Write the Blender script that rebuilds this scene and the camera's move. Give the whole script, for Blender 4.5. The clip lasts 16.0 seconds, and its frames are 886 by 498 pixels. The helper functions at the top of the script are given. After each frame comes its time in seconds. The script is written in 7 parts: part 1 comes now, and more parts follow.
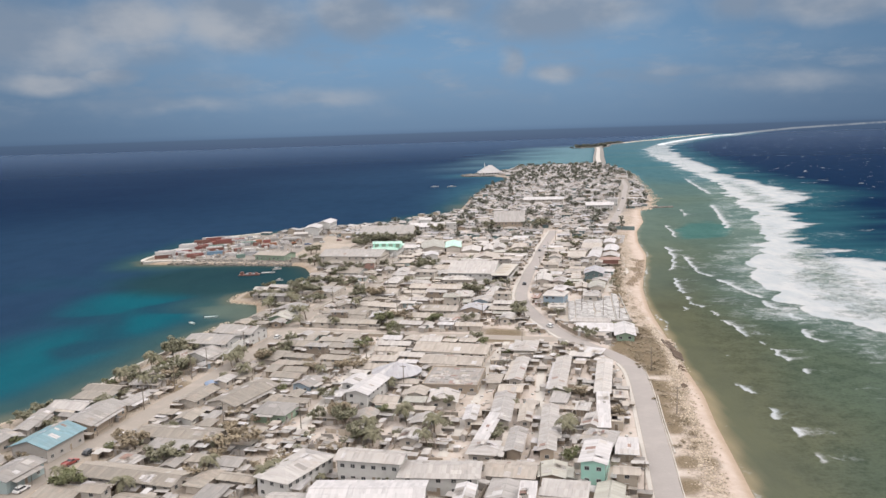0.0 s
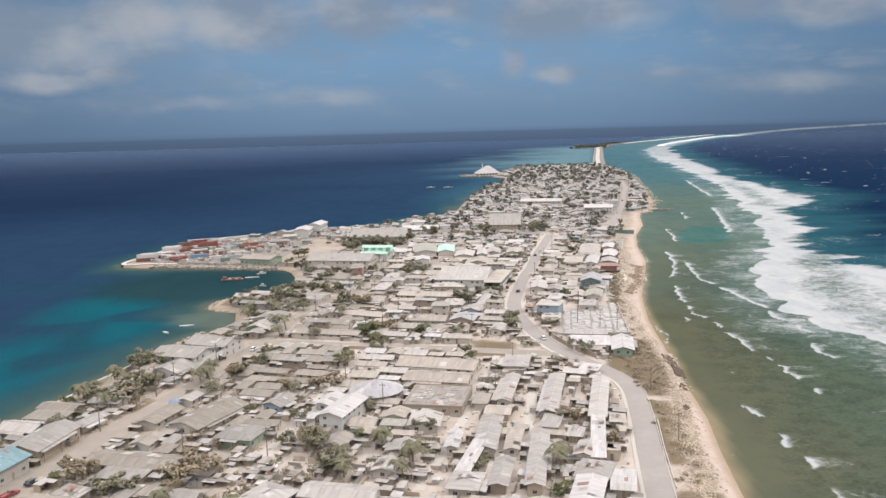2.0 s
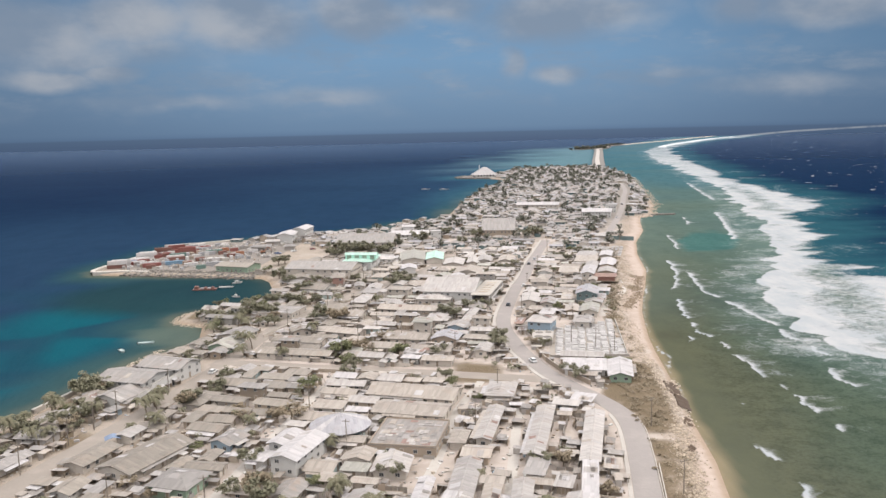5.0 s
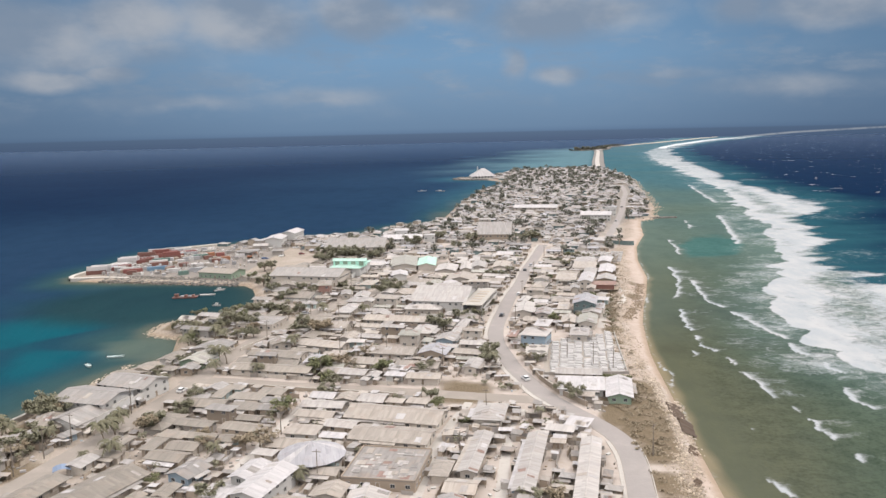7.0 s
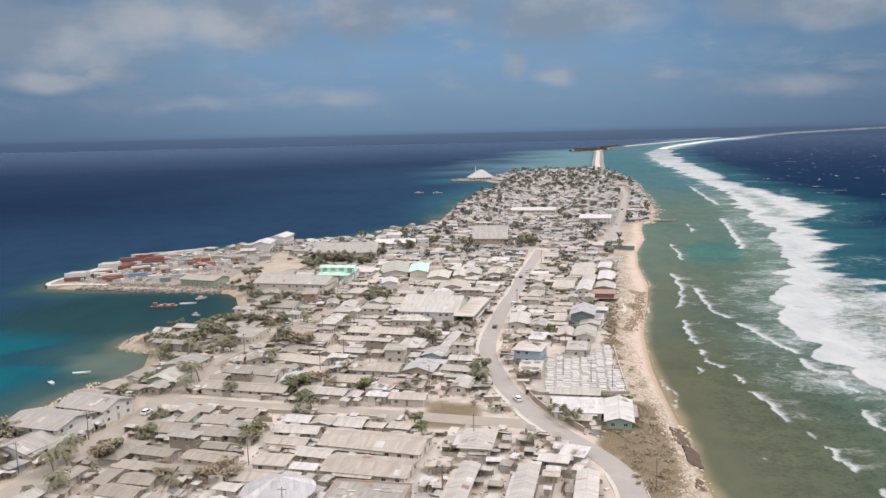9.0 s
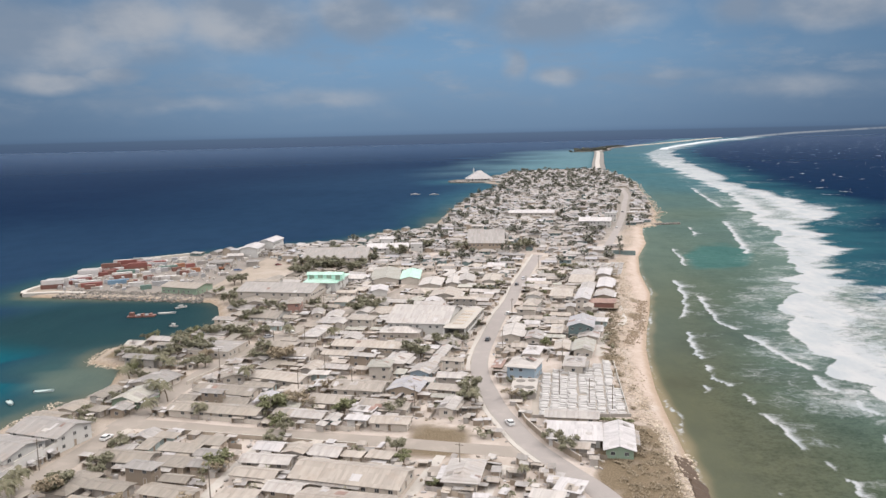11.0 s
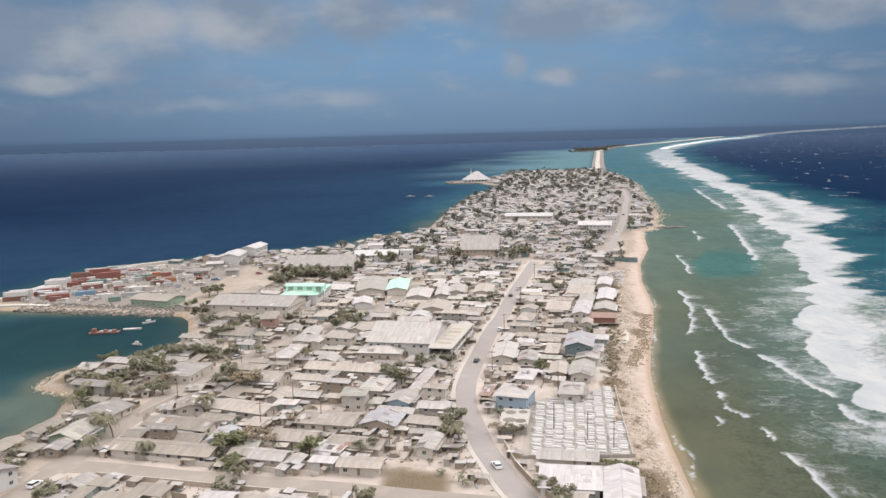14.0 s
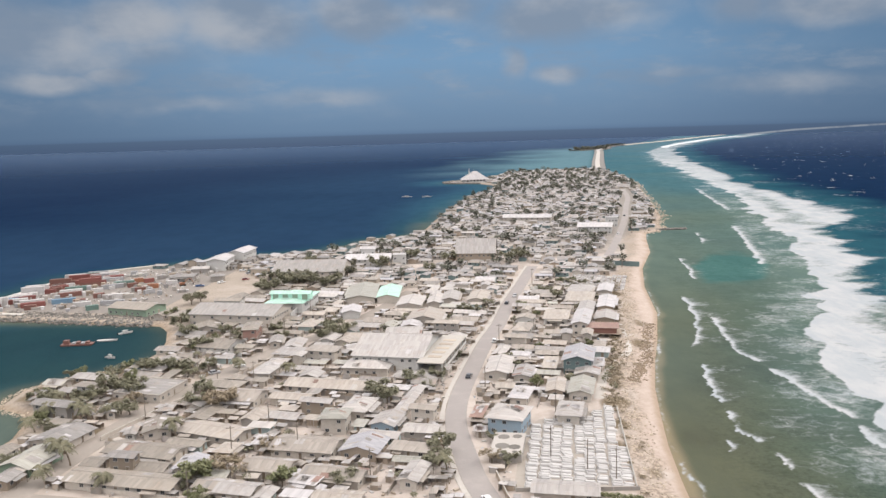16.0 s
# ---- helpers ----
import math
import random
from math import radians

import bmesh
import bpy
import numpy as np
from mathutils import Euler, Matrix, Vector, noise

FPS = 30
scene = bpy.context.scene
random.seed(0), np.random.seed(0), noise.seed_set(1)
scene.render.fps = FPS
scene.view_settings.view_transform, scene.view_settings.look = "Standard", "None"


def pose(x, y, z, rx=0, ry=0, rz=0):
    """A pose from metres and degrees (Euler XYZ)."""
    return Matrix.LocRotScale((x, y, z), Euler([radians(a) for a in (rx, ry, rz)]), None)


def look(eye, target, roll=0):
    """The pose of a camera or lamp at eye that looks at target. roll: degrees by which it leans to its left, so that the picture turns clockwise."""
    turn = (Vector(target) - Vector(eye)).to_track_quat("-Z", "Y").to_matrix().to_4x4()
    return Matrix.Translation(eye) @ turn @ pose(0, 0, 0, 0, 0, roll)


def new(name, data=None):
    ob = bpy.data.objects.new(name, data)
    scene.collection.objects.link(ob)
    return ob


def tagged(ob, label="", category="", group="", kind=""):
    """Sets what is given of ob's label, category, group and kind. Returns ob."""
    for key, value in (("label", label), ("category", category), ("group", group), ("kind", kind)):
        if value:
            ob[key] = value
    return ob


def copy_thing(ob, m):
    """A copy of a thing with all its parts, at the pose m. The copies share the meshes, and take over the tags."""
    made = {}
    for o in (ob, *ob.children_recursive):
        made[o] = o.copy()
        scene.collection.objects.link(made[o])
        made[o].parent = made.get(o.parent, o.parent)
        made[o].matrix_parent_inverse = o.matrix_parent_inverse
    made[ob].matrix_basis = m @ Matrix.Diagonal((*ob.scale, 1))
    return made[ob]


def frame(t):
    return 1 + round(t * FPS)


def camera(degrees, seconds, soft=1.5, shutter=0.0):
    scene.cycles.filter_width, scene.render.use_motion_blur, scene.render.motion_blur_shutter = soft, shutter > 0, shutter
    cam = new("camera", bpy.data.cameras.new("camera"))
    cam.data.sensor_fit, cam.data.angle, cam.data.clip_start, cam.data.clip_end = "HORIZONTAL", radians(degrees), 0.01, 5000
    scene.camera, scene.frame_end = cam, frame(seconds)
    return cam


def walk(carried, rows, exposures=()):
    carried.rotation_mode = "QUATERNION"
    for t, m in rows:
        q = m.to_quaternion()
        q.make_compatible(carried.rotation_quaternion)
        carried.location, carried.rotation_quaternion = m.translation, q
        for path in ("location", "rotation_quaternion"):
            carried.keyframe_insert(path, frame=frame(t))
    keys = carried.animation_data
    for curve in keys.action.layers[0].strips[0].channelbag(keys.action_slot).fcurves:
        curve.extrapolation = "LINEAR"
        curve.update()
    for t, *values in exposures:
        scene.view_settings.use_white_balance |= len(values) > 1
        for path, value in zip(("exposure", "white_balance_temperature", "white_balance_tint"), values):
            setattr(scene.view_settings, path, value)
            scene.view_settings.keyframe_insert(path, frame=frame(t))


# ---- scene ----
cam = camera(56.92, 16.0, soft=1.5)
PATH = [
    (0.0, 0.16, 0.00, 89.99, -0.011, -8.472, -1.789),
    (0.5, 1.53, 5.39, 89.91, -0.017, -8.481, -1.722),
    (1.0, 2.90, 10.78, 89.84, -0.022, -8.487, -1.659),
    (1.5, 4.25, 16.18, 89.78, -0.026, -8.490, -1.601),
    (2.0, 5.60, 21.57, 89.72, -0.029, -8.491, -1.548),
    (2.5, 6.95, 26.97, 89.67, -0.030, -8.490, -1.500),
    (3.0, 8.28, 32.36, 89.63, -0.031, -8.488, -1.456),
    (3.5, 9.60, 37.75, 89.59, -0.030, -8.483, -1.416),
    (4.0, 10.92, 43.15, 89.56, -0.029, -8.477, -1.381),
    (4.5, 12.22, 48.53, 89.54, -0.027, -8.470, -1.351),
    (5.0, 13.51, 53.92, 89.52, -0.025, -8.461, -1.324),
    (5.5, 14.79, 59.30, 89.50, -0.021, -8.452, -1.301),
    (6.0, 16.06, 64.68, 89.49, -0.017, -8.442, -1.283),
    (6.5, 17.32, 70.05, 89.49, -0.013, -8.432, -1.268),
    (7.0, 18.56, 75.41, 89.48, -0.008, -8.421, -1.257),
    (7.5, 19.80, 80.77, 89.49, -0.003, -8.411, -1.250),
    (8.0, 21.01, 86.13, 89.49, 0.003, -8.401, -1.246),
    (8.5, 22.22, 91.47, 89.50, 0.009, -8.391, -1.246),
    (9.0, 23.41, 96.80, 89.52, 0.015, -8.382, -1.250),
    (9.5, 24.58, 102.13, 89.53, 0.021, -8.373, -1.256),
    (10.0, 25.74, 107.45, 89.55, 0.027, -8.366, -1.266),
    (10.5, 26.88, 112.75, 89.57, 0.034, -8.360, -1.279),
    (11.0, 28.01, 118.05, 89.59, 0.040, -8.356, -1.295),
    (11.5, 29.12, 123.33, 89.62, 0.046, -8.353, -1.314),
    (12.0, 30.21, 128.60, 89.64, 0.052, -8.352, -1.336),
    (12.5, 31.29, 133.86, 89.67, 0.058, -8.353, -1.360),
    (13.0, 32.34, 139.10, 89.69, 0.063, -8.357, -1.387),
    (13.5, 33.38, 144.33, 89.72, 0.068, -8.363, -1.417),
    (14.0, 34.40, 149.54, 89.75, 0.073, -8.372, -1.449),
    (14.5, 35.40, 154.74, 89.78, 0.077, -8.384, -1.483),
    (15.0, 36.38, 159.92, 89.80, 0.080, -8.399, -1.520),
    (15.5, 37.34, 165.09, 89.83, 0.083, -8.417, -1.559),
    (16.0, 38.28, 170.23, 89.86, 0.085, -8.439, -1.600),
]
def aim(yaw, pitch, roll):
    """Turn of a camera: yaw to the left from +y, pitch up, roll, in degrees."""
    return pose(0, 0, 0, 0, 0, yaw) @ pose(0, 0, 0, 90 + pitch) @ pose(0, 0, 0, 0, 0, roll)


walk(cam, [(t, Matrix.Translation((x, y, z)) @ aim(yaw, pitch, roll)) for t, x, y, z, yaw, pitch, roll in PATH], [(0.0, 0.04, 6560, 12)])

# ---- daylight ----
SUN_FROM = Vector((0.80, 0.16, 1.0)).normalized()
sun = new("sun", bpy.data.lights.new("sun", "SUN"))
sun.data.energy, sun.data.angle, sun.data.color = 1.22, radians(1.0), (1.0, 0.94, 0.86)
sun.matrix_world = look((0, 0, 400), Vector((0, 0, 400)) - SUN_FROM)

world = bpy.data.worlds.new("sky")
scene.world = world
world.use_nodes = True


class Nodes:
    """Short hand for laying nodes."""

    def __init__(self, tree):
        self.tree = tree
        tree.nodes.clear()

    def add(self, kind, **given):
        node = self.tree.nodes.new(kind)
        if "operation" in given:
            node.operation = given["operation"]
        if "use_clamp" in given:
            node.use_clamp = given["use_clamp"]
        if "blend_type" in given:
            node.data_type, node.blend_type = "RGBA", given["blend_type"]
        if "sky_type" in given:
            node.sky_type, node.sun_disc = given["sky_type"], False
        if "interpolation_type" in given:
            node.interpolation_type = given["interpolation_type"]
        if "noise_dimensions" in given:
            node.noise_dimensions = given["noise_dimensions"]
        if "attribute_name" in given:
            node.attribute_name = given["attribute_name"]
        return node

    def link(self, a, b):
        self.tree.links.new(a, b)

    def put(self, socket, value):
        if isinstance(value, bpy.types.NodeSocket):
            self.link(value, socket)
        else:
            socket.default_value = value

    def math(self, op, a, b=0.0, c=0.0, clamp=False):
        node = self.add("ShaderNodeMath", operation=op, use_clamp=clamp)
        for i, v in enumerate((a, b, c)):
            self.put(node.inputs[i], v)
        return node.outputs[0]

    def mix(self, fac, a, b, blend="MIX"):
        node = self.add("ShaderNodeMix", blend_type=blend)
        self.put(node.inputs[0], fac)
        self.put(node.inputs[6], (*a, 1) if isinstance(a, tuple) and len(a) == 3 else a)
        self.put(node.inputs[7], (*b, 1) if isinstance(b, tuple) and len(b) == 3 else b)
        return node.outputs[2]

    def noise(self, scale, detail=4.0, rough=0.55, vector=None, dist=0.0):
        node = self.add("ShaderNodeTexNoise")
        node.inputs["Scale"].default_value = scale
        node.inputs["Detail"].default_value = detail
        node.inputs["Roughness"].default_value = rough
        node.inputs["Distortion"].default_value = dist
        if vector is not None:
            self.link(vector, node.inputs["Vector"])
        return node.outputs["Fac"]

    def step(self, value, low, high):
        node = self.add("ShaderNodeMapRange", interpolation_type="SMOOTHSTEP")
        self.put(node.inputs[0], value)
        node.inputs[1].default_value, node.inputs[2].default_value = low, high
        return node.outputs[0]

    def ramp(self, value, stops):
        node = self.add("ShaderNodeValToRGB")
        r = node.color_ramp
        while len(r.elements) < len(stops):
            r.elements.new(0.5)
        for e, (at, col) in zip(r.elements, stops):
            e.position, e.color = at, (*col, 1)
        self.put(node.inputs[0], value)
        return node.outputs[0]

    def stretch(self, vector, sx, sy, sz):
        node = self.add("ShaderNodeMapping")
        node.inputs["Scale"].default_value = (sx, sy, sz)
        self.link(vector, node.inputs["Vector"])
        return node.outputs[0]


def build_sky():
    n = Nodes(world.node_tree)
    sky = n.add("ShaderNodeTexSky", sky_type="NISHITA")
    sky.sun_elevation = math.asin(SUN_FROM.z)
    sky.sun_rotation = math.atan2(SUN_FROM.x, SUN_FROM.y)
    sky.altitude, sky.air_density, sky.dust_density = 50, 1.0, 0.6
    way = n.add("ShaderNodeTexCoord").outputs["Generated"]
    split = n.add("ShaderNodeSeparateXYZ")
    n.link(way, split.inputs[0])
    x, y, z = split.outputs
    el = n.math("ARCSINE", z)
    az = n.math("ARCTAN2", x, y)
    # air over the sea: hazy blue low down, clearer above, the open sky far overhead
    low = n.ramp(n.math("MULTIPLY_ADD", el, 2.0, 0.1), [
        (0.0, (0.045, 0.085, 0.172)), (0.064, (0.078, 0.118, 0.198)), (0.0865, (0.098, 0.152, 0.240)), (0.0900, (0.125, 0.205, 0.325)), (0.1, (0.145, 0.236, 0.360)),
        (0.18, (0.175, 0.290, 0.435)), (0.26, (0.180, 0.325, 0.50)), (0.45, (0.140, 0.275, 0.455)), (1.0, (0.10, 0.22, 0.42))])
    clear = n.mix(1.0, sky.outputs[0], (0.16, 0.16, 0.16), "MULTIPLY")
    base = n.mix(n.step(el, 0.35, 0.7), low, clear)
    # clouds: banks of cumulus at these azimuths and heights, torn by noise
    at = n.add("ShaderNodeCombineXYZ")
    n.link(az, at.inputs[0]), n.link(el, at.inputs[1])
    at = at.outputs[0]
    wob = n.add("ShaderNodeTexNoise")
    wob.inputs["Scale"].default_value, wob.inputs["Detail"].default_value = 13.0, 4.0
    n.link(n.stretch(at, 1, 1.6, 1), wob.inputs["Vector"])
    bent = n.add("ShaderNodeVectorMath", operation="MULTIPLY_ADD")
    n.link(wob.outputs["Color"], bent.inputs[0])
    bent.inputs[1].default_value = (0.05, 0.028, 0)
    n.link(at, bent.inputs[2])
    total = None
    for bx, by, w, h, k in ((-0.448, 0.109, 0.090, 0.041, 0.90), (-0.351, 0.126, 0.076, 0.027, 1.0), (-0.228, 0.128, 0.090, 0.033, 1.0), (-0.090, 0.136, 0.069, 0.028, 1.0), (0.003, 0.143, 0.062, 0.021, 0.8),
                            (0.150, 0.128, 0.104, 0.029, 1.0), (0.344, 0.127, 0.041, 0.017, 0.8), (0.442, 0.124, 0.076, 0.021, 0.9), (-0.438, 0.061, 0.048, 0.013, 0.9), (-0.375, 0.068, 0.036, 0.011, 0.85),
                            (0.086, 0.073, 0.016, 0.021, 0.85), (0.140, 0.060, 0.033, 0.011, 0.75), (-0.147, 0.040, 0.083, 0.010, 0.5), (0.279, 0.054, 0.052, 0.007, 0.5), (0.394, 0.040, 0.090, 0.012, 0.5),
                            (-0.314, 0.037, 0.111, 0.010, 0.4), (-0.399, 0.093, 0.152, 0.028, 0.62), (-0.7, 0.13, 0.16, 0.05, 1.0), (0.75, 0.12, 0.15, 0.04, 0.8)):
        off = n.add("ShaderNodeVectorMath", operation="SUBTRACT")
        n.link(bent.outputs[0], off.inputs[0])
        off.inputs[1].default_value = (bx + 0.025, by + 0.014, 0)
        size = n.add("ShaderNodeVectorMath", operation="LENGTH")
        n.link(n.stretch(off.outputs[0], 1 / w, 1 / h, 0), size.inputs[0])
        near = n.math("MULTIPLY", n.math("SUBTRACT", 1.45, size.outputs["Value"], clamp=True), k)
        total = near if total is None else n.math("MAXIMUM", total, near)
    tear = n.noise(13, 7, 0.56, n.stretch(at, 1, 1.7, 1))
    cover = n.step(n.math("ADD", total, n.math("MULTIPLY_ADD", tear, 1.0, -0.48)), -0.1, 1.1)
    wisps = n.math("MULTIPLY", n.step(n.noise(9, 7, 0.62, n.stretch(at, 1, 3.2, 1)), 0.43, 0.68), n.step(el, 0.01, 0.05))
    cover = n.math("MAXIMUM", cover, n.math("MULTIPLY", wisps, 0.5))
    # unseen overhead cloud cover, added as fill light for the shadows
    high = n.step(n.noise(2.6, 6, 0.6, way), 0.33, 0.52)
    cover = n.math("MAXIMUM", cover, n.math("MULTIPLY", high, n.step(el, 0.18, 0.32)))
    cover = n.math("MULTIPLY", cover, n.step(el, 0.004, 0.022))
    shade = n.noise(8, 5, 0.5, n.stretch(at, 1, 1.8, 1))
    lit = n.mix(n.step(shade, 0.4, 0.66), (0.222, 0.282, 0.365), (0.40, 0.43, 0.47))
    # the added overhead cloud is brightened well past the visible banks
    lit = n.mix(n.step(el, 0.2, 0.45), lit, (2.68, 2.6, 2.57))
    # surf on the reef rim near the horizon, a thin white line
    rim = n.math("MINIMUM", n.math("MULTIPLY_ADD", az, 0.082, -0.0461), n.math("MULTIPLY_ADD", az, 0.0445, -0.03095))
    line = n.math("ABSOLUTE", n.math("SUBTRACT", el, rim))
    reef = n.math("MULTIPLY", n.math("SUBTRACT", 1.0, n.step(line, 0.0004, 0.0015)), n.math("MULTIPLY", n.step(az, 0.30, 0.33), n.step(n.noise(60, 3, 0.6, at), 0.2, 0.5)))
    base = n.mix(n.math("MULTIPLY", reef, 0.7), base, (0.5, 0.54, 0.57))
    # sky darkened to left and right: a lens vignette painted into it
    base = n.mix(n.math("MULTIPLY", n.step(n.math("ABSOLUTE", az), 0.12, 0.55), 0.46), base, (0.05, 0.09, 0.16))
    out = n.mix(n.math("MULTIPLY", cover, 0.86), base, lit)
    back = n.add("ShaderNodeBackground")
    n.link(out, back.inputs[0])
    back.inputs[1].default_value = 1.0
    end = n.add("ShaderNodeOutputWorld")
    n.link(back.outputs[0], end.inputs[0])


build_sky()

# ---- materials ----


def material(name):
    m = bpy.data.materials.new(name)
    m.use_nodes = True
    return m, Nodes(m.node_tree)


def finish(n, color, rough=0.8, bump=None, strength=0.3, metal=0.0, spec=0.3):
    b = n.add("ShaderNodeBsdfPrincipled")
    n.put(b.inputs["Base Color"], (*color, 1) if isinstance(color, tuple) else color)
    n.put(b.inputs["Roughness"], rough)
    n.put(b.inputs["Metallic"], metal)
    b.inputs["Specular IOR Level"].default_value = spec
    if bump is not None:
        node = n.add("ShaderNodeBump")
        node.inputs["Strength"].default_value = strength
        node.inputs["Distance"].default_value = 0.3
        n.link(bump, node.inputs["Height"])
        n.link(node.outputs[0], b.inputs["Normal"])
    out = n.add("ShaderNodeOutputMaterial")
    n.link(b.outputs[0], out.inputs[0])


def painted(name, color, dirt=(0.30, 0.25, 0.20), amount=0.35, rough=0.85, vary=0.25, scale=0.8):
    """Paint, plaster, wood or stone with stains at two scales, and a tone of its own for each object."""
    m, n = material(name)
    p = n.add("ShaderNodeTexCoord").outputs["Object"]
    rnd = n.math("FRACT", n.math("ADD", n.add("ShaderNodeObjectInfo").outputs["Random"], n.add("ShaderNodeNewGeometry").outputs["Random Per Island"]))
    stain = n.step(n.noise(scale, 5, 0.6, p), 0.45, 0.75)
    fine = n.noise(scale * 9, 3, 0.6, p)
    c = n.mix(n.math("MULTIPLY", stain, amount), color, dirt)
    c = n.mix(n.math("MULTIPLY", fine, 0.25), c, tuple(v * 0.6 for v in color))
    tone = n.math("MULTIPLY_ADD", rnd, vary, 1 - vary / 2)
    g = n.add("ShaderNodeCombineColor")
    for i in range(3):
        n.link(tone, g.inputs[i])
    c = n.mix(1.0, c, g.outputs[0], "MULTIPLY")
    finish(n, c, rough, fine, 0.2)
    return m


def sheet_roof(name, color, rust=(0.26, 0.17, 0.11), amount=0.4, vary=0.3):
    """Corrugated roofing: ribs and lapped sheets along the ridge, streaks down the slope, rust and dust."""
    m, n = material(name)
    p = n.add("ShaderNodeTexCoord").outputs["Object"]
    rnd = n.math("FRACT", n.math("MULTIPLY_ADD", n.add("ShaderNodeNewGeometry").outputs["Random Per Island"], 0.35, n.add("ShaderNodeObjectInfo").outputs["Random"]))
    split = n.add("ShaderNodeSeparateXYZ")
    n.link(p, split.inputs[0])
    sheet = n.math("FLOOR", n.math("MULTIPLY", split.outputs[0], 1 / 0.9))
    white = n.add("ShaderNodeTexWhiteNoise", noise_dimensions="2D")
    lay = n.add("ShaderNodeCombineXYZ")
    n.link(sheet, lay.inputs[0])
    n.link(n.math("FLOOR", n.math("MULTIPLY_ADD", split.outputs[1], 0.28, n.math("MULTIPLY", rnd, 7.0))), lay.inputs[1])
    n.link(lay.outputs[0], white.inputs["Vector"])
    streak = n.noise(1.0, 5, 0.65, n.stretch(p, 1.7, 0.16, 0.16))
    blot = n.noise(0.33, 4, 0.6, p)
    off = n.math("MULTIPLY", rnd, 37.0)
    move = n.add("ShaderNodeVectorMath", operation="ADD")
    n.link(p, move.inputs[0])
    n.link(off, move.inputs[1])
    worn = n.noise(0.22, 4, 0.65, move.outputs[0])
    c = n.mix(n.math("MULTIPLY", n.step(worn, 0.48, 0.72), amount), color, rust)
    c = n.mix(n.math("MULTIPLY", n.step(streak, 0.48, 0.75), 0.5), c, tuple(v * 0.45 for v in color))
    c = n.mix(n.math("MULTIPLY", blot, 0.22), c, (0.44, 0.405, 0.36))
    tone = n.math("ADD", n.math("MULTIPLY_ADD", rnd, vary, 1 - vary / 2), n.math("MULTIPLY_ADD", white.outputs[0], 0.24, -0.12))
    g = n.add("ShaderNodeCombineColor")
    for i in range(3):
        n.link(tone, g.inputs[i])
    c = n.mix(1.0, c, g.outputs[0], "MULTIPLY")
    rib = n.math("SINE", n.math("MULTIPLY", split.outputs[0], 2 * math.pi / 0.3))
    finish(n, c, 0.55, rib, 0.12, 0.0, 0.35)
    return m


def plain(name, color, rough=0.7, metal=0.0, spec=0.3):
    m, n = material(name)
    p = n.add("ShaderNodeTexCoord").outputs["Object"]
    c = n.mix(n.math("MULTIPLY", n.noise(3.0, 3, 0.6, p), 0.4), color, tuple(v * 0.6 for v in color))
    finish(n, c, rough, None, 0, metal, spec)
    return m


ROOF = {
    "white": sheet_roof("white roof sheets", (0.421, 0.402, 0.400), amount=0.12, vary=0.12),
    "pale": sheet_roof("pale galvanised sheets", (0.355, 0.330, 0.308), amount=0.2),
    "grey": sheet_roof("grey galvanised sheets", (0.310, 0.290, 0.274), amount=0.25),
    "bluegrey": sheet_roof("blue-grey sheets", (0.313, 0.309, 0.327), amount=0.15, vary=0.12),
    "dark": sheet_roof("dark weathered sheets", (0.222, 0.204, 0.187), amount=0.5),
    "tan": sheet_roof("dusty tan sheets", (0.310, 0.272, 0.232), amount=0.22),
    "khaki": sheet_roof("dusty khaki sheets", (0.212, 0.185, 0.152), amount=0.25),
    "ash": sheet_roof("ash grey sheets", (0.216, 0.202, 0.189), amount=0.25),
    "brown": sheet_roof("rusted brown sheets", (0.191, 0.102, 0.077), amount=0.5),
    "slate": sheet_roof("old slate-grey sheets", (0.185, 0.178, 0.176), amount=0.3),
    "olive": sheet_roof("olive sheets", (0.300, 0.292, 0.252), amount=0.2),
    "teal": sheet_roof("teal roof sheets", (0.112, 0.225, 0.262), amount=0.1, vary=0.1),
    "mint": sheet_roof("mint green sheets", (0.365, 0.576, 0.482), amount=0.05, vary=0.1),
}
WALL = {
    "cream": painted("cream plaster", (0.50, 0.455, 0.40)),
    "white": painted("white plaster", (0.54, 0.53, 0.505), amount=0.18, vary=0.1),
    "grey": painted("bare concrete", (0.37, 0.345, 0.315)),
    "wood": painted("weathered plywood", (0.33, 0.27, 0.21), vary=0.5),
    "tan": painted("tan plaster", (0.42, 0.36, 0.29)),
    "aqua": painted("pale aqua paint", (0.38, 0.46, 0.45), amount=0.2),
    "aquagreen": painted("sea green paint", (0.34, 0.57, 0.48), amount=0.15, vary=0.05),
    "green": painted("green paint", (0.27, 0.36, 0.27), amount=0.3),
    "blue": painted("blue paint", (0.29, 0.37, 0.43), amount=0.2, vary=0.1),
    "dteal": painted("dark teal paint", (0.15, 0.21, 0.21), amount=0.2),
    "mintw": painted("mint paint", (0.45, 0.75, 0.62), amount=0.1),
    "red": painted("brick red paint", (0.36, 0.22, 0.18), amount=0.2),
}
GLASS = plain("dark window glass", (0.055, 0.06, 0.065), 0.2, 0.0, 0.5)
FRAME = plain("white painted frame", (0.5, 0.485, 0.46))
DOOR = painted("door paint", (0.25, 0.20, 0.15), vary=0.6)
ASPHALT = painted("worn grey asphalt", (0.285, 0.26, 0.243), (0.38, 0.338, 0.305), 0.5, 0.9, 0.0, 0.12)
PAVING = painted("pale concrete paving", (0.45, 0.42, 0.38), amount=0.3, vary=0.05)
DUSTY = painted("dusty broken asphalt", (0.27, 0.238, 0.205), (0.37, 0.32, 0.275), 0.7, 0.9, 0.0, 0.12)
TIMBER = painted("grey pole timber", (0.20, 0.17, 0.14))
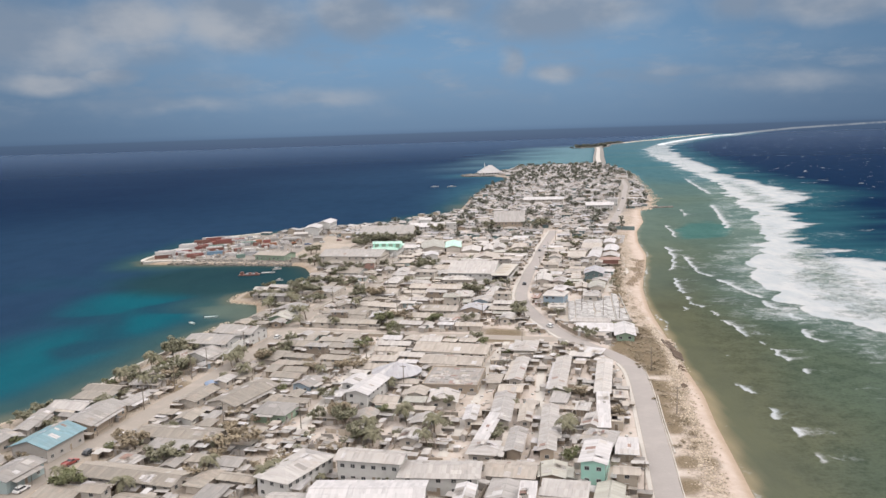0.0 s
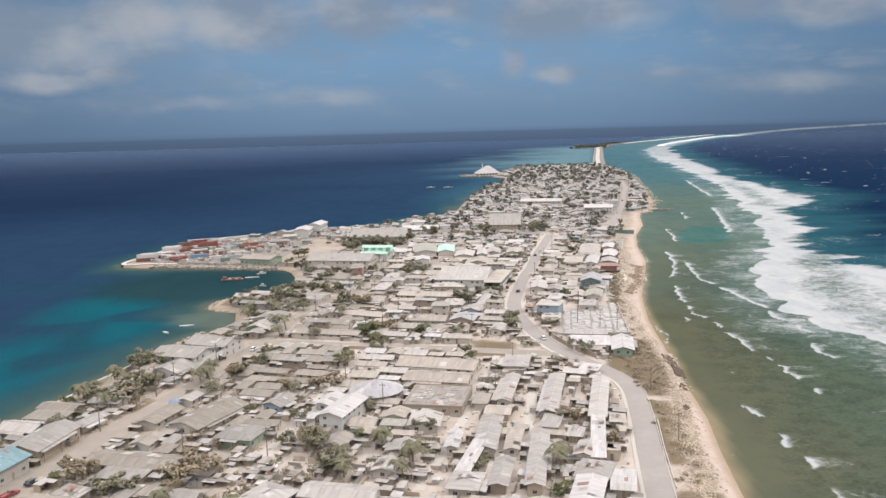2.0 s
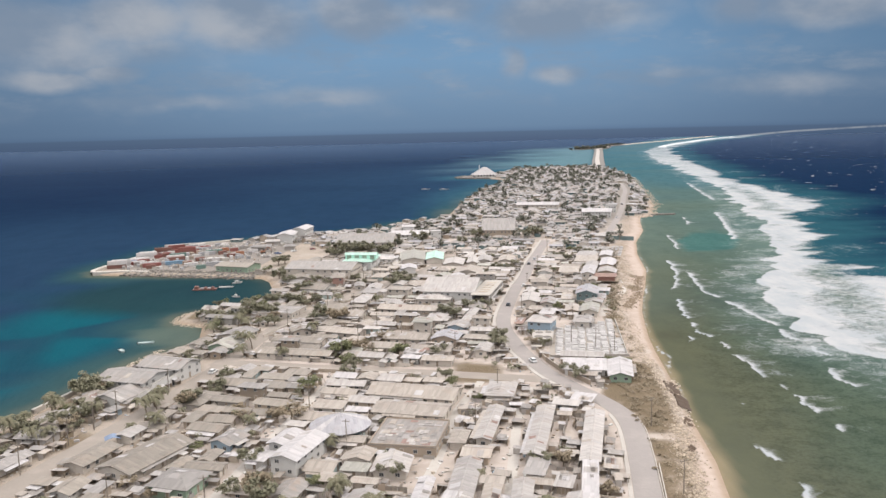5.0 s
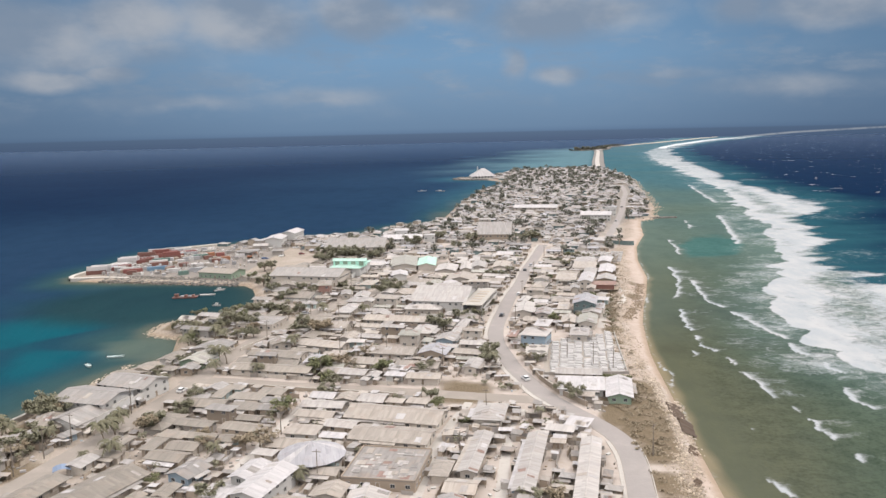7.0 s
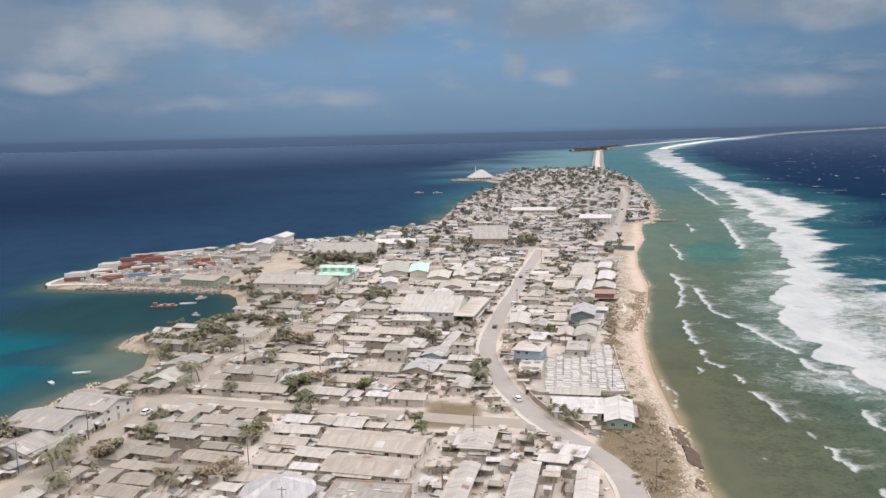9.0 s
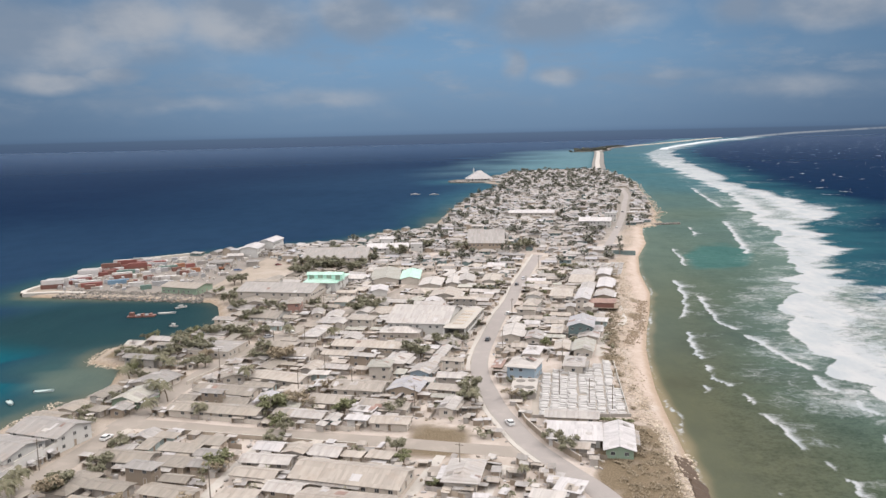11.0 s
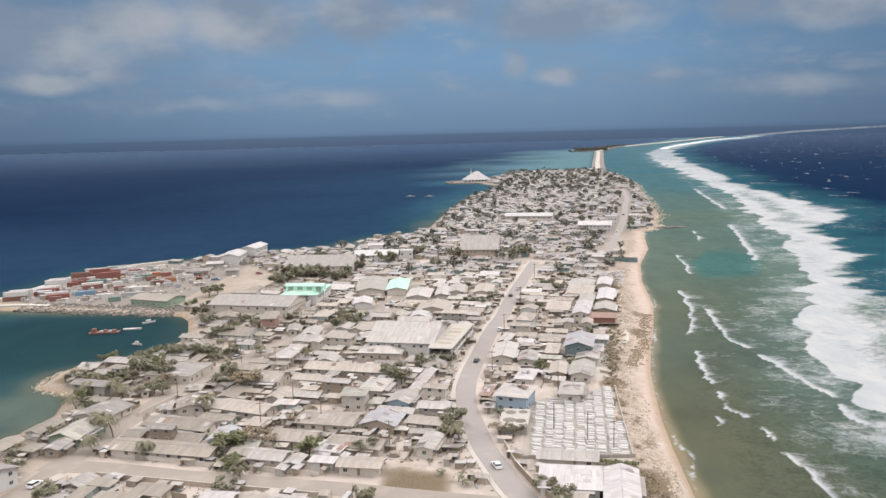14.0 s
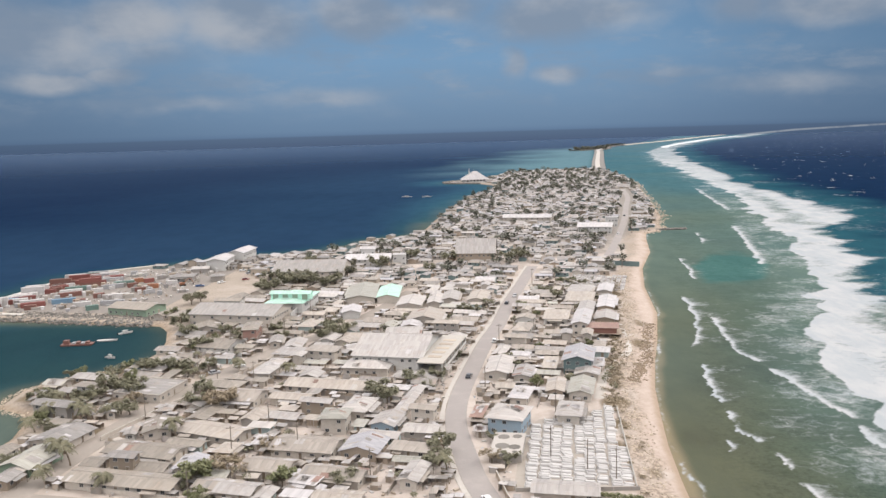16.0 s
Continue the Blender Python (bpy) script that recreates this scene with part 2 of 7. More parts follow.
CONCRETE = painted("sun-bleached concrete", (0.45, 0.42, 0.375), amount=0.3, scale=0.3)
TOMB = painted("whitewashed concrete", (0.48, 0.465, 0.45), amount=0.35, vary=0.25)
PIER_ROCK = painted("grey armour rock", (0.16, 0.148, 0.132), (0.10, 0.092, 0.083), 0.4, vary=0.6, scale=0.6)
RUBBLE = painted("brown coral rubble", (0.39, 0.325, 0.25), (0.45, 0.39, 0.31), 0.5, vary=0.6, scale=0.6)
ROCK = painted("coral rock", (0.46, 0.39, 0.31), (0.28, 0.23, 0.18), 0.4, vary=0.5, scale=0.6)
BROWN_HEAP = painted("brown rubble heap", (0.24, 0.185, 0.13), (0.34, 0.28, 0.21), 0.5, vary=0.6, scale=0.6)
RUBBER = plain("black rubber", (0.02, 0.02, 0.02), 0.9)


def leafy(name, color, other):
    m, n = material(name)
    rnd = n.add("ShaderNodeNewGeometry").outputs["Random Per Island"]
    c = n.mix(rnd, color, other)
    finish(n, c, 0.6, None, 0, 0, 0.2)
    return m


FAR_LEAF = leafy("dark green leaves", (0.082, 0.086, 0.064), (0.130, 0.128, 0.096))
LEAF = leafy("dusty green leaves", (0.135, 0.135, 0.083), (0.225, 0.210, 0.145))
DRY = leafy("dry brown leaves", (0.21, 0.17, 0.115), (0.30, 0.245, 0.17))
FRESH = leafy("fresh green leaves", (0.125, 0.135, 0.066), (0.195, 0.195, 0.105))
PALM = leafy("palm fronds", (0.115, 0.115, 0.068), (0.20, 0.18, 0.12))
BARK = painted("grey bark", (0.20, 0.16, 0.12))

# ---- mesh helpers ----


class Build:
    """Gathers vertices and faces for one mesh."""

    def __init__(self):
        self.v, self.f, self.m = [], [], []

    def add(self, verts, faces, mat=0):
        k = len(self.v)
        self.v += [tuple(v) for v in verts]
        self.f += [tuple(i + k for i in f) for f in faces]
        self.m += [mat] * len(faces)
        return self

    def box(self, x0, y0, z0, x1, y1, z1, mat=0, turn=None):
        vs = [Vector((x, y, z)) for z in (z0, z1) for x, y in ((x0, y0), (x1, y0), (x1, y1), (x0, y1))]
        if turn is not None:
            vs = [turn @ v for v in vs]
        return self.add(vs, [(3, 2, 1, 0), (4, 5, 6, 7), (0, 1, 5, 4), (1, 2, 6, 5), (2, 3, 7, 6), (3, 0, 4, 7)], mat)

    def slab(self, quad, thick, mat=0):
        """A sheet with thickness over a loop of corners, given counter-clockwise from above."""
        k = len(quad)
        top = [Vector(q) for q in quad]
        low = [q - Vector((0, 0, thick)) for q in top]
        return self.add(top + low, [tuple(range(k)), tuple(range(2 * k - 1, k - 1, -1))] + [((i + 1) % k, i, i + k, (i + 1) % k + k) for i in range(k)], mat)

    def tube(self, points, radii, sides=6, mat=0):
        rings = []
        for i, (p, r) in enumerate(zip(points, radii)):
            p = Vector(p)
            a = Vector(points[min(i + 1, len(points) - 1)]) - Vector(points[max(i - 1, 0)])
            q = a.to_track_quat("Z", "Y")
            rings.append([p + q @ Vector((r * math.cos(2 * math.pi * j / sides), r * math.sin(2 * math.pi * j / sides), 0)) for j in range(sides)])
        faces = [(i * sides + j, i * sides + (j + 1) % sides, (i + 1) * sides + (j + 1) % sides, (i + 1) * sides + j) for i in range(len(rings) - 1) for j in range(sides)]
        faces += [tuple(range(sides - 1, -1, -1)), tuple(range((len(rings) - 1) * sides, len(rings) * sides))]
        return self.add([v for r in rings for v in r], faces, mat)

    def mesh(self, name, *mats):
        me = bpy.data.meshes.new(name)
        me.from_pydata(self.v, [], self.f)
        for m in mats:
            me.materials.append(m)
        if len(mats) > 1:
            me.polygons.foreach_set("material_index", self.m)
        me.update()
        return me


def part(name, build, mats, parent, label="", at=None):
    mats = mats if isinstance(mats, (list, tuple)) else (mats,)
    me = build.mesh(name, *mats) if isinstance(build, Build) else build
    ob = new(name, me)
    ob.parent = parent
    if at is not None:
        ob.matrix_basis = at
    return tagged(ob, label)


def thing(name, label, category, m, group="", kind=""):
    ob = new(name)
    ob.empty_display_size = 0.5
    ob.matrix_basis = m
    return tagged(ob, label, category, group, kind)


def solid(name, build, mats, label, category="", m=None, group="", kind=""):
    mats = mats if isinstance(mats, (list, tuple)) else (mats,)
    ob = new(name, build.mesh(name, *mats))
    if m is not None:
        ob.matrix_basis = m
    return tagged(ob, label, category, group, kind)


# ---- the lie of the land: z = 0 is the town's ground ----
SEA = -1.5
SHORE_EAST = [(45, -400), (58, 60), (73.6, 184), (76, 200), (81.3, 237), (86, 263), (89.3, 296), (93.8, 332), (97.8, 370), (100.6, 392), (104.8, 416), (110, 443), (118, 474), (127, 505),
              (140, 555), (150, 620), (163, 678), (185, 745), (197, 805), (206, 841), (226, 862), (232, 900), (250, 960), (293, 1189), (330, 1400), (345, 1546), (358, 1790)]
SHORE_WEST = [(338, 1862), (285, 1826), (155, 1755), (130, 1640), (100, 1590), (48, 1548), (50, 1510), (100, 1490), (118, 1440), (107, 1350), (60, 1190), (35, 1020),
              (18, 880), (-25, 830), (-48, 790), (-108, 766), (-155, 735), (-200, 702), (-208, 655), (-219, 597), (-213, 583), (-100, 556), (-93, 545), (-87, 525), (-84, 508),
              (-89, 487), (-107, 475), (-117.5, 460), (-117, 441), (-101, 431), (-96.5, 411), (-98, 397), (-107, 384), (-113, 366), (-118, 335), (-126, 299), (-134, 271), (-146, 256), (-158, 150), (-150, -400)]
COAST = np.array(SHORE_EAST + SHORE_WEST, float)


def chain_distance(px, py, line):
    """Distance from points to a chain of points."""
    best = np.full(px.shape, 1e9)
    for (ax, ay), (bx, by) in zip(line[:-1], line[1:]):
        dx, dy = bx - ax, by - ay
        s = np.clip(((px - ax) * dx + (py - ay) * dy) / (dx * dx + dy * dy), 0, 1)
        best = np.minimum(best, np.hypot(px - ax - s * dx, py - ay - s * dy))
    return best


def inside(px, py, ring):
    got = np.zeros(px.shape, bool)
    for (ax, ay), (bx, by) in zip(ring, np.roll(ring, -1, 0)):
        if ay != by:
            got ^= ((ay > py) != (by > py)) & (px < (bx - ax) * (py - ay) / (by - ay) + ax)
    return got


def land_depth(px, py):
    """Metres inland from the waterline; minus out at sea."""
    d = chain_distance(px, py, np.vstack([COAST, COAST[:1]]))
    return np.where(inside(px, py, COAST), d, -d)


def ripple(px, py, size, seed=0):
    """Smooth value noise, about -1 to 1."""
    rng = np.random.default_rng(seed)
    table = rng.uniform(-1, 1, (256, 256))
    u, v = px / size, py / size
    i, j = np.floor(u).astype(int), np.floor(v).astype(int)
    a, b = u - i, v - j
    a, b = a * a * (3 - 2 * a), b * b * (3 - 2 * b)
    t = lambda p, q: table[p % 256, q % 256]
    return (t(i, j) * (1 - a) + t(i + 1, j) * a) * (1 - b) + (t(i, j + 1) * (1 - a) + t(i + 1, j + 1) * a) * b


def smooth(v, low, high):
    s = np.clip((v - low) / (high - low), 0, 1)
    return s * s * (3 - 2 * s)


def sheet(name, xs, ys, height, mats):
    """A grid mesh over xs and ys."""
    gx, gy = np.meshgrid(xs, ys)
    gz = height(gx, gy)
    k, r = len(xs), len(ys)
    me = bpy.data.meshes.new(name)
    idx = np.arange(k * r).reshape(r, k)
    quads = np.stack([idx[:-1, :-1], idx[:-1, 1:], idx[1:, 1:], idx[1:, :-1]], -1).reshape(-1, 4)
    me.vertices.add(k * r)
    me.vertices.foreach_set("co", np.stack([gx, gy, gz], -1).ravel().astype(np.float32))
    me.loops.add(quads.size)
    me.loops.foreach_set("vertex_index", quads.ravel().astype(np.int32))
    me.polygons.add(len(quads))
    me.polygons.foreach_set("loop_start", np.arange(0, quads.size, 4, dtype=np.int32))
    me.polygons.foreach_set("use_smooth", np.ones(len(quads), bool))
    me.update(calc_edges=True)
    for m in mats:
        me.materials.append(m)
    return me, gx, gy


def keep(me, name, values):
    a = me.attributes.new(name, "FLOAT", "POINT")
    a.data.foreach_set("value", np.asarray(values, np.float32).ravel())


def keep_color(me, name, rgb):
    a = me.attributes.new(name, "FLOAT_COLOR", "POINT")
    a.data.foreach_set("color", np.concatenate([rgb, np.ones(rgb.shape[:-1] + (1,))], -1).astype(np.float32).ravel())


def spaced(*runs):
    out = []
    for a, b, s in runs:
        out += list(np.arange(a, b, s))
    return np.array(out + [runs[-1][1]], float)


SURF_IN = np.array([(160, -400), (176, 150), (180, 330), (172, 405), (177, 431), (184, 461), (193, 491), (215, 549), (241, 615), (270, 704), (307, 806), (346, 951), (386, 1126), (434, 1365), (483, 1670), (537, 2038), (660, 2658), (815, 3100), (1103, 3841), (1708, 4814), (2799, 6620), (4957, 9237)], float)
SURF_OUT = np.array([(258, -400), (262, 150), (268, 400), (280, 563), (284, 600), (294, 640), (325, 699), (374, 822), (412, 914), (446, 1066), (462, 1212), (480, 1380), (528, 1652), (640, 2156), (770, 2700), (860, 3040), (1283, 3916), (1688, 4586), (2610, 6175), (4584, 8544)], float)


def across(line, y):
    return np.interp(y, line[:, 1], line[:, 0])


def water_material():
    m, n = material("sea water")
    col = n.add("ShaderNodeAttribute", attribute_name="bottom_haze").outputs["Color"]
    foam = n.add("ShaderNodeAttribute", attribute_name="foam").outputs["Fac"]
    p = n.add("ShaderNodeNewGeometry").outputs["Position"]
    swell = n.noise(0.05, 5, 0.6, n.stretch(p, 1, 0.55, 1))
    chop = n.noise(0.35, 6, 0.65, n.stretch(p, 1.0, 0.6, 1))
    c = n.mix(n.math("MULTIPLY", n.step(swell, 0.35, 0.7), 0.35), col, n.mix(1.0, col, (0.55, 0.62, 0.7), "MULTIPLY"))
    c = n.mix(n.math("MULTIPLY", n.step(chop, 0.55, 0.8), 0.25), c, n.mix(1.0, c, (1.5, 1.35, 1.25), "MULTIPLY"))
    reefy = n.add("ShaderNodeAttribute", attribute_name="reefy").outputs["Fac"]
    weed = n.math("ADD", n.math("MULTIPLY", n.step(n.noise(0.16, 6, 0.7, p), 0.44, 0.62), 0.55), n.math("MULTIPLY", n.step(n.noise(0.7, 4, 0.7, p), 0.45, 0.62), 0.45))
    c = n.mix(n.math("MULTIPLY", weed, reefy), c, n.mix(1.0, c, (0.60, 0.66, 0.62), "MULTIPLY"))
    lace = n.math("ADD", n.math("MULTIPLY", n.noise(0.30, 7, 0.62, n.stretch(p, 0.6, 0.7, 1), 0.8), 0.72), n.math("MULTIPLY", n.noise(1.1, 5, 0.7, n.stretch(p, 0.8, 0.6, 1), 0.5), 0.28))
    thick = n.step(n.math("ADD", foam, n.math("MULTIPLY_ADD", lace, 1.9, -1.2)), 0.0, 0.8)
    caps = n.noise(0.10, 5, 0.68, n.stretch(p, 0.45, 0.35, 1))
    white = n.math("MAXIMUM", thick, n.math("MULTIPLY", n.step(caps, 0.645, 0.69), n.step(n.add("ShaderNodeAttribute", attribute_name="open").outputs["Fac"], 0.2, 0.9)))
    c = n.mix(white, c, n.mix(n.step(n.noise(0.10, 5, 0.65, n.stretch(p, 1.0, 0.4, 1)), 0.35, 0.7), (0.315, 0.34, 0.35), (0.385, 0.39, 0.39)))
    d = n.add("ShaderNodeBsdfDiffuse")
    n.link(c, d.inputs[0])
    g = n.add("ShaderNodeBsdfGlossy")
    g.inputs["Color"].default_value = (0.62, 0.76, 0.95, 1)
    g.inputs["Roughness"].default_value = 0.22
    bump = n.add("ShaderNodeBump")
    bump.inputs["Strength"].default_value, bump.inputs["Distance"].default_value = 0.55, 1.2
    n.link(n.math("ADD", n.math("MULTIPLY", swell, 0.6), n.math("MULTIPLY", chop, 0.4)), bump.inputs["Height"])
    n.link(bump.outputs[0], g.inputs["Normal"]), n.link(bump.outputs[0], d.inputs["Normal"])
    mix = n.add("ShaderNodeMixShader")
    face = n.add("ShaderNodeLayerWeight")
    face.inputs[0].default_value = 0.5
    n.put(mix.inputs[0], n.math("MULTIPLY", n.math("SUBTRACT", 1.0, white), n.math("ADD", n.math("MULTIPLY_ADD", n.step(face.outputs["Facing"], 0.90, 1.02), 0.09, 0.02), n.math("MULTIPLY", n.step(face.outputs["Facing"], 0.95, 1.0), 0.16))))
    n.link(d.outputs[0], mix.inputs[1]), n.link(g.outputs[0], mix.inputs[2])
    out = n.add("ShaderNodeOutputMaterial")
    n.link(mix.outputs[0], out.inputs[0])
    return m


FOAM = painted("white sea foam", (0.58, 0.61, 0.62), (0.45, 0.5, 0.52), 0.3, 0.9, 0.1, 0.5)


def build_sea():
    xs = spaced((-9000, -2400, 600), (-2400, -700, 85), (-700, -260, 12), (-260, -80, 4), (-80, 60, 20), (60, 92, 2.5), (92, 215, 1.05), (215, 300, 1.8), (300, 420, 3.2), (420, 900, 10), (900, 2400, 60), (2400, 15000, 600))
    ys = spaced((-3000, -400, 400), (-400, 150, 50), (150, 190, 4), (190, 560, 1.35), (560, 740, 2.2), (740, 1000, 4), (1000, 1700, 9), (1700, 3400, 24), (3400, 9000, 110), (9000, 15000, 500))

    def height(x, y):
        f = smooth(x, across(SURF_IN, y) - 4, across(SURF_IN, y) + 8) * (1 - smooth(x, across(SURF_OUT, y) - 20, across(SURF_OUT, y) + 10))
        return SEA + np.where(y < 1200, f * (0.5 * ripple(x, y, 9, 5) + 0.3 * ripple(x, y, 3.7, 6)), 0)

    me, x, y = sheet("water", xs, ys, height, [water_material()])
    d = -land_depth(x, y)
    east = smooth(x - np.interp(y, [-400, 350, 866, 1790, 3000, 5000], [0, 60, 160, 330, 560, 1400]), -10, 10)
    w1, w2, w3 = ripple(x, y, 95, 1), ripple(x, y, 33, 2), ripple(x, y, 11, 3)
    s_in = across(SURF_IN, y) + 7 * ripple(x * 0, y, 42, 7) + 4 * ripple(x * 0, y, 15, 8)
    s_out = across(SURF_OUT, y) + 16 * ripple(x * 0, y, 70, 9) + (14 * ripple(x * 0, y, 24, 10) + 10 * ripple(x * 0, y, 9, 11)) * (1 - smooth(y, 700, 1100))
    lerp = lambda a, b, s: a + (b - a) * s[..., None]
    c = lambda *v: np.array(v)
    # ocean side: sand, brown-green reef flat, teal edge, deep blue
    flat = lerp(c(0.20, 0.165, 0.10) + 0 * x[..., None], c(0.080, 0.084, 0.049), smooth(d + 1.2 * w3, 0.2, 4.5))
    flat = lerp(flat, c(0.059, 0.082, 0.054), smooth(d + 10 * w2, 14, 52) * 0.85)
    flat = lerp(flat, c(0.060, 0.060, 0.034), smooth(w1 + 0.6 * w2 + 0.3 * w3, 0.25, 0.9) * 0.6)
    north = smooth(y, 380, 740)
    flat = lerp(flat, c(0.092, 0.136, 0.116), np.clip(north * 0.75 + smooth(x - s_in, -45, 0) * 0.45, 0, 1))
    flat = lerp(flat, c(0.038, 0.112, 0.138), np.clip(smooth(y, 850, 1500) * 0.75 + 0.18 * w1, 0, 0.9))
    flat = lerp(flat, c(0.040, 0.118, 0.108), (1 - smooth(np.hypot((x - np.interp(y, [617, 733], [200, 236])) / 26, (y - 676) / 62) + 0.12 * w3, 0.7, 1.05)) * 0.75)
    deep = lerp(c(0.016, 0.064, 0.084) + 0 * x[..., None], c(0.0042, 0.0155, 0.042), smooth(x - s_out + 14 * w2, 0, 95))
    ocean = lerp(flat, deep, smooth(x - (s_in * 0.3 + s_out * 0.7), -12, 12))
    # lagoon side: shallow teal over sand, dark coral, deep blue
    lagoon = lerp(c(0.105, 0.115, 0.085) + 0 * x[..., None], c(0.030, 0.072, 0.074), smooth(d + 2 * w3, 1, 13))
    shelf = smooth(-d + 12 * w2, -115, -55) * (1 - smooth(y, 470, 560))
    sand = smooth(w1 * 0.55 + w2 * 0.55 + 0.35 * ripple(x, y * 2.2, 48, 12) + 0.25 * smooth(-np.abs(d - 62), -42, 0), 0.16, 0.34)
    lagoon = lerp(lagoon, c(0.009, 0.050, 0.076), smooth(d + 4 * w2, 10, 42))
    lagoon = lerp(lagoon, c(0.003, 0.078, 0.104), sand * smooth(d, 16, 40) * shelf)
    blue = lerp(c(0.0155, 0.040, 0.080) + 0 * x[..., None], c(0.0062, 0.019, 0.049), np.clip(smooth(d, 60, 620) + 0.12 * w1, 0, 1))
    # far lagoon paled towards the horizon: distance haze put into the water colour
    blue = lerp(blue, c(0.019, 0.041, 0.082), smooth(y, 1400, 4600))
    lagoon = lerp(lagoon, blue, np.clip(1 - shelf, 0, 1) * smooth(d + 5 * w2, 4, 45))
    bay = smooth(-np.hypot(x + 140, (y - 515) * 1.2), -85, -45)
    lagoon = lerp(lagoon, c(0.013, 0.041, 0.046), bay * 0.9)
    fan = 1 - smooth(np.hypot((x + 108) * 0.8, y - 416) + 5 * w3, 8, 24)
    lagoon = lerp(lagoon, c(0.095, 0.125, 0.10), fan * 0.85)
    # shallows by the causeway
    cause = chain_distance(x, y, np.array([(345, 1800), (568, 2967), (772, 3500)]))
    lagoon = lerp(lagoon, c(0.125, 0.225, 0.245), (1 - smooth(cause + 60 * w1, 60, 420)) * smooth(y, 1500, 1900) * (1 - smooth(y, 3000, 3600)) * 0.85)
    lagoon = lerp(lagoon, c(0.030, 0.090, 0.130), smooth(-d, -90, -20) * smooth(y, 800, 1200) * 0.7)
    keep_color(me, "bottom_haze", lerp(lagoon * 0.82, ocean * 0.95, east))
    # rolling fronts: a sharp scalloped edge towards the shore, foam thinning out behind
    scallop = 8 * np.abs(np.sin(y / 17 + 2.4 * ripple(x * 0, y, 60, 50))) ** 0.7 + 1.6 * ripple(x, y, 5, 70)
    s_in = s_in - scallop + 4
    f = smooth(x - s_in, 0, 2.5) * (1 - smooth(x - s_out, -18, 6)) * (0.92 + 0.16 * ripple(x * 0.5, y, 30, 20) + 0.28 * np.sin((x - s_in) / 9.5 + 2.6 * ripple(x * 0.3, y, 45, 26) + 0.8) * (1 - smooth(y, 1000, 1600))) - 0.5 * smooth(ripple(x * 0.3, y, 15, 24), 0.2, 0.9) * smooth(x - s_out, -70, -25) * (1 - smooth(y, 1000, 1500))
    for k, (off, keepup, tail, power) in enumerate(((-24, 0.15, 12, 0.5), (78, 0.3, 18, 0.6))):
        u = y / (19 + 5 * (k % 3)) + 3.1 * ripple(x * 0, y, 60, 50 + k) + k * 1.7
        edge = across(SURF_IN, y) + off + 9 * ripple(x * 0, y, 48, 60 + k) - 7 * np.abs(np.sin(u)) ** 0.7 + 2.2 * ripple(x, y, 5, 70 + k)
        there = smooth(ripple(x * 0 + 40 * k, y, 75, 80 + k), keepup - 0.25, keepup + 0.35) * smooth(y, 560, 700)
        s = x - edge
        f = np.maximum(f, smooth(s, -0.6, 0.8) * np.exp(-np.clip(s, 0, None) / tail) * power * there * (1 - smooth(x - s_out, 0, 70)) * (1.0 + 0.25 * w3))
    behind = smooth(x - s_in, -55, -4) * (1 - smooth(x - s_in, 0, 6)) * (0.40 + 0.3 * ripple(x * 0.7, y, 16, 21))
    trail = smooth(x - s_out, -8, 5) * (1 - smooth(x - s_out, 20, 75)) * (0.14 + 0.28 * ripple(x * 0.6, y, 30, 22))
    lip = np.exp(-((x - s_in - 3) / 3.5) ** 2) * 0.35
    wash = np.exp(-((d - 0.8 - 0.8 * ripple(x, y, 9, 25)) / 0.9) ** 2) * (0.40 + 0.4 * ripple(x, y, 14, 23)) * (x > 40)
    foam = np.clip(np.maximum.reduce([f + lip * (f > 0.05), behind, trail]), 0, 1.3) * east
    far = smooth(y, 1700, 2600)
    foam = np.maximum(foam * (1 - 0.2 * far), wash * east)
    for k, (line, tail, power) in enumerate(FRONTS):
        pts = np.array(sorted(line, key=lambda q: q[1]), float)
        edge = np.interp(y, pts[:, 1], pts[:, 0]) + 0.9 * ripple(x * 0, y, 5.5, 90 + k) + 0.5 * ripple(x, y, 2.1, 120 + k) + 1.2 * ripple(x * 0, y, 14, 150 + k)
        there = smooth(y, pts[0, 1] - 1, pts[0, 1] + 3) * (1 - smooth(y, pts[-1, 1] - 4, pts[-1, 1] + 1)) * smooth(ripple(x * 0, y, 17, 180 + k), -1.0, -0.6)
        s = x - edge
        rear = np.exp(-np.clip(s, 0, None) / (1.7 * tail * (0.75 + 0.4 * ripple(x * 0, y, 11, 210 + k))))
        foam = np.maximum(foam, smooth(s, -0.25, 0.35) * there * ((power + 0.08) * rear * (0.85 + 0.25 * w3) + 0.75 * np.exp(-(s / (0.9 + 0.09 * tail)) ** 2)))
    keep(me, "reefy", east * (1 - smooth(x - s_in, -30, 10)) * smooth(d, 6, 22) * (1 - 0.5 * smooth(y, 330, 480)))
    keep(me, "foam", foam)
    keep(me, "open", east * smooth(x - s_out, 10, 90) + (1 - east) * 0.0)
    tagged(new("water", me), "blue lagoon, green reef flat and deep ocean with white surf", "sea", kind="structure")


# breaking waves on the reef flat: the line of each front, the run of foam behind it, and its strength
FRONTS = []


def front(tail, power, *line):
    FRONTS.append((line, tail, power))


front(26, 0.55, (381, 1281), (353, 1135), (330, 1006))
front(26, 0.58, (289, 879), (271, 804), (253, 732), (238, 682))
front(12, 0.5, (247, 839), (236, 798), (230, 772))
front(9, 0.5, (197, 715), (187, 660), (184, 638))
front(12, 0.52, (162, 593), (158, 556), (145, 510), (136, 490))
front(12, 0.5, (163, 547), (157, 509), (153, 480), (156, 470))
front(8, 0.52, (135.6, 472), (129, 445), (127, 426))
front(6, 0.5, (125.5, 421), (124, 404), (126.7, 392))
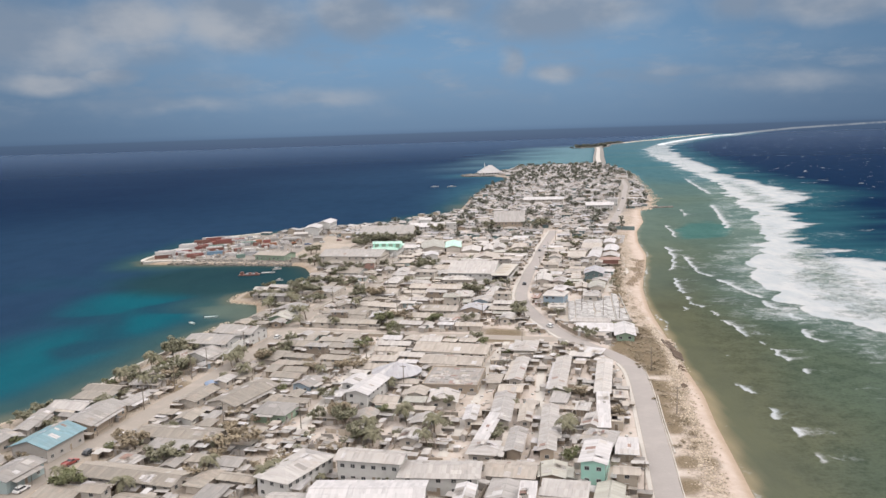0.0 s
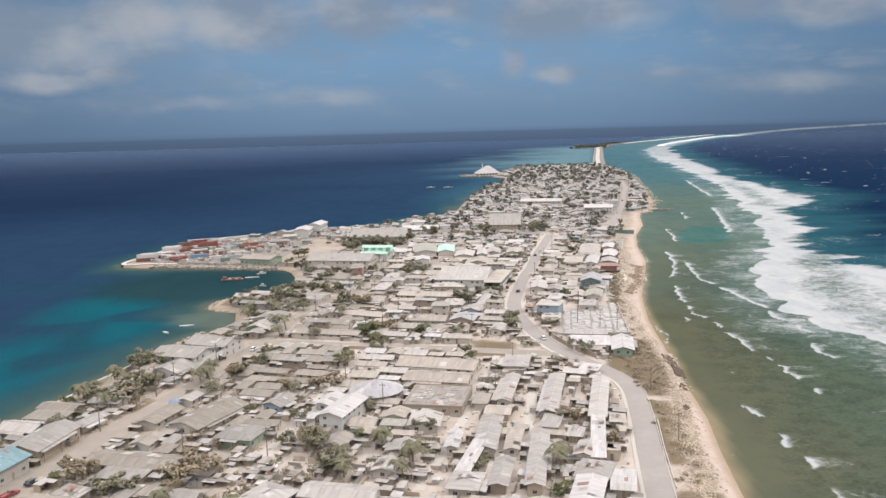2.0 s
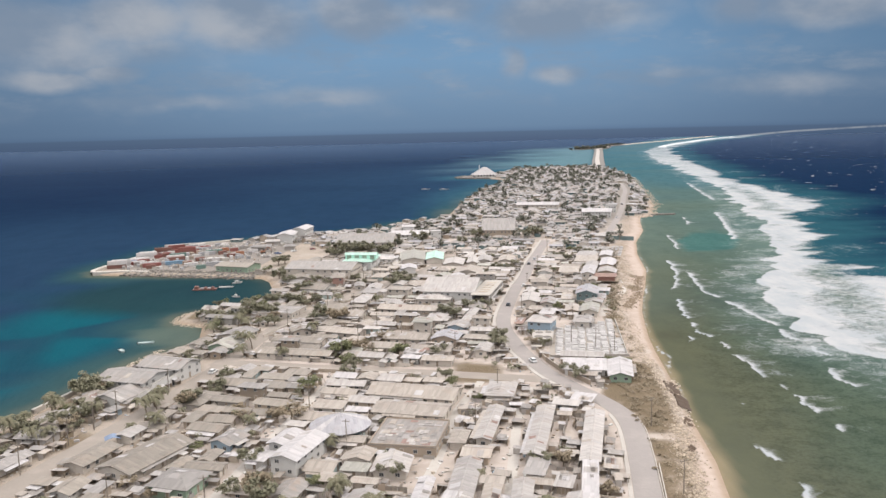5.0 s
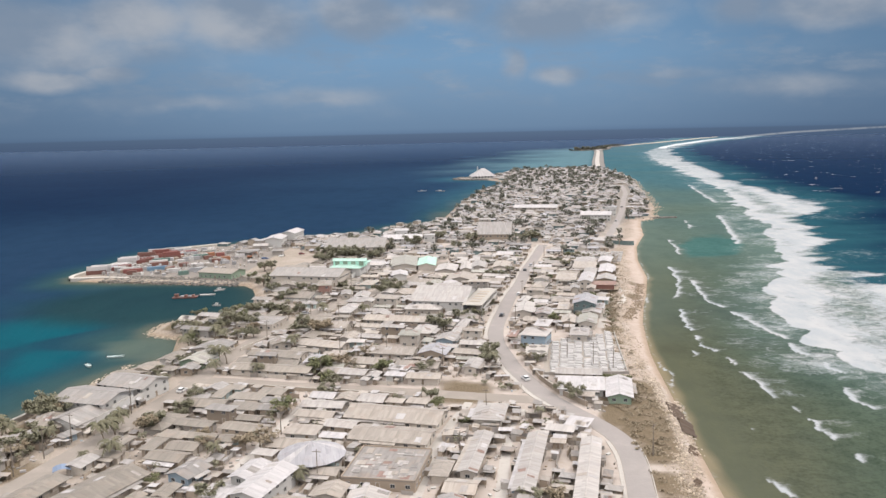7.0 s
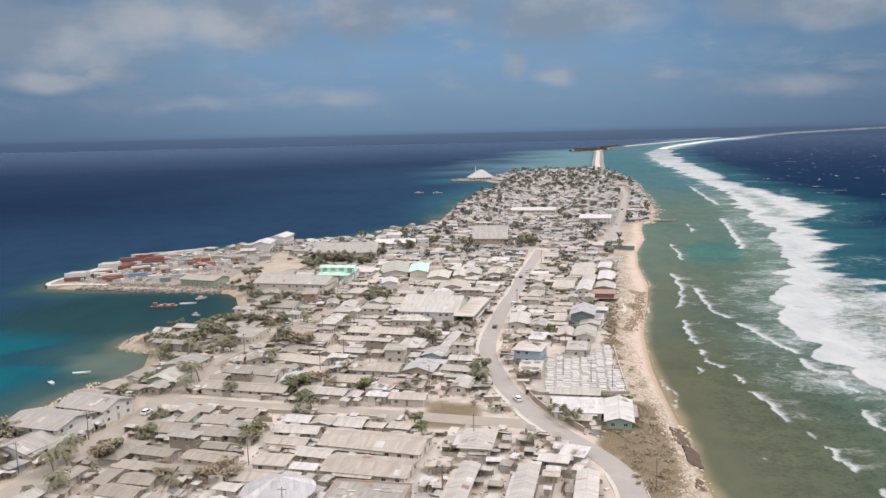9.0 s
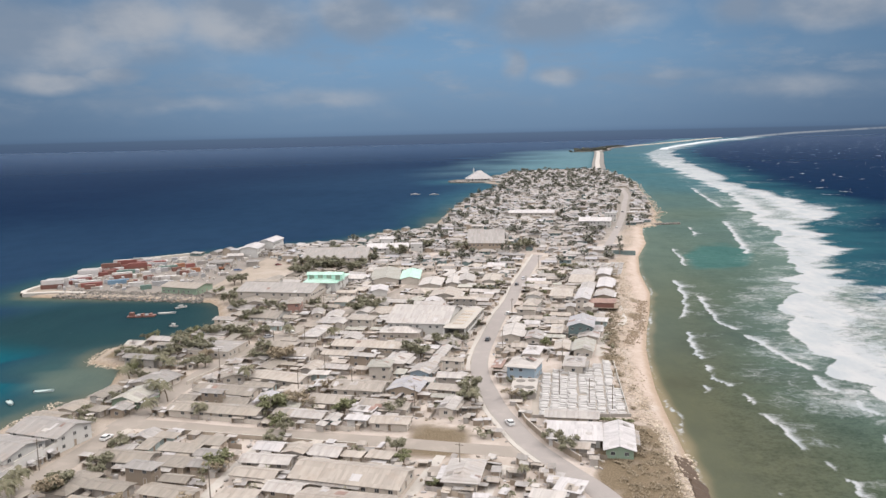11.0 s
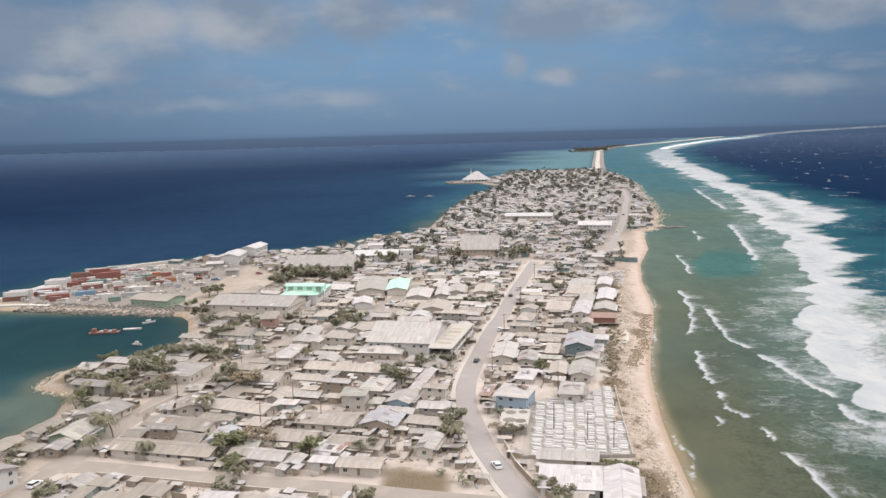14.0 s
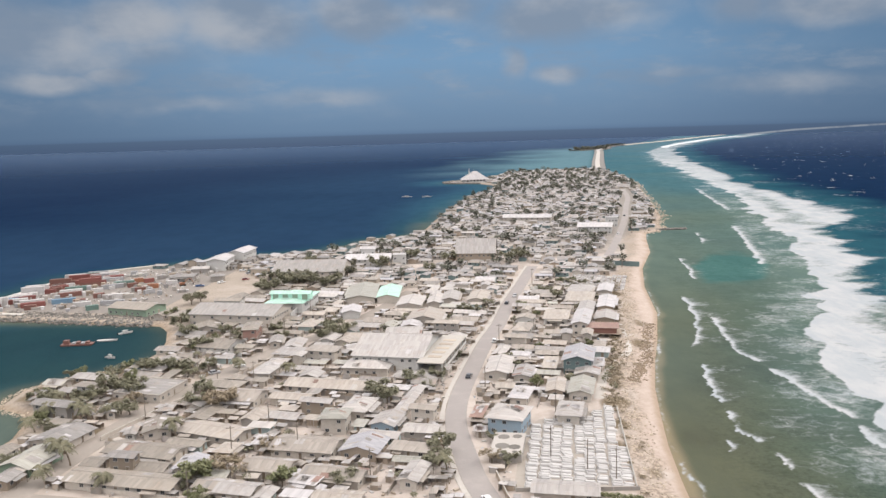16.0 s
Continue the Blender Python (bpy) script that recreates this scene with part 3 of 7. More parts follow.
front(18, 0.6, (155.6, 464), (157.4, 442), (159, 421), (162, 409))
front(12, 0.6, (161, 408), (157.5, 395), (160, 384))
front(7, 0.52, (127.7, 387), (126.3, 373))
front(10, 0.62, (126.5, 367), (126.5, 353), (127.4, 334))
front(3, 0.4, (107.3, 312), (108, 306))
front(8, 0.62, (129.4, 318), (127.6, 307), (128.9, 298))
front(14, 0.55, (154, 347), (152, 335), (153, 322))
front(8, 0.5, (131.3, 291), (129.8, 282))
front(9, 0.6, (161, 378), (159, 368), (164, 360))
front(2, 0.25, (100.6, 384), (99.6, 361), (99.4, 350))
front(4, 0.45, (130.5, 331), (129.8, 320))
front(3, 0.45, (118.8, 397), (116.7, 385))
front(5, 0.5, (103, 251), (101, 238))
front(8, 0.6, (101.7, 234), (99.7, 221), (98, 205))
front(6, 0.5, (98.8, 276), (100.3, 265), (102.3, 262))
front(3, 0.4, (98.2, 290), (99.4, 284))
build_sea()


def ground_material():
    m, n = material("coral ground")
    p = n.add("ShaderNodeNewGeometry").outputs["Position"]
    at = lambda k: n.add("ShaderNodeAttribute", attribute_name=k).outputs["Fac"]
    wide = n.noise(0.06, 6, 0.62, p)
    mid = n.noise(0.35, 5, 0.65, p)
    fine = n.noise(2.2, 4, 0.65, p)
    c = n.mix(n.step(wide, 0.38, 0.66), (0.475, 0.418, 0.372), (0.385, 0.335, 0.290))
    c = n.mix(n.math("MULTIPLY", n.step(mid, 0.5, 0.72), 0.5), c, (0.345, 0.295, 0.235))
    c = n.mix(n.math("MULTIPLY", n.step(mid, 0.5, 0.3), 0.4), c, (0.48, 0.425, 0.375))
    way = n.add("ShaderNodeSeparateXYZ")
    n.link(p, way.inputs[0])
    # browner lagoon-side soil, darkened further to carry the lens vignette at the left
    lee = n.step(n.math("MULTIPLY_ADD", wide, 60.0, n.math("MULTIPLY", way.outputs[0], -1.0)), 70.0, 130.0)
    c = n.mix(n.math("MULTIPLY", lee, 0.8), c, n.mix(n.step(fine, 0.35, 0.65), (0.23, 0.195, 0.15), (0.36, 0.31, 0.255)))
    sand = n.mix(n.step(mid, 0.3, 0.7), (0.47, 0.39, 0.335), (0.40, 0.33, 0.275))
    # far ground turned grey by position, standing in for haze over the distant town
    greyed = n.step(n.math("MULTIPLY_ADD", wide, 300.0, way.outputs[1]), 800.0, 1000.0)
    c = n.mix(n.math("MULTIPLY", greyed, 0.75), c, n.mix(n.step(fine, 0.35, 0.65), (0.15, 0.14, 0.125), (0.235, 0.22, 0.20)))
    c = n.mix(at("sand"), c, sand)
    grass = n.mix(n.step(fine, 0.35, 0.65), (0.112, 0.088, 0.054), (0.205, 0.160, 0.110))
    c = n.mix(n.math("MULTIPLY", at("grass"), n.step(n.math("ADD", mid, at("grass")), 0.55, 1.1)), c, grass)
    rubble = n.mix(n.step(n.noise(0.9, 5, 0.7, p), 0.4, 0.6), (0.20, 0.155, 0.115), (0.42, 0.35, 0.28))
    c = n.mix(n.math("MULTIPLY", at("rubble"), 0.85), c, rubble)
    c = n.mix(n.math("MULTIPLY", at("wet"), 0.7), c, (0.27, 0.20, 0.13))
    c = n.mix(n.math("MULTIPLY", fine, 0.3), c, n.mix(1.0, c, (0.55, 0.52, 0.5), "MULTIPLY"))
    finish(n, c, 0.95, n.math("ADD", mid, n.math("MULTIPLY", fine, 0.4)), 0.5, 0, 0.1)
    return m


GRASS_EAST = [(66, 229, 5), (67.5, 238, 5.5), (67.5, 250, 4.5), (63, 205, 5), (61, 192, 6), (25, 345, 12), (74, 302, 7), (72, 318, 9), (76, 333, 9), (70, 330, 5), (77, 288, 9), (81, 303, 11), (79, 316, 12), (85, 324, 11), (88, 342, 9), (75, 270, 7), (74, 254, 6), (71, 238, 5), (69, 222, 4), (34, 395, 6), (38, 425, 6), (84, 296, 7), (85, 346, 6), (87, 387, 4), (89, 407, 4), (93, 426, 5), (110, 470, 4), (120, 497, 6), (126, 531, 5), (70, 205, 4), (92, 372, 4), (10, 455, 8)]
GRASS_WEST = [(-111, 447, 7), (-108, 462, 7), (-98, 436, 4), (-117, 278, 8), (-107, 276, 6), (-118, 268, 5), (-70, 405, 7), (-62, 440, 6), (-52, 470, 5), (-90, 480, 10), (-100, 455, 8), (-118, 292, 8), (-100, 285, 8), (-110, 322, 9), (-104, 345, 8), (-112, 262, 9), (-118, 240, 9)]
GRASS_SPOTS = GRASS_EAST + GRASS_WEST
PIER_MID = (-150, 640)


def land_height(x, y):
    d = land_depth(x, y)
    east = smooth(x - np.interp(y, [-400, 350, 866, 1790], [-30, 0, 110, 240]), -20, 20)
    run = 4 + (np.interp(y, [180, 272, 290, 346, 366], [12, 11, 3.0, 3.0, 12]) - 4) * east * (1 - smooth(y, 760, 900))
    z = SEA + (0 - SEA) * np.clip(d / run, -1.6, 1) ** 1.0
    z = z + smooth(d, 1, 5) * (1 - smooth(d, 12, 18)) * east * 0.25 * ripple(x, y, 4, 41)
    return np.where(d > run, np.maximum(z, 0.0), z) - 0.0


def build_ground():
    xs = spaced((-230, -160, 5), (-160, 40, 3.5), (40, 170, 1.6), (170, 370, 5))
    ys = spaced((-420, 150, 30), (150, 660, 2.2), (660, 1000, 5), (1000, 1900, 11))

    me, x, y = sheet("ground", xs, ys, land_height, [ground_material()])
    d = land_depth(x, y)
    east = smooth(x - np.interp(y, [-400, 350, 866, 1790], [-30, 0, 110, 240]), -20, 20)
    w = 2.5 * ripple(x, y, 16, 42) + 1.2 * ripple(x, y, 5, 43)
    wide = np.interp(y, [-400, 230, 290, 330, 365, 430, 500, 560, 700, 790, 850, 900, 2000], [8, 7, 4, 3, 7, 9, 9, 9, 9, 10, 7, 3, 2])
    sand = (1 - smooth(d + w, wide - 2, wide + 1.5)) * east + (1 - smooth(d + w, 1, 5)) * (1 - east) * 0.25
    grass = np.zeros_like(x)
    for gx, gy, r in GRASS_SPOTS:
        grass = np.maximum(grass, 1 - smooth(np.hypot(x - gx, (y - gy) * 0.75) + 3 * ripple(x, y, 7, 44), r * 0.6, r * 1.15))
    rim = smooth(d + w, wide - 4, wide) * (1 - smooth(d + w, wide + 5, wide + 9)) * east
    rim = np.maximum(rim, smooth(d, -2, 0) * (1 - smooth(d, 3, 6)) * (1 - east) * 0.9)
    keep(me, "sand", np.clip(sand * (1 - grass), 0, 1))
    keep(me, "grass", grass * smooth(d, 3, 6))
    keep(me, "rubble", np.clip(rim * (0.75 + 0.5 * ripple(x, y, 6, 45)) * (1 - 0.85 * grass), 0, 1))
    keep(me, "wet", 1 - smooth(d, 0.6, 2.6))
    tagged(new("ground", me), "pale dusty coral ground of a crowded atoll islet with a sandy beach", "ground", kind="structure")


build_ground()

# ---- roads ----


def curve_points(points, step=4.0):
    """Points every few metres on a smooth line through the given ones."""
    p = [Vector((*q, 0)) for q in points]
    p = [2 * p[0] - p[1]] + p + [2 * p[-1] - p[-2]]
    out = []
    for a, b, c, d in zip(p, p[1:], p[2:], p[3:]):
        k = max(2, int((c - b).length / step))
        for i in range(k):
            s = i / k
            out.append(0.5 * (2 * b + (c - a) * s + (2 * a - 5 * b + 4 * c - d) * s * s + (3 * b - a - 3 * c + d) * s ** 3))
    return out + [p[-2]]


def ribbon(points, left, right, z0, z1, step=4.0):
    """A flat strip with sides along a line; left and right are metres from it."""
    pts = curve_points(points, step)
    b = Build()
    rows = []
    for i, p in enumerate(pts):
        t = (pts[min(i + 1, len(pts) - 1)] - pts[max(i - 1, 0)]).normalized()
        nrm = Vector((-t.y, t.x, 0))
        a, c = p + nrm * left, p - nrm * right
        rows += [(a.x, a.y, z0), (a.x, a.y, z1), (c.x, c.y, z1), (c.x, c.y, z0)]
    faces = []
    for i in range(len(pts) - 1):
        k = i * 4
        faces += [(k, k + 1, k + 5, k + 4), (k + 1, k + 2, k + 6, k + 5), (k + 2, k + 3, k + 7, k + 6)]
    return b.add(rows, faces)


ROAD_MAIN = [(40, 60), (48, 150), (52.8, 185), (57, 210), (61, 235), (65.3, 261), (68.6, 285), (68.4, 298), (64.5, 311), (57.5, 326), (51, 342), (47, 359), (44.4, 371), (42.2, 389), (40.4, 410), (42, 435), (48, 470), (55, 506), (62, 535), (70, 578), (79, 618), (90, 668), (95, 690)]
ROAD_FAR = [(150, 722), (168, 783), (205, 920), (237, 1055), (262, 1158), (285, 1290)]
ROAD_WEST = [(-122, 120), (-112, 201), (-101, 245), (-92, 280), (-83.5, 312), (-75, 350), (-70, 385), (-61, 432), (-47, 468), (-32, 503), (-14, 530), (4, 570), (20, 620)]
ROAD_CROSS = [(-78, 366), (-58, 362), (-35, 355.5), (4, 346.5), (34, 338.5), (52, 334)]
LANES = [[(26, 222), (31, 262), (38, 312), (44, 326)], [(-2, 215), (10, 262), (16, 300), (26, 334)], [(-50, 205), (-42, 262), (-26, 350)]]
ROADS = [(ROAD_MAIN, 3.4), (ROAD_FAR, 3.0), (ROAD_WEST, 4.0), (ROAD_CROSS, 3.8)]
for pts, half in ROADS:
    tagged(solid("road", ribbon(pts, half, half, -0.2, 0.05 if pts is not ROAD_CROSS else 0.045), ASPHALT if pts in (ROAD_MAIN, ROAD_FAR) else DUSTY,
                 "worn grey asphalt street" if pts in (ROAD_MAIN, ROAD_FAR) else "dusty broken street between low houses", "road"), kind="structure")
solid("pavement", ribbon(ROAD_MAIN[:8], 4.6, -3.55, -0.2, 0.17), PAVING, "pale concrete footway with a kerb beside the shore road", "pavement", kind="structure")
solid("pavement", ribbon(ROAD_MAIN[9:], 5.0, -3.55, -0.2, 0.17), PAVING, "pale concrete footway with a kerb beside the main street", "pavement", kind="structure")
solid("kerb", ribbon(ROAD_MAIN[:8], -3.55, 3.8, -0.2, 0.19), PAVING, "narrow pale kerb on the seaward edge of the road", "kerb", kind="structure")
for pts in LANES:
    solid("lane", ribbon(pts, 1.4, 1.4, -0.2, 0.03), PAVING, "narrow concrete lane between houses", "lane", kind="structure")

solid("lane", ribbon([(88, 430), (95, 455), (104, 474), (110.5, 487), (114, 512), (117, 530)], 1.6, 1.6, -0.2, 0.03), PAVING, "pale sandy track along the top of the beach", "lane", kind="structure")

# ---- houses ----


def framed(xs, zs, panes, deep, front, name):
    """A frame with panes set back in it, all one surface: xs and zs are the frame's lines, panes the cells that are set back."""
    b = Build()
    k, r = len(xs), len(zs)
    vs = [(x, -front, z) for z in zs for x in xs]
    fs, ms = [], []
    for j in range(r - 1):
        for i in range(k - 1):
            q = (j * k + i, j * k + i + 1, (j + 1) * k + i + 1, (j + 1) * k + i)
            if (i, j) in panes:
                n = len(vs)
                vs += [(vs[c][0], -deep, vs[c][2]) for c in q]
                fs += [(n, n + 1, n + 2, n + 3)] + [(q[e], q[(e + 1) % 4], n + (e + 1) % 4, n + e) for e in range(4)]
                ms += [1, 0, 0, 0, 0]
            else:
                fs.append(q), ms.append(0)
    rim = [i for i in range(k)] + [j * k + k - 1 for j in range(1, r)] + [(r - 1) * k + i for i in range(k - 2, -1, -1)] + [j * k for j in range(r - 2, 0, -1)]
    n = len(vs)
    vs += [(vs[c][0], 0.0, vs[c][2]) for c in rim]
    for e in range(len(rim)):
        f = (e + 1) % len(rim)
        fs.append((rim[f], rim[e], n + e, n + f)), ms.append(0)
    b.v, b.f, b.m = vs, fs, ms
    return b.mesh(name, FRAME, GLASS if name == "window" else DOOR)


WINDOW = framed((-0.62, -0.55, -0.03, 0.03, 0.55, 0.62), (-0.07, 0.0, 0.95, 1.02), {(1, 1), (3, 1)}, 0.03, 0.09, "window")
DOORS = framed((-0.53, -0.45, 0.45, 0.53), (0.0, 0.02, 2.0, 2.08), {(1, 1)}, 0.04, 0.1, "door")
POST = Build().tube([(0, 0, -0.1), (0, 0, 1.0)], (0.07, 0.07), 6).mesh("post", TIMBER)
COLOR_WORDS = {"white": "bright white", "pale": "pale galvanised", "grey": "grey galvanised", "bluegrey": "blue-grey", "dark": "dark weathered", "tan": "dusty tan", "brown": "rusted brown", "khaki": "dusty khaki", "ash": "ash grey", "slate": "slate grey",
               "olive": "faded olive", "teal": "teal blue", "mint": "mint green"}
WALL_WORDS = {"cream": "cream plaster", "white": "white plaster", "grey": "bare concrete", "wood": "weathered plywood", "tan": "tan plastered", "aqua": "pale aqua", "aquagreen": "sea-green painted",
              "green": "green painted", "blue": "blue painted", "dteal": "dark teal", "mintw": "mint painted", "red": "brick-red"}
SHAPE_WORDS = {"g": "gabled", "h": "hipped", "s": "lean-to", "f": "flat"}
TAKEN = {}


def take(x, y, w, d, turn):
    """Notes the ground that a house stands on, in cells of 20 m."""
    r = math.hypot(w, d) / 2 + 2
    for i in range(int((x - r) // 20), int((x + r) // 20) + 1):
        for j in range(int((y - r) // 20), int((y + r) // 20) + 1):
            TAKEN.setdefault((i, j), []).append((x, y, w, d, turn))


def roof_faces(shape, w, d, h, rise, over):
    """Sloping planes as loops of corners, counter-clockwise from above."""
    x, y = w / 2 + over, d / 2 + over
    drop = rise * over / (d / 2)
    e = h - drop
    if shape == "g":
        return [[(-x, -y, e), (x, -y, e), (x, 0, h + rise), (-x, 0, h + rise)], [(x, y, e), (-x, y, e), (-x, 0, h + rise), (x, 0, h + rise)]]
    if shape == "h":
        k = max(0.15, x - y)
        return [[(-x, -y, e), (x, -y, e), (k, 0, h + rise), (-k, 0, h + rise)], [(x, y, e), (-x, y, e), (-k, 0, h + rise), (k, 0, h + rise)],
                [(x, -y, e), (x, y, e), (k, 0, h + rise)], [(-x, y, e), (-x, -y, e), (-k, 0, h + rise)]]
    if shape == "s":
        return [[(-x, -y, h - 0.1), (x, -y, h - 0.1), (x, y, h + rise * 0.5), (-x, y, h + rise * 0.5)]]
    return [[(-x, -y, h + 0.12), (x, -y, h + 0.12), (x, y, h + 0.12), (-x, y, h + 0.12)]]


def house(x, y, w, d, turn, h, shape="g", roof="tan", wall="cream", detail=2, rise=None, name="house", label="", category="house"):
    """A house: w along its front, d deep, h to the eaves. The ridge runs along the longer side."""
    if d > w and shape in "gh":
        w, d, turn = d, w, turn + 90
    shape = shape.lower()
    rng = random.Random(round(x * 31 + y * 17))
    over = 0.85 if shape != "f" else 0.1
    h = max(2.3, h * 0.86) if h < 4.6 else h
    w, d = max(w - 2 * over, 2.5), max(d - 2 * over, 2.2)
    if rise is None:
        rise = d / 2 * rng.uniform(0.2, 0.32) if shape in "gh" else d * 0.10
    take(x, y, w + 1.0, d + 1.0, radians(turn))
    if not label:
        size = "small" if w * d < 45 else "large" if w * d > 220 else "two-storey" if h > 5 else "long" if w > 2.2 * d else "low"
        label = f"{size} {WALL_WORDS[wall]} house with a {COLOR_WORDS[roof]} {SHAPE_WORDS[shape]} sheet roof"
    home = thing(name, label, category, pose(x, y, 0, 0, 0, turn), "town houses")
    b = Build()
    a, c = w / 2, d / 2
    if shape == "g":
        b.add([(-a, -c, -0.3), (a, -c, -0.3), (a, c, -0.3), (-a, c, -0.3), (-a, -c, h - 0.06), (a, -c, h - 0.06), (a, c, h - 0.06), (-a, c, h - 0.06), (-a, 0, h + rise - 0.1), (a, 0, h + rise - 0.1)],
              [(0, 1, 5, 4), (2, 3, 7, 6), (1, 2, 6, 9, 5), (3, 0, 4, 8, 7), (5, 9, 8, 4), (6, 7, 8, 9)])
    elif shape == "s":
        b.add([(-a, -c, -0.3), (a, -c, -0.3), (a, c, -0.3), (-a, c, -0.3), (-a, -c, h - 0.2), (a, -c, h - 0.2), (a, c, h + rise * 0.5 - 0.2), (-a, c, h + rise * 0.5 - 0.2)],
              [(0, 1, 5, 4), (2, 3, 7, 6), (1, 2, 6, 5), (3, 0, 4, 7), (4, 5, 6, 7)])
    else:
        b.box(-a, -c, -0.3, a, c, h - 0.06)
        if shape == "f":
            for x0, y0, x1, y1 in ((-a, -c, a, -c + 0.2), (-a, c - 0.2, a, c), (-a, -c, -a + 0.2, c), (a - 0.2, -c, a, c)):
                b.box(x0, y0, h + 0.14, x1, y1, h + 0.45)
    part("wall", b, WALL[wall], home)
    planes = roof_faces(shape, w, d, h, rise, over)
    b = Build()
    for q in planes:
        b.slab(q, 0.1)
    if shape in "gh":
        top = h + rise
        k = w / 2 + over if shape == "g" else max(0.15, w / 2 - d / 2)
        b.add([(-k, -0.22, top - 0.02), (k, -0.22, top - 0.02), (k, 0, top + 0.07), (-k, 0, top + 0.07), (k, 0.22, top - 0.02), (-k, 0.22, top - 0.02)], [(0, 1, 2, 3), (3, 2, 4, 5)])
    main = part("roof", b, ROOF[roof], home)
    if detail >= 2:
        # odd sheets of other ages nailed over the roof
        for _ in range(rng.choice((2, 3, 4, 5, 6, 7)) if y < 470 else 2):
            q = planes[rng.randrange(min(2, len(planes)))]
            if len(q) < 4:
                continue
            p0, ex, ey = Vector(q[0]), Vector(q[1]) - Vector(q[0]), Vector(q[3]) - Vector(q[0])
            mx = Vector(q[2]) - Vector(q[3])
            lx, ly = ex.length, ey.length
            wid, lng = min(rng.choice((0.9, 1.8, 2.7)), lx * 0.4), min(rng.uniform(1.5, 3.6), ly * 0.9)
            v = rng.uniform(0, 1 - lng / ly)
            span = mx.length / lx if mx.length < lx * 0.98 else 1
            lo = (1 - span) / 2 * (v + lng / ly) if span < 1 else 0
            u = rng.uniform(lo, max(lo, 1 - lo - wid / lx))
            nrm = ex.cross(ey).normalized() * 0.03
            ux, uy = ex.normalized(), (Vector(q[3]) - p0 - ex * (1 - span) / 2).normalized() if span < 1 else ey.normalized()
            start = p0 + ux * (u * lx) + uy * (v * ly) + nrm
            s = [start, start + ux * wid, start + ux * wid + uy * lng, start + uy * lng]
            part("roof_sheet", Build().slab(s, 0.02), ROOF[rng.choice(("white", "pale", "grey", "tan", "dark", "brown", "pale", "white"))], main, "odd patched roof sheet")
    if detail >= 1 and h < 4.3 and shape != "f" and min(w, d) > 3.5 and rng.random() < (0.7 if detail == 2 else 0.45):
        # a lean-to porch along one side
        run, out, z0 = w * rng.uniform(0.45, 0.95), rng.uniform(1.6, 2.6), h - rng.uniform(0.15, 0.4)
        base = pose(0, -c, 0) if rng.random() < 0.7 else pose(0, c, 0, 0, 0, 180)
        s = rng.uniform(-1, 1) * (w - run) / 2
        quad = [(s - run / 2, -out, z0 - 0.45), (s + run / 2, -out, z0 - 0.45), (s + run / 2, 0.05, z0), (s - run / 2, 0.05, z0)]
        part("porch_roof", Build().slab(quad, 0.06), ROOF[rng.choice((roof, "pale", "grey", "tan", "white", "dark"))], home, "", base)
        for k in range(2 if run < 6 else 3):
            px = s - run / 2 + 0.15 + k * (run - 0.3) / (1 if run < 6 else 2)
            part("post", POST, (), home, "", base @ Matrix.Translation((px, -out + 0.12, 0)) @ Matrix.Diagonal((1, 1, z0 - 0.5, 1)))
    if detail >= 1:
        levels = (0.95,) if h < 5 else (0.95, h / 2 + 0.9)
        sides = ((w, (0, -c), 0), (w, (0, c), 180), (d, (a, 0), 90), (d, (-a, 0), 270))
        for i, (run, (ox, oy), ang) in enumerate(sides):
            if detail == 1 and i in (1, 3):
                continue
            count = max(1, int(run / (2.6 if h > 5 else 3.3)))
            base = pose(ox, oy, 0, 0, 0, ang)
            for lv, z in enumerate(levels):
                for j in range(min(count, 9)):
                    s = (j + 0.5) / count * run - run / 2 if count <= 9 else (j + 0.5) / 9 * run - run / 2
                    if lv == 0 and i in (0, 2) and j == count // 2:
                        part("door", DOORS, (), home, "", base @ pose(s, 0, 0.05))
                    elif rng.random() < 0.85:
                        part("window", WINDOW, (), home, "", base @ pose(s, 0, z))
    return home


# houses and halls that stand out
house(-116.3, 227.7, 17.3, 13.3, 75.9, 4.6, "g", "teal", "grey")
house(-112.1, 249.3, 21.2, 11.9, 79.9, 4.4, "g", "ash", "wood")
house(-129.7, 246.6, 20.0, 5.5, 91.4, 4.0, "g", "ash", "grey")
house(-132.2, 232.7, 8.4, 11.3, 52.6, 4.0, "g", "ash", "cream")
house(-115.9, 206.5, 14.8, 9.9, 74.2, 4.5, "g", "ash", "aqua")
house(-83.4, 204.2, 31.6, 9.8, -17.9, 3.2, "g", "khaki", "cream", name="hall", category="hall")
house(-88.2, 214.2, 8.8, 6.0, -21.9, 3.0, "s", "ash", "cream")
house(-79.5, 233.3, 26.8, 10.0, -14.2, 3.2, "g", "khaki", "cream", name="hall", category="hall")
house(-79.6, 225.3, 13.7, 7.8, -13.2, 2.6, "s", "ash", "wood")
house(-107.5, 285.5, 11.5, 8.0, -10.4, 3.0, "g", "ash", "grey")
house(-110.2, 297.6, 8.2, 12.0, 21.2, 3.0, "g", "khaki", "cream")
house(-104.7, 318.7, 8.3, 16.2, 20.2, 3.2, "h", "khaki", "wood")
house(-89.7, 350.6, 19.6, 14.6, -20.6, 5.0, "g", "ash", "white")
house(-97.7, 335.7, 21.0, 16.4, -17.3, 5.0, "g", "ash", "white")
house(-97.1, 321.6, 15.2, 13.4, 71.1, 3.4, "g", "ash", "white")
house(-54.5, 250.2, 12.4, 11.9, -17.0, 4.0, "h", "ash", "green")
house(-69.1, 267.7, 25.0, 12.9, 65.6, 3.5, "g", "khaki", "cream", name="hall", category="hall")
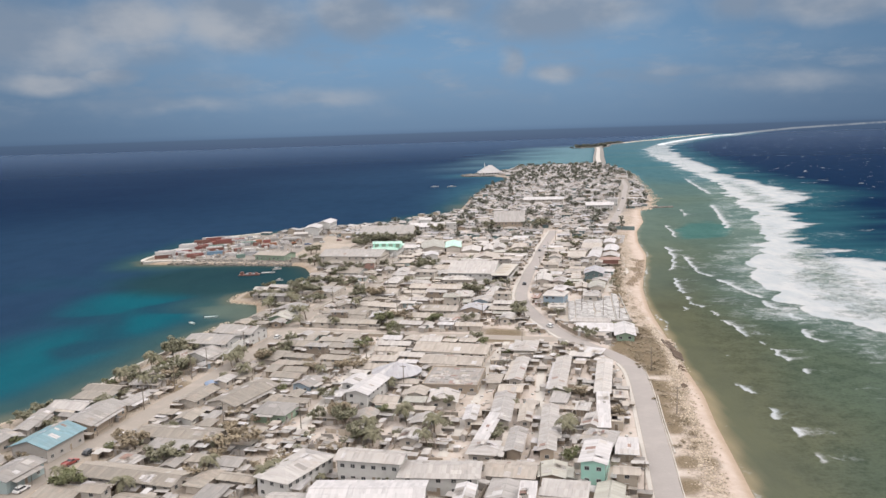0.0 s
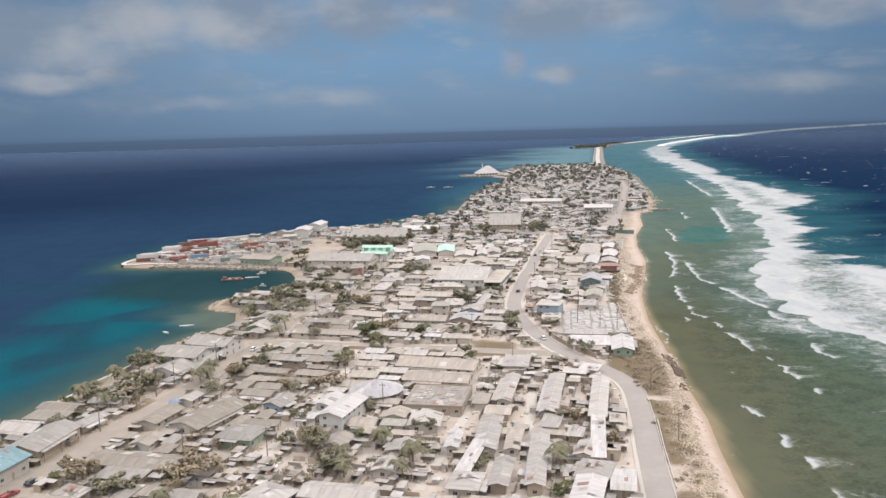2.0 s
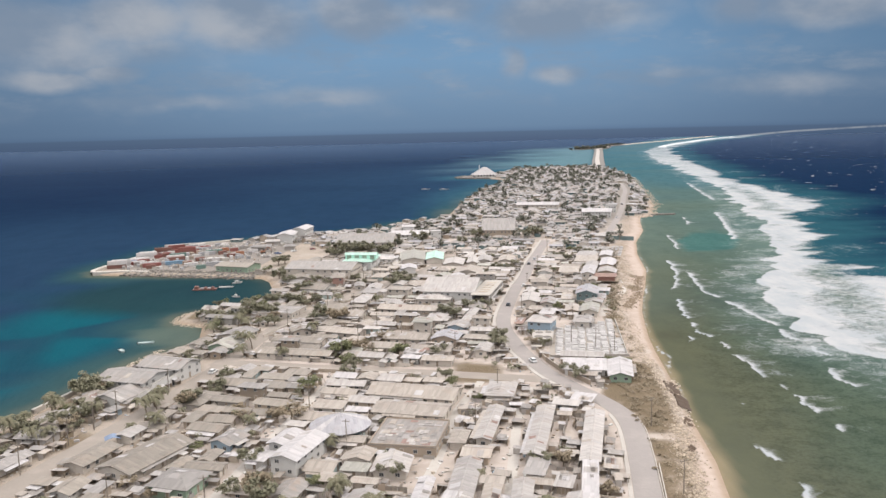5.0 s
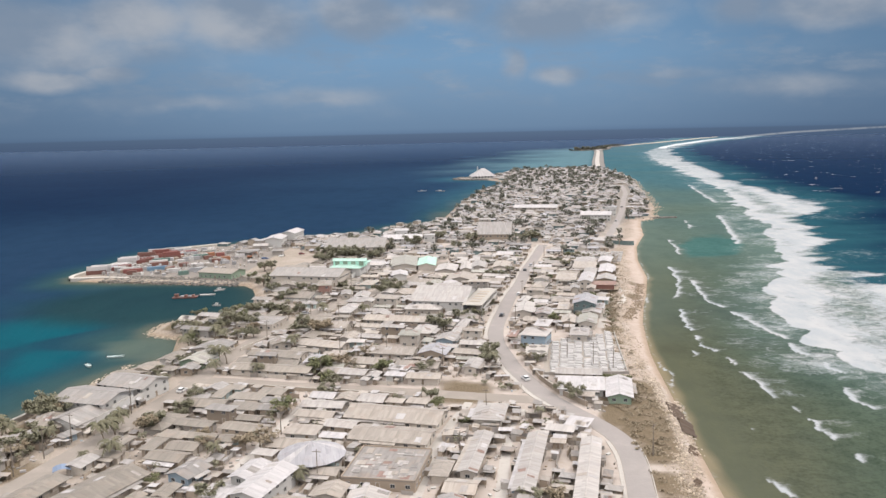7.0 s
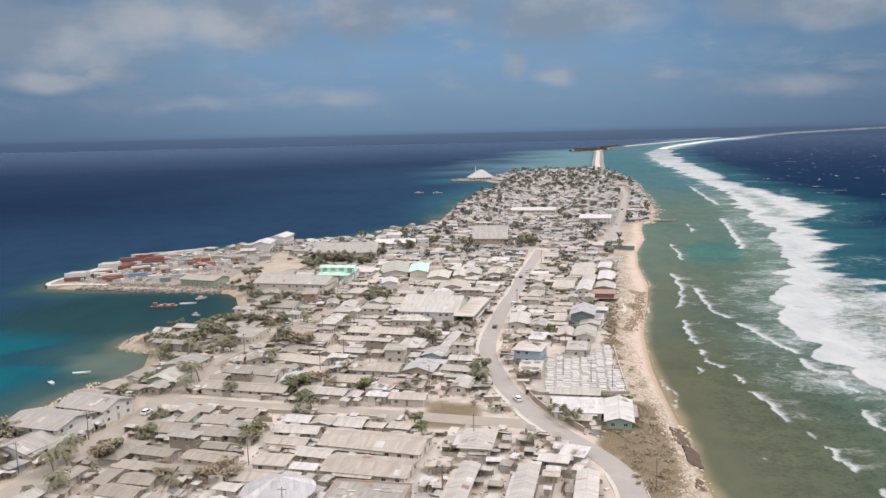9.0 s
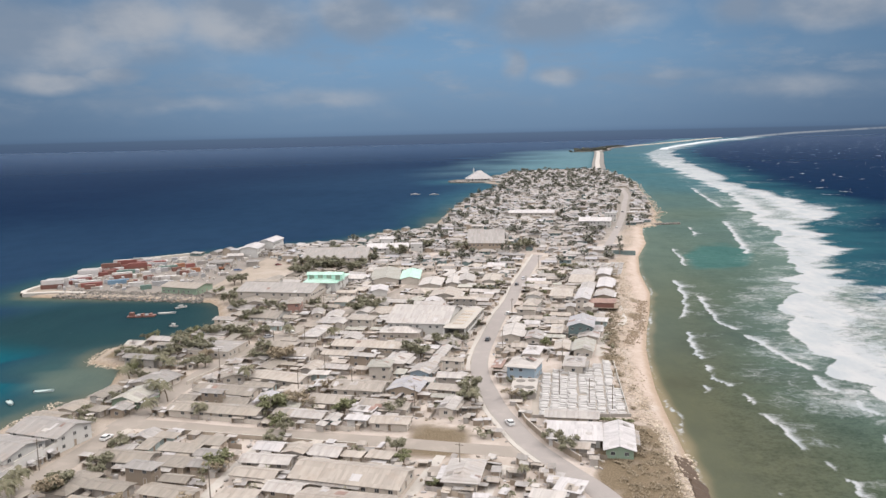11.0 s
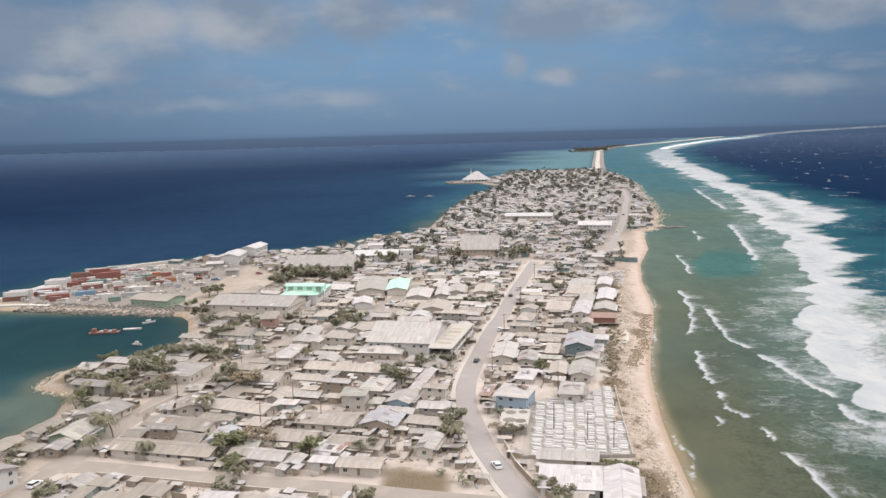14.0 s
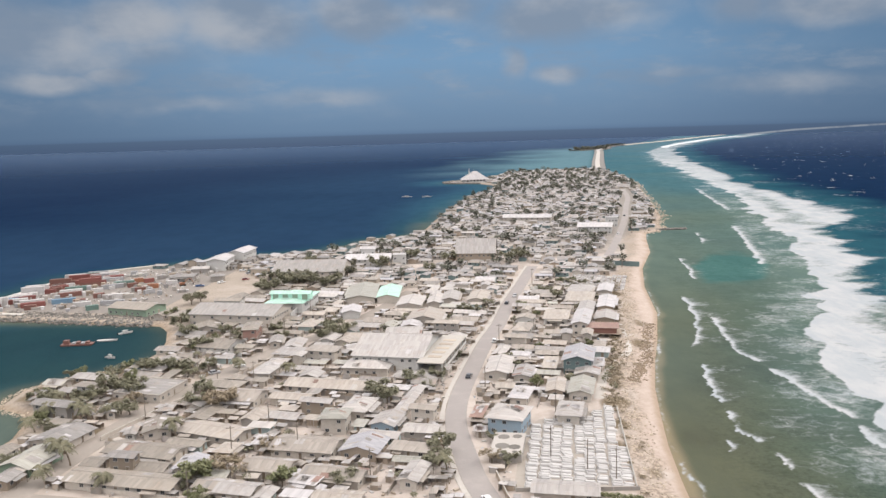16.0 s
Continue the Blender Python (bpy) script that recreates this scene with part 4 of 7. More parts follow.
house(-49.0, 277.9, 8.3, 9.5, -25.4, 3.5, "g", "ash", "blue")
house(-26.7, 265.9, 19.4, 9.1, 71.1, 5.0, "g", "white", "white")
house(-31.8, 272.8, 6.1, 11.8, -19.1, 5.0, "g", "white", "white")
house(-37.6, 264.6, 7.0, 6.8, -15.0, 3.4, "s", "white", "white")
house(-9.8, 264.0, 7.2, 8.3, -12.3, 3.5, "g", "tan", "cream")
house(-10.8, 225.4, 6.6, 8.8, -11.6, 3.2, "g", "grey", "cream")
house(-19.8, 202.0, 18.5, 8.8, -14.3, 6.5, "g", "pale", "white", name="hall", category="hall")
house(-39.3, 199.6, 20.3, 11.1, 60.5, 5.5, "h", "grey", "white")
house(-19.2, 179.9, 27.5, 16.7, -3.9, 6.0, "g", "white", "white", name="hall", category="hall")
house(-34.1, 180.5, 18.1, 7.8, -8.3, 5.0, "g", "pale", "cream")
house(-2.2, 195.5, 20.9, 11.2, -6.9, 5.0, "h", "pale", "white")
house(-37.7, 193.0, 4.4, 6.6, -15.5, 4.0, "s", "white", "cream")
ruin = house(2.9, 279.4, 19.6, 21.2, -11.0, 3.2, "f", "dark", "wood", label="large low flat-roofed shed with a patched, rusting and collapsing roof")
RUST = random.Random(19)
for k in range(46):
    px, py, pw, pd = RUST.uniform(-8.6, 7.0), RUST.uniform(-9.6, 8.0), RUST.uniform(0.8, 3.2), RUST.uniform(0.5, 3.8)
    part("roof_sheet", Build().box(px, py, 2.84, min(px + pw, 8.7), min(py + pd, 9.4), 2.885 + 0.003 * k), ROOF[RUST.choice(("grey", "brown", "dark", "ash", "tan", "pale", "khaki"))], ruin, "odd patched roof sheet")
house(3.0, 300.9, 23.9, 12.7, -15.1, 3.2, "g", "tan", "cream")
house(3.3, 317.9, 30.7, 13.8, -17.3, 3.2, "g", "tan", "cream", name="hall", category="hall")
house(32.1, 317.3, 9.9, 15.4, -11.0, 3.5, "h", "pale", "cream")
house(26.4, 286.3, 5.5, 28.4, -12.3, 3.5, "g", "pale", "cream")
house(40.4, 278.8, 5.8, 38.6, -12.4, 3.8, "g", "pale", "grey")
house(54.7, 274.1, 5.8, 39.0, -12.7, 3.8, "g", "pale", "cream")
house(56.5, 255.5, 4.8, 6.9, -12.9, 2.8, "s", "tan", "cream")
house(21.8, 265.4, 8.5, 8.5, -13.5, 3.0, "g", "tan", "wood")
house(-1.0, 258.2, 10.1, 11.3, -6.1, 3.2, "g", "pale", "cream")
house(7.4, 241.8, 4.3, 13.6, -8.6, 3.5, "g", "white", "cream")
house(17.4, 246.2, 7.0, 26.5, -9.0, 3.5, "g", "grey", "cream")
house(12.0, 228.8, 4.3, 19.8, -17.3, 3.4, "s", "white", "cream")
house(9.8, 213.7, 8.5, 10.9, -13.9, 3.6, "h", "grey", "cream")
house(19.1, 219.3, 5.4, 17.7, -11.1, 3.2, "g", "grey", "wood")
house(29.3, 226.5, 5.3, 36.7, -9.5, 4.2, "g", "pale", "wood")
house(42.6, 217.6, 9.0, 12.1, -21.6, 4.0, "h", "grey", "cream")
house(37.8, 199.8, 7.6, 14.8, -17.2, 6.4, "g", "white", "aquagreen", name="hall", category="hall")
house(48.6, 212.0, 6.4, 11.2, -12.1, 3.0, "s", "white", "tan")
house(50.3, 232.5, 4.1, 5.8, -15.9, 3.0, "f", "tan", "tan")
house(43.3, 232.4, 6.4, 10.8, -20.1, 3.3, "g", "grey", "cream")
house(47.7, 239.6, 2.8, 28.4, -10.6, 3.4, "s", "white", "cream")
house(42.4, 245.3, 4.9, 6.9, -17.6, 2.8, "s", "pale", "wood")
house(16.1, 199.4, 13.6, 10.5, -14.2, 3.2, "g", "tan", "cream")
house(26.5, 198.3, 7.3, 9.8, -11.3, 3.2, "g", "olive", "wood")
house(3.4, 181.3, 5.2, 10.4, -9.8, 5.0, "g", "white", "white")
house(13.3, 186.4, 8.7, 10.9, -12.9, 3.4, "g", "grey", "cream")
house(18.3, 181.1, 3.5, 9.9, -10.5, 5.0, "s", "white", "white")
house(23.8, 238.9, 4.6, 11.3, -9.1, 3.0, "g", "tan", "cream")
house(57.9, 307.9, 7.3, 7.2, -25.6, 2.8, "s", "white", "cream")
house(64.6, 343.6, 16.0, 13.2, -9.4, 3.0, "s", "white", "white")
house(76.4, 338.5, 9.0, 21.0, -11.0, 3.2, "g", "white", "green")
house(-77.9, 374.6, 9.5, 5.7, 82.7, 3.4, "g", "ash", "wood")
house(-77.6, 385.9, 15.0, 11.1, 76.0, 3.4, "g", "olive", "green")
house(-77.1, 403.4, 15.1, 13.4, 71.4, 3.2, "g", "ash", "cream")
house(-102.8, 456.2, 8.5, 7.3, -13.9, 3.4, "g", "olive", "cream")
house(-102.2, 441.8, 6.8, 9.0, 17.5, 3.0, "g", "ash", "cream")
house(-66.3, 448.0, 17.9, 18.6, 76.0, 3.0, "f", "ash", "cream")
house(-50.3, 409.3, 9.3, 12.5, 14.2, 3.2, "g", "khaki", "cream")
house(-57.3, 405.8, 4.1, 7.7, 10.6, 3.0, "g", "dark", "white")
house(-47.5, 390.6, 23.2, 10.3, -17.7, 3.0, "g", "khaki", "cream")
house(-31.6, 379.7, 7.3, 10.1, -5.0, 3.4, "g", "bluegrey", "cream")
house(-46.0, 371.0, 32.1, 9.5, -14.3, 3.0, "g", "khaki", "cream", name="hall", category="hall")
house(-31.6, 404.0, 21.4, 10.1, -23.5, 3.2, "g", "tan", "cream")
house(-20.6, 366.1, 11.9, 7.0, -16.1, 3.0, "g", "tan", "cream")
house(-53.4, 425.7, 4.9, 6.5, 2.5, 3.0, "h", "dark", "wood")
house(-71.4, 425.8, 3.3, 7.7, 17.6, 3.0, "g", "ash", "cream")
house(-30.5, 434.8, 14.0, 13.3, -11.7, 3.8, "g", "tan", "cream")
house(-27.9, 467.9, 7.9, 20.7, -12.6, 4.0, "h", "grey", "cream")
house(-1.9, 445.8, 33.4, 10.9, -15.6, 3.2, "g", "tan", "cream", name="hall", category="hall")
house(19.2, 482.7, 28.4, 33.5, -12.8, 6.0, "G", "grey", "white", name="hall", category="hall")
house(9.0, 467.2, 18.2, 13.3, -9.9, 4.0, "h", "pale", "cream")
house(20.9, 504.0, 15.4, 18.0, -4.0, 6.0, "G", "grey", "cream", name="hall", category="hall")
house(9.8, 421.8, 9.2, 14.7, -14.4, 4.0, "h", "pale", "cream")
house(4.1, 407.8, 9.0, 9.8, -6.6, 5.6, "h", "olive", "cream")
house(19.6, 408.1, 8.6, 11.8, -15.7, 3.6, "g", "grey", "blue")
house(25.5, 426.6, 4.6, 28.3, -13.3, 3.4, "g", "grey", "cream")
house(-1.9, 390.7, 19.2, 12.1, -13.6, 3.4, "g", "tan", "cream")
house(14.4, 389.0, 12.0, 12.4, -13.4, 3.4, "g", "bluegrey", "wood")
house(-9.6, 377.1, 13.6, 9.5, -14.3, 3.2, "g", "tan", "cream")
house(1.7, 367.5, 8.1, 6.3, -20.3, 3.0, "s", "white", "cream")
house(8.5, 371.0, 17.2, 8.6, -17.3, 3.2, "g", "tan", "cream")
house(-14.8, 363.2, 10.8, 7.7, -15.3, 3.2, "g", "grey", "cream")
house(29.0, 369.8, 6.1, 12.5, -15.8, 3.4, "g", "pale", "cream")
house(11.0, 356.5, 12.5, 7.6, -10.2, 3.2, "g", "tan", "cream")
house(-15.8, 394.8, 3.8, 6.5, -9.7, 3.0, "s", "white", "cream")
house(56.5, 404.9, 11.6, 13.6, -20.3, 5.5, "h", "pale", "blue")
house(47.7, 413.9, 3.1, 9.8, -15.3, 2.8, "s", "brown", "wood")
house(47.4, 399.5, 3.7, 4.5, -7.3, 2.8, "s", "grey", "cream")
house(75.8, 412.7, 8.2, 13.9, -13.3, 3.8, "h", "pale", "cream")
house(83.1, 434.6, 8.7, 17.6, -13.6, 3.8, "g", "olive", "cream")
house(75.0, 437.8, 6.6, 14.8, -10.8, 3.2, "g", "tan", "wood")
house(62.5, 429.8, 7.0, 13.1, -16.9, 3.8, "h", "white", "cream")
house(65.6, 453.4, 7.1, 13.8, -13.1, 3.6, "g", "grey", "cream")
house(57.3, 461.5, 9.4, 21.6, -10.3, 3.8, "g", "pale", "cream")
house(76.5, 463.4, 5.6, 13.3, -12.5, 3.2, "s", "tan", "wood")
house(87.4, 465.3, 11.6, 19.1, -13.6, 5.5, "g", "bluegrey", "dteal")
house(88.4, 452.9, 9.1, 9.8, -14.5, 3.2, "g", "grey", "cream")
house(94.4, 463.4, 3.0, 9.7, -12.3, 3.0, "s", "white", "cream")
house(-60.2, 557.0, 43.7, 26.1, -13.0, 6.0, "g", "ash", "cream", name="hall", category="hall")
house(-39.4, 578.0, 20.2, 29.9, -7.3, 7.0, "h", "mint", "white", detail=1, name="hall", category="hall")
house(-47.6, 523.1, 7.5, 15.7, 3.4, 5.8, "h", "khaki", "red")
house(-34.3, 509.6, 5.5, 12.4, 4.3, 3.4, "g", "ash", "cream")
house(-71.8, 539.7, 10.9, 15.7, 8.6, 3.2, "g", "khaki", "cream")
house(-57.1, 505.9, 16.2, 15.7, -18.4, 3.2, "g", "khaki", "white")
house(-23.9, 489.8, 14.2, 10.3, -15.6, 3.0, "s", "grey", "cream")
house(-24.9, 502.4, 8.0, 14.4, -2.7, 3.2, "g", "grey", "cream")
house(-124.7, 671.5, 15.4, 11.5, 4.5, 4.0, "h", "ash", "grey", detail=1)
house(-121.5, 699.4, 11.8, 9.0, 6.5, 4.0, "G", "grey", "grey", detail=1)
house(-102.7, 669.8, 8.9, 9.0, 3.7, 4.0, "h", "ash", "grey", detail=1)
house(-44.1, 674.2, 44.0, 33.0, -4.0, 6.0, "G", "ash", "cream", detail=1, name="hall", category="hall")
house(-12.5, 715.6, 30.9, 22.0, -0.7, 5.0, "G", "white", "white", detail=1, name="hall", category="hall")
house(-14.4, 730.8, 11.1, 9.0, 2.7, 9.0, "g", "white", "white", detail=1, name="hall", category="hall")
house(8.3, 710.6, 8.7, 9.0, 0.4, 7.0, "f", "white", "white", detail=1, name="hall", category="hall")
house(-6.5, 606.4, 16.6, 38.9, 1.2, 4.0, "g", "olive", "cream", detail=1)
house(8.1, 603.3, 12.2, 30.7, -1.2, 4.0, "g", "mint", "cream", detail=1)
house(-7.8, 561.7, 9.7, 15.2, 2.4, 4.0, "g", "white", "white", detail=1)
house(20.9, 577.9, 13.3, 23.1, -5.9, 4.0, "g", "pale", "cream", detail=1)
house(33.0, 582.7, 7.3, 23.8, -3.6, 4.0, "g", "pale", "cream", detail=1)
house(41.1, 588.0, 9.0, 21.5, -5.2, 4.0, "g", "pale", "cream", detail=1)
house(60.3, 720.9, 27.5, 26.0, -7.0, 7.0, "G", "grey", "wood", detail=1, rise=8, name="gymnasium", label="large hall with a dusty grey gabled roof and open sides", category="hall")
house(55.4, 585.3, 10.4, 21.4, -9.5, 4.0, "g", "tan", "cream", detail=1)
house(29.1, 546.1, 16.6, 19.8, -7.9, 3.6, "g", "tan", "cream")
house(22.2, 531.5, 8.3, 10.8, -5.3, 3.2, "g", "white", "cream")
house(98.5, 523.1, 8.0, 27.0, -14.4, 5.8, "g", "white", "cream")
house(111.2, 534.8, 9.9, 17.2, -14.5, 4.0, "g", "pale", "wood")
house(117.5, 563.9, 8.8, 27.7, -14.2, 4.0, "g", "white", "wood", detail=1)
house(105.9, 554.5, 7.9, 22.6, -13.9, 3.8, "g", "pale", "cream")
house(106.6, 576.6, 14.5, 19.5, -14.7, 3.6, "s", "tan", "cream", detail=1)
house(89.2, 537.4, 11.8, 17.0, -13.1, 4.0, "s", "tan", "white")
house(124.0, 599.5, 8.4, 20.2, -16.0, 3.6, "g", "white", "cream", detail=1)
house(110.9, 600.6, 12.7, 18.7, -16.8, 3.6, "h", "grey", "cream", detail=1)
house(138.6, 687.7, 11.3, 9.0, -25.8, 4.0, "s", "pale", "grey", detail=1)
house(119.9, 671.6, 12.5, 9.4, -16.5, 4.0, "h", "pale", "cream", detail=1)
house(117.1, 929.4, 45.5, 20.0, -12.2, 6.0, "G", "white", "cream", detail=1, name="hall", category="hall")
house(58.5, 831.9, 11.5, 9.0, -9.0, 5.0, "g", "pale", "cream", detail=1)
house(186.2, 885.4, 10.8, 9.0, -13.0, 8.0, "f", "white", "white", detail=1, name="hall", category="hall")
house(164.8, 847.4, 29.0, 21.7, -13.1, 6.0, "g", "white", "white", detail=1, name="hall", category="hall")
house(-120.5, 582.3, 25.9, 16.6, -21.7, 4.5, "g", "khaki", "green", detail=1, name="hall", category="hall")

# ---- the crowded rows of small houses between ----
KEEP_CLEAR = [(67, 325, 9), (-84, 282, 5), (-94, 307, 6), (24, 346, 19), (82, 318, 16), (70, 392, 33), (88, 352, 12), (120, 628, 26), (-150, 640, 80), (-185, 620, 60), (60, 220, 6), (-128, 300, 6), (-105, 600, 30), (112, 712, 9), (88, 702, 9), (60, 690, 6),
              (-30, 470, 12), (-38, 610, 14), (75, 1525, 40), (-28, 220, 24), (-10, 205, 24), (47, 313, 10), (84, 527, 9), (88, 545, 6), (-124, 296, 12), (-117, 315, 10), (-114, 335, 8), (-112, 352, 9), (-100, 300, 8), (-130, 280, 8), (20, 700, 12), (40, 712, 12), (-75, 640, 14), (-90, 620, 14)]
LINES = [(p, h + (2.4 if p is ROAD_WEST else 3.2)) for p, h in ROADS] + [(p, 2.2) for p in LANES]


MAP_X, MAP_Y = np.arange(-240, 382, 2.0), np.arange(150, 1902, 2.0)
GX, GY = np.meshgrid(MAP_X, MAP_Y)
INLAND = land_depth(GX, GY)
STREETS = np.minimum.reduce([chain_distance(GX, GY, np.array(line, float)) - half for line, half in LINES])


def on_map(table, x, y):
    return float(table[min(max(int(round((y - 150) / 2)), 0), len(MAP_Y) - 1), min(max(int(round((x + 240) / 2)), 0), len(MAP_X) - 1)])


def clear_of_roads(x, y, r):
    return on_map(STREETS, x, y) > r


def clear_of_houses(x, y, w, d, turn):
    r = math.hypot(w, d) / 2
    seen = {h for i in range(int((x - r) // 20), int((x + r) // 20) + 1) for j in range(int((y - r) // 20), int((y + r) // 20) + 1) for h in TAKEN.get((i, j), ())}
    for ox, oy, ow, od, ot in seen:
        hit = True
        for ang in (turn, turn + math.pi / 2, ot, ot + math.pi / 2):
            gap = abs((ox - x) * math.cos(ang) + (oy - y) * math.sin(ang))
            reach = 0
            for ww, dd, tt in ((w, d, turn), (ow, od, ot)):
                reach += abs(ww / 2 * math.cos(tt - ang)) + abs(dd / 2 * math.sin(tt - ang))
            if gap > reach:
                hit = False
                break
        if hit:
            return False
    return True


def far_house(x, y, w, d, turn, h, shape, roof, wall):
    """One of the many houses farther off, laid into the joined mesh of the crowd."""
    if d > w and shape in "gh":
        w, d, turn = d, w, turn + math.pi / 2
    take(x, y, w, d, turn)
    m = Matrix.Translation((x, y, 0)) @ Matrix.Rotation(turn, 4, "Z")
    w, d = max(2.5, w - 0.9), max(2.2, d - 0.9)
    rise = d / 2 * 0.28 if shape in "gh" else d * 0.1
    a, c = w / 2, d / 2
    h *= 0.88
    k = WALL_KEYS.index(wall) + len(ROOF_KEYS)
    top = h + rise - 0.1 if shape == "g" else h - 0.06
    CROWD.add([m @ Vector(v) for v in ((-a, -c, -0.3), (a, -c, -0.3), (a, c, -0.3), (-a, c, -0.3), (-a, -c, h - 0.06), (a, -c, h - 0.06), (a, c, h - 0.06), (-a, c, h - 0.06), (-a, 0, top), (a, 0, top))],
              [(0, 1, 5, 4), (2, 3, 7, 6), (1, 2, 6, 9, 5), (3, 0, 4, 8, 7), (5, 9, 8, 4), (6, 7, 8, 9)], k)
    for q in roof_faces(shape, w, d, h, rise, 0.45):
        CROWD.slab([m @ Vector(v) for v in q], 0.1, ROOF_KEYS.index(roof))
    dark = len(ROOF_KEYS) + len(WALL_KEYS)
    if y < 900:
        for run, off, ang in ((w, -c, 0), (d, -a, 90)):
            n = max(1, int(run / 3))
            for j in range(n):
                s = (j + 0.5) / n * run - run / 2
                CROWD.box(s - 0.5, off - 0.06, 1.0, s + 0.5, off + 0.02, 1.95, dark, m @ pose(0, 0, 0, 0, 0, ang))


ROOF_KEYS, WALL_KEYS = list(ROOF), list(WALL)
CROWD = Build()


def fill_town():
    rng = random.Random(4)
    tilt = radians(-15)
    ca, sa = math.cos(tilt), math.sin(tilt)
    made = 0
    v = 120.0
    while v < 1900:
        step = 8.4 if v < 640 else 8.0
        u = -420.0
        while u < 220:
            u += (8.8 if v < 640 else 8.8) * rng.uniform(0.8, 1.2)
            jx, jy = u + rng.uniform(-1, 1), v + rng.uniform(-1.5, 1.5)
            x, y = jx * ca - jy * sa, jx * sa + jy * ca
            if y < 176 or y > 1800:
                continue
            depth = on_map(INLAND, x, y)
            east = x > np.interp(y, [-400, 350, 866, 1790], [-30, 0, 110, 240])
            if depth < (np.interp(y, [0, 300, 430, 560, 760, 900], [24, 26, 20, 20, 17, 5]) if east else 9):
                continue
            if any(math.hypot(x - kx, y - ky) < r for kx, ky, r in KEEP_CLEAR):
                continue
            far = y > 640
            w, d = rng.uniform(8, 17), rng.uniform(6.5, 9.0)
            if far:
                w, d = rng.uniform(6.5, 12), rng.uniform(5, 7.2)
            if rng.random() < 0.35:
                w, d = d, w
            turn = tilt + radians(rng.uniform(-4, 4))
            for shrink in (1, 0.78, 0.58):
                if clear_of_roads(x, y, min(w, d) * shrink / 2) and clear_of_houses(x, y, w * shrink + 0.4, d * shrink + 0.4, turn):
                    # distant houses get greyer roofs and walls, aerial haze put into the choice
                    roof = rng.choice(("pale", "tan", "tan", "tan", "grey", "white", "dark", "pale", "olive", "tan", "pale", "tan") if not far else ("ash", "slate", "slate", "dark", "khaki", "dark", "slate", "bluegrey", "dark", "slate", "grey"))
                    # darker sheets on the lagoon side, partly the left-hand vignette put into colour
                    if not far and x < np.interp(y, [200, 400, 640], [-40, -30, -25]):
                        roof = {"tan": "khaki", "pale": "khaki", "grey": "ash", "white": "grey", "olive": "khaki"}.get(roof, roof)
                    wall = rng.choice(("cream", "wood", "grey", "white", "tan", "wood", "cream", "cream", "tan", "aqua") if not far else ("wood", "grey", "grey", "tan", "cream", "dteal", "grey"))
                    shape = rng.choice("ggghsg" if shrink > 0.7 else "sgs")
                    high = rng.uniform(2.5, 3.2) if rng.random() < 0.93 else 5.0
                    if made < 210:
                        house(x, y, w * shrink, d * shrink, math.degrees(turn), high, shape, roof, wall, 1)
                    else:
                        far_house(x, y, w * shrink, d * shrink, turn, high, shape, roof, wall)
                    made += 1
                    break
        v += step
    solid("crowded_houses", CROWD, [ROOF[k] for k in ROOF_KEYS] + [WALL[k] for k in WALL_KEYS] + [GLASS], "hundreds of low grey and tan tin-roofed houses packed close", "houses", kind="stuff")


fill_town()

# ---- trees ----


def palm_meshes(seed):
    rng = random.Random(seed)
    lean = (rng.uniform(-1.2, 1.2), rng.uniform(-1.2, 1.2))
    tall = rng.uniform(3.8, 5.4)
    pts = [(lean[0] * s * s, lean[1] * s * s, tall * s) for s in (0, 0.25, 0.5, 0.75, 1)]
    trunk = Build().tube([(p[0], p[1], p[2] - 0.3) for p in pts], (0.24, 0.18, 0.15, 0.13, 0.12), 7).mesh("trunk", BARK)
    b = Build()
    top = Vector((lean[0], lean[1], tall - 0.3))
    for i in range(17):
        a = 2.4 * i + rng.uniform(-0.2, 0.2)
        up, long = rng.uniform(-0.2, 0.95), rng.uniform(2.9, 3.9)
        out = Vector((math.cos(a), math.sin(a), 0))
        side = Vector((-out.y, out.x, 0))
        last = None
        for k in range(8):
            s = k / 7
            p = top + out * (long * s * (1 - 0.25 * s)) + Vector((0, 0, long * (up * s - (0.55 + up * 0.55) * s * s)))
            if last is not None:
                mid = (p + last) / 2
                for sgn in (-1, 1):
                    wid = (0.75 * math.sin(math.pi * min(0.97, 0.12 + 0.85 * s)) + 0.12) * rng.uniform(0.8, 1.15)
                    tip = mid + side * sgn * wid + (p - last) * 0.6 - Vector((0, 0, wid * rng.uniform(0.25, 0.6)))
                    b.add([last, p, tip], [(0, 1, 2)])
                    tip2 = last + side * sgn * wid * 0.95 + (p - last) * 0.55 - Vector((0, 0, wid * rng.uniform(0.3, 0.7)))
                    b.add([last - side * 0.03, mid, tip2], [(0, 1, 2)])
            last = p
    return trunk, b.mesh("crown", PALM)


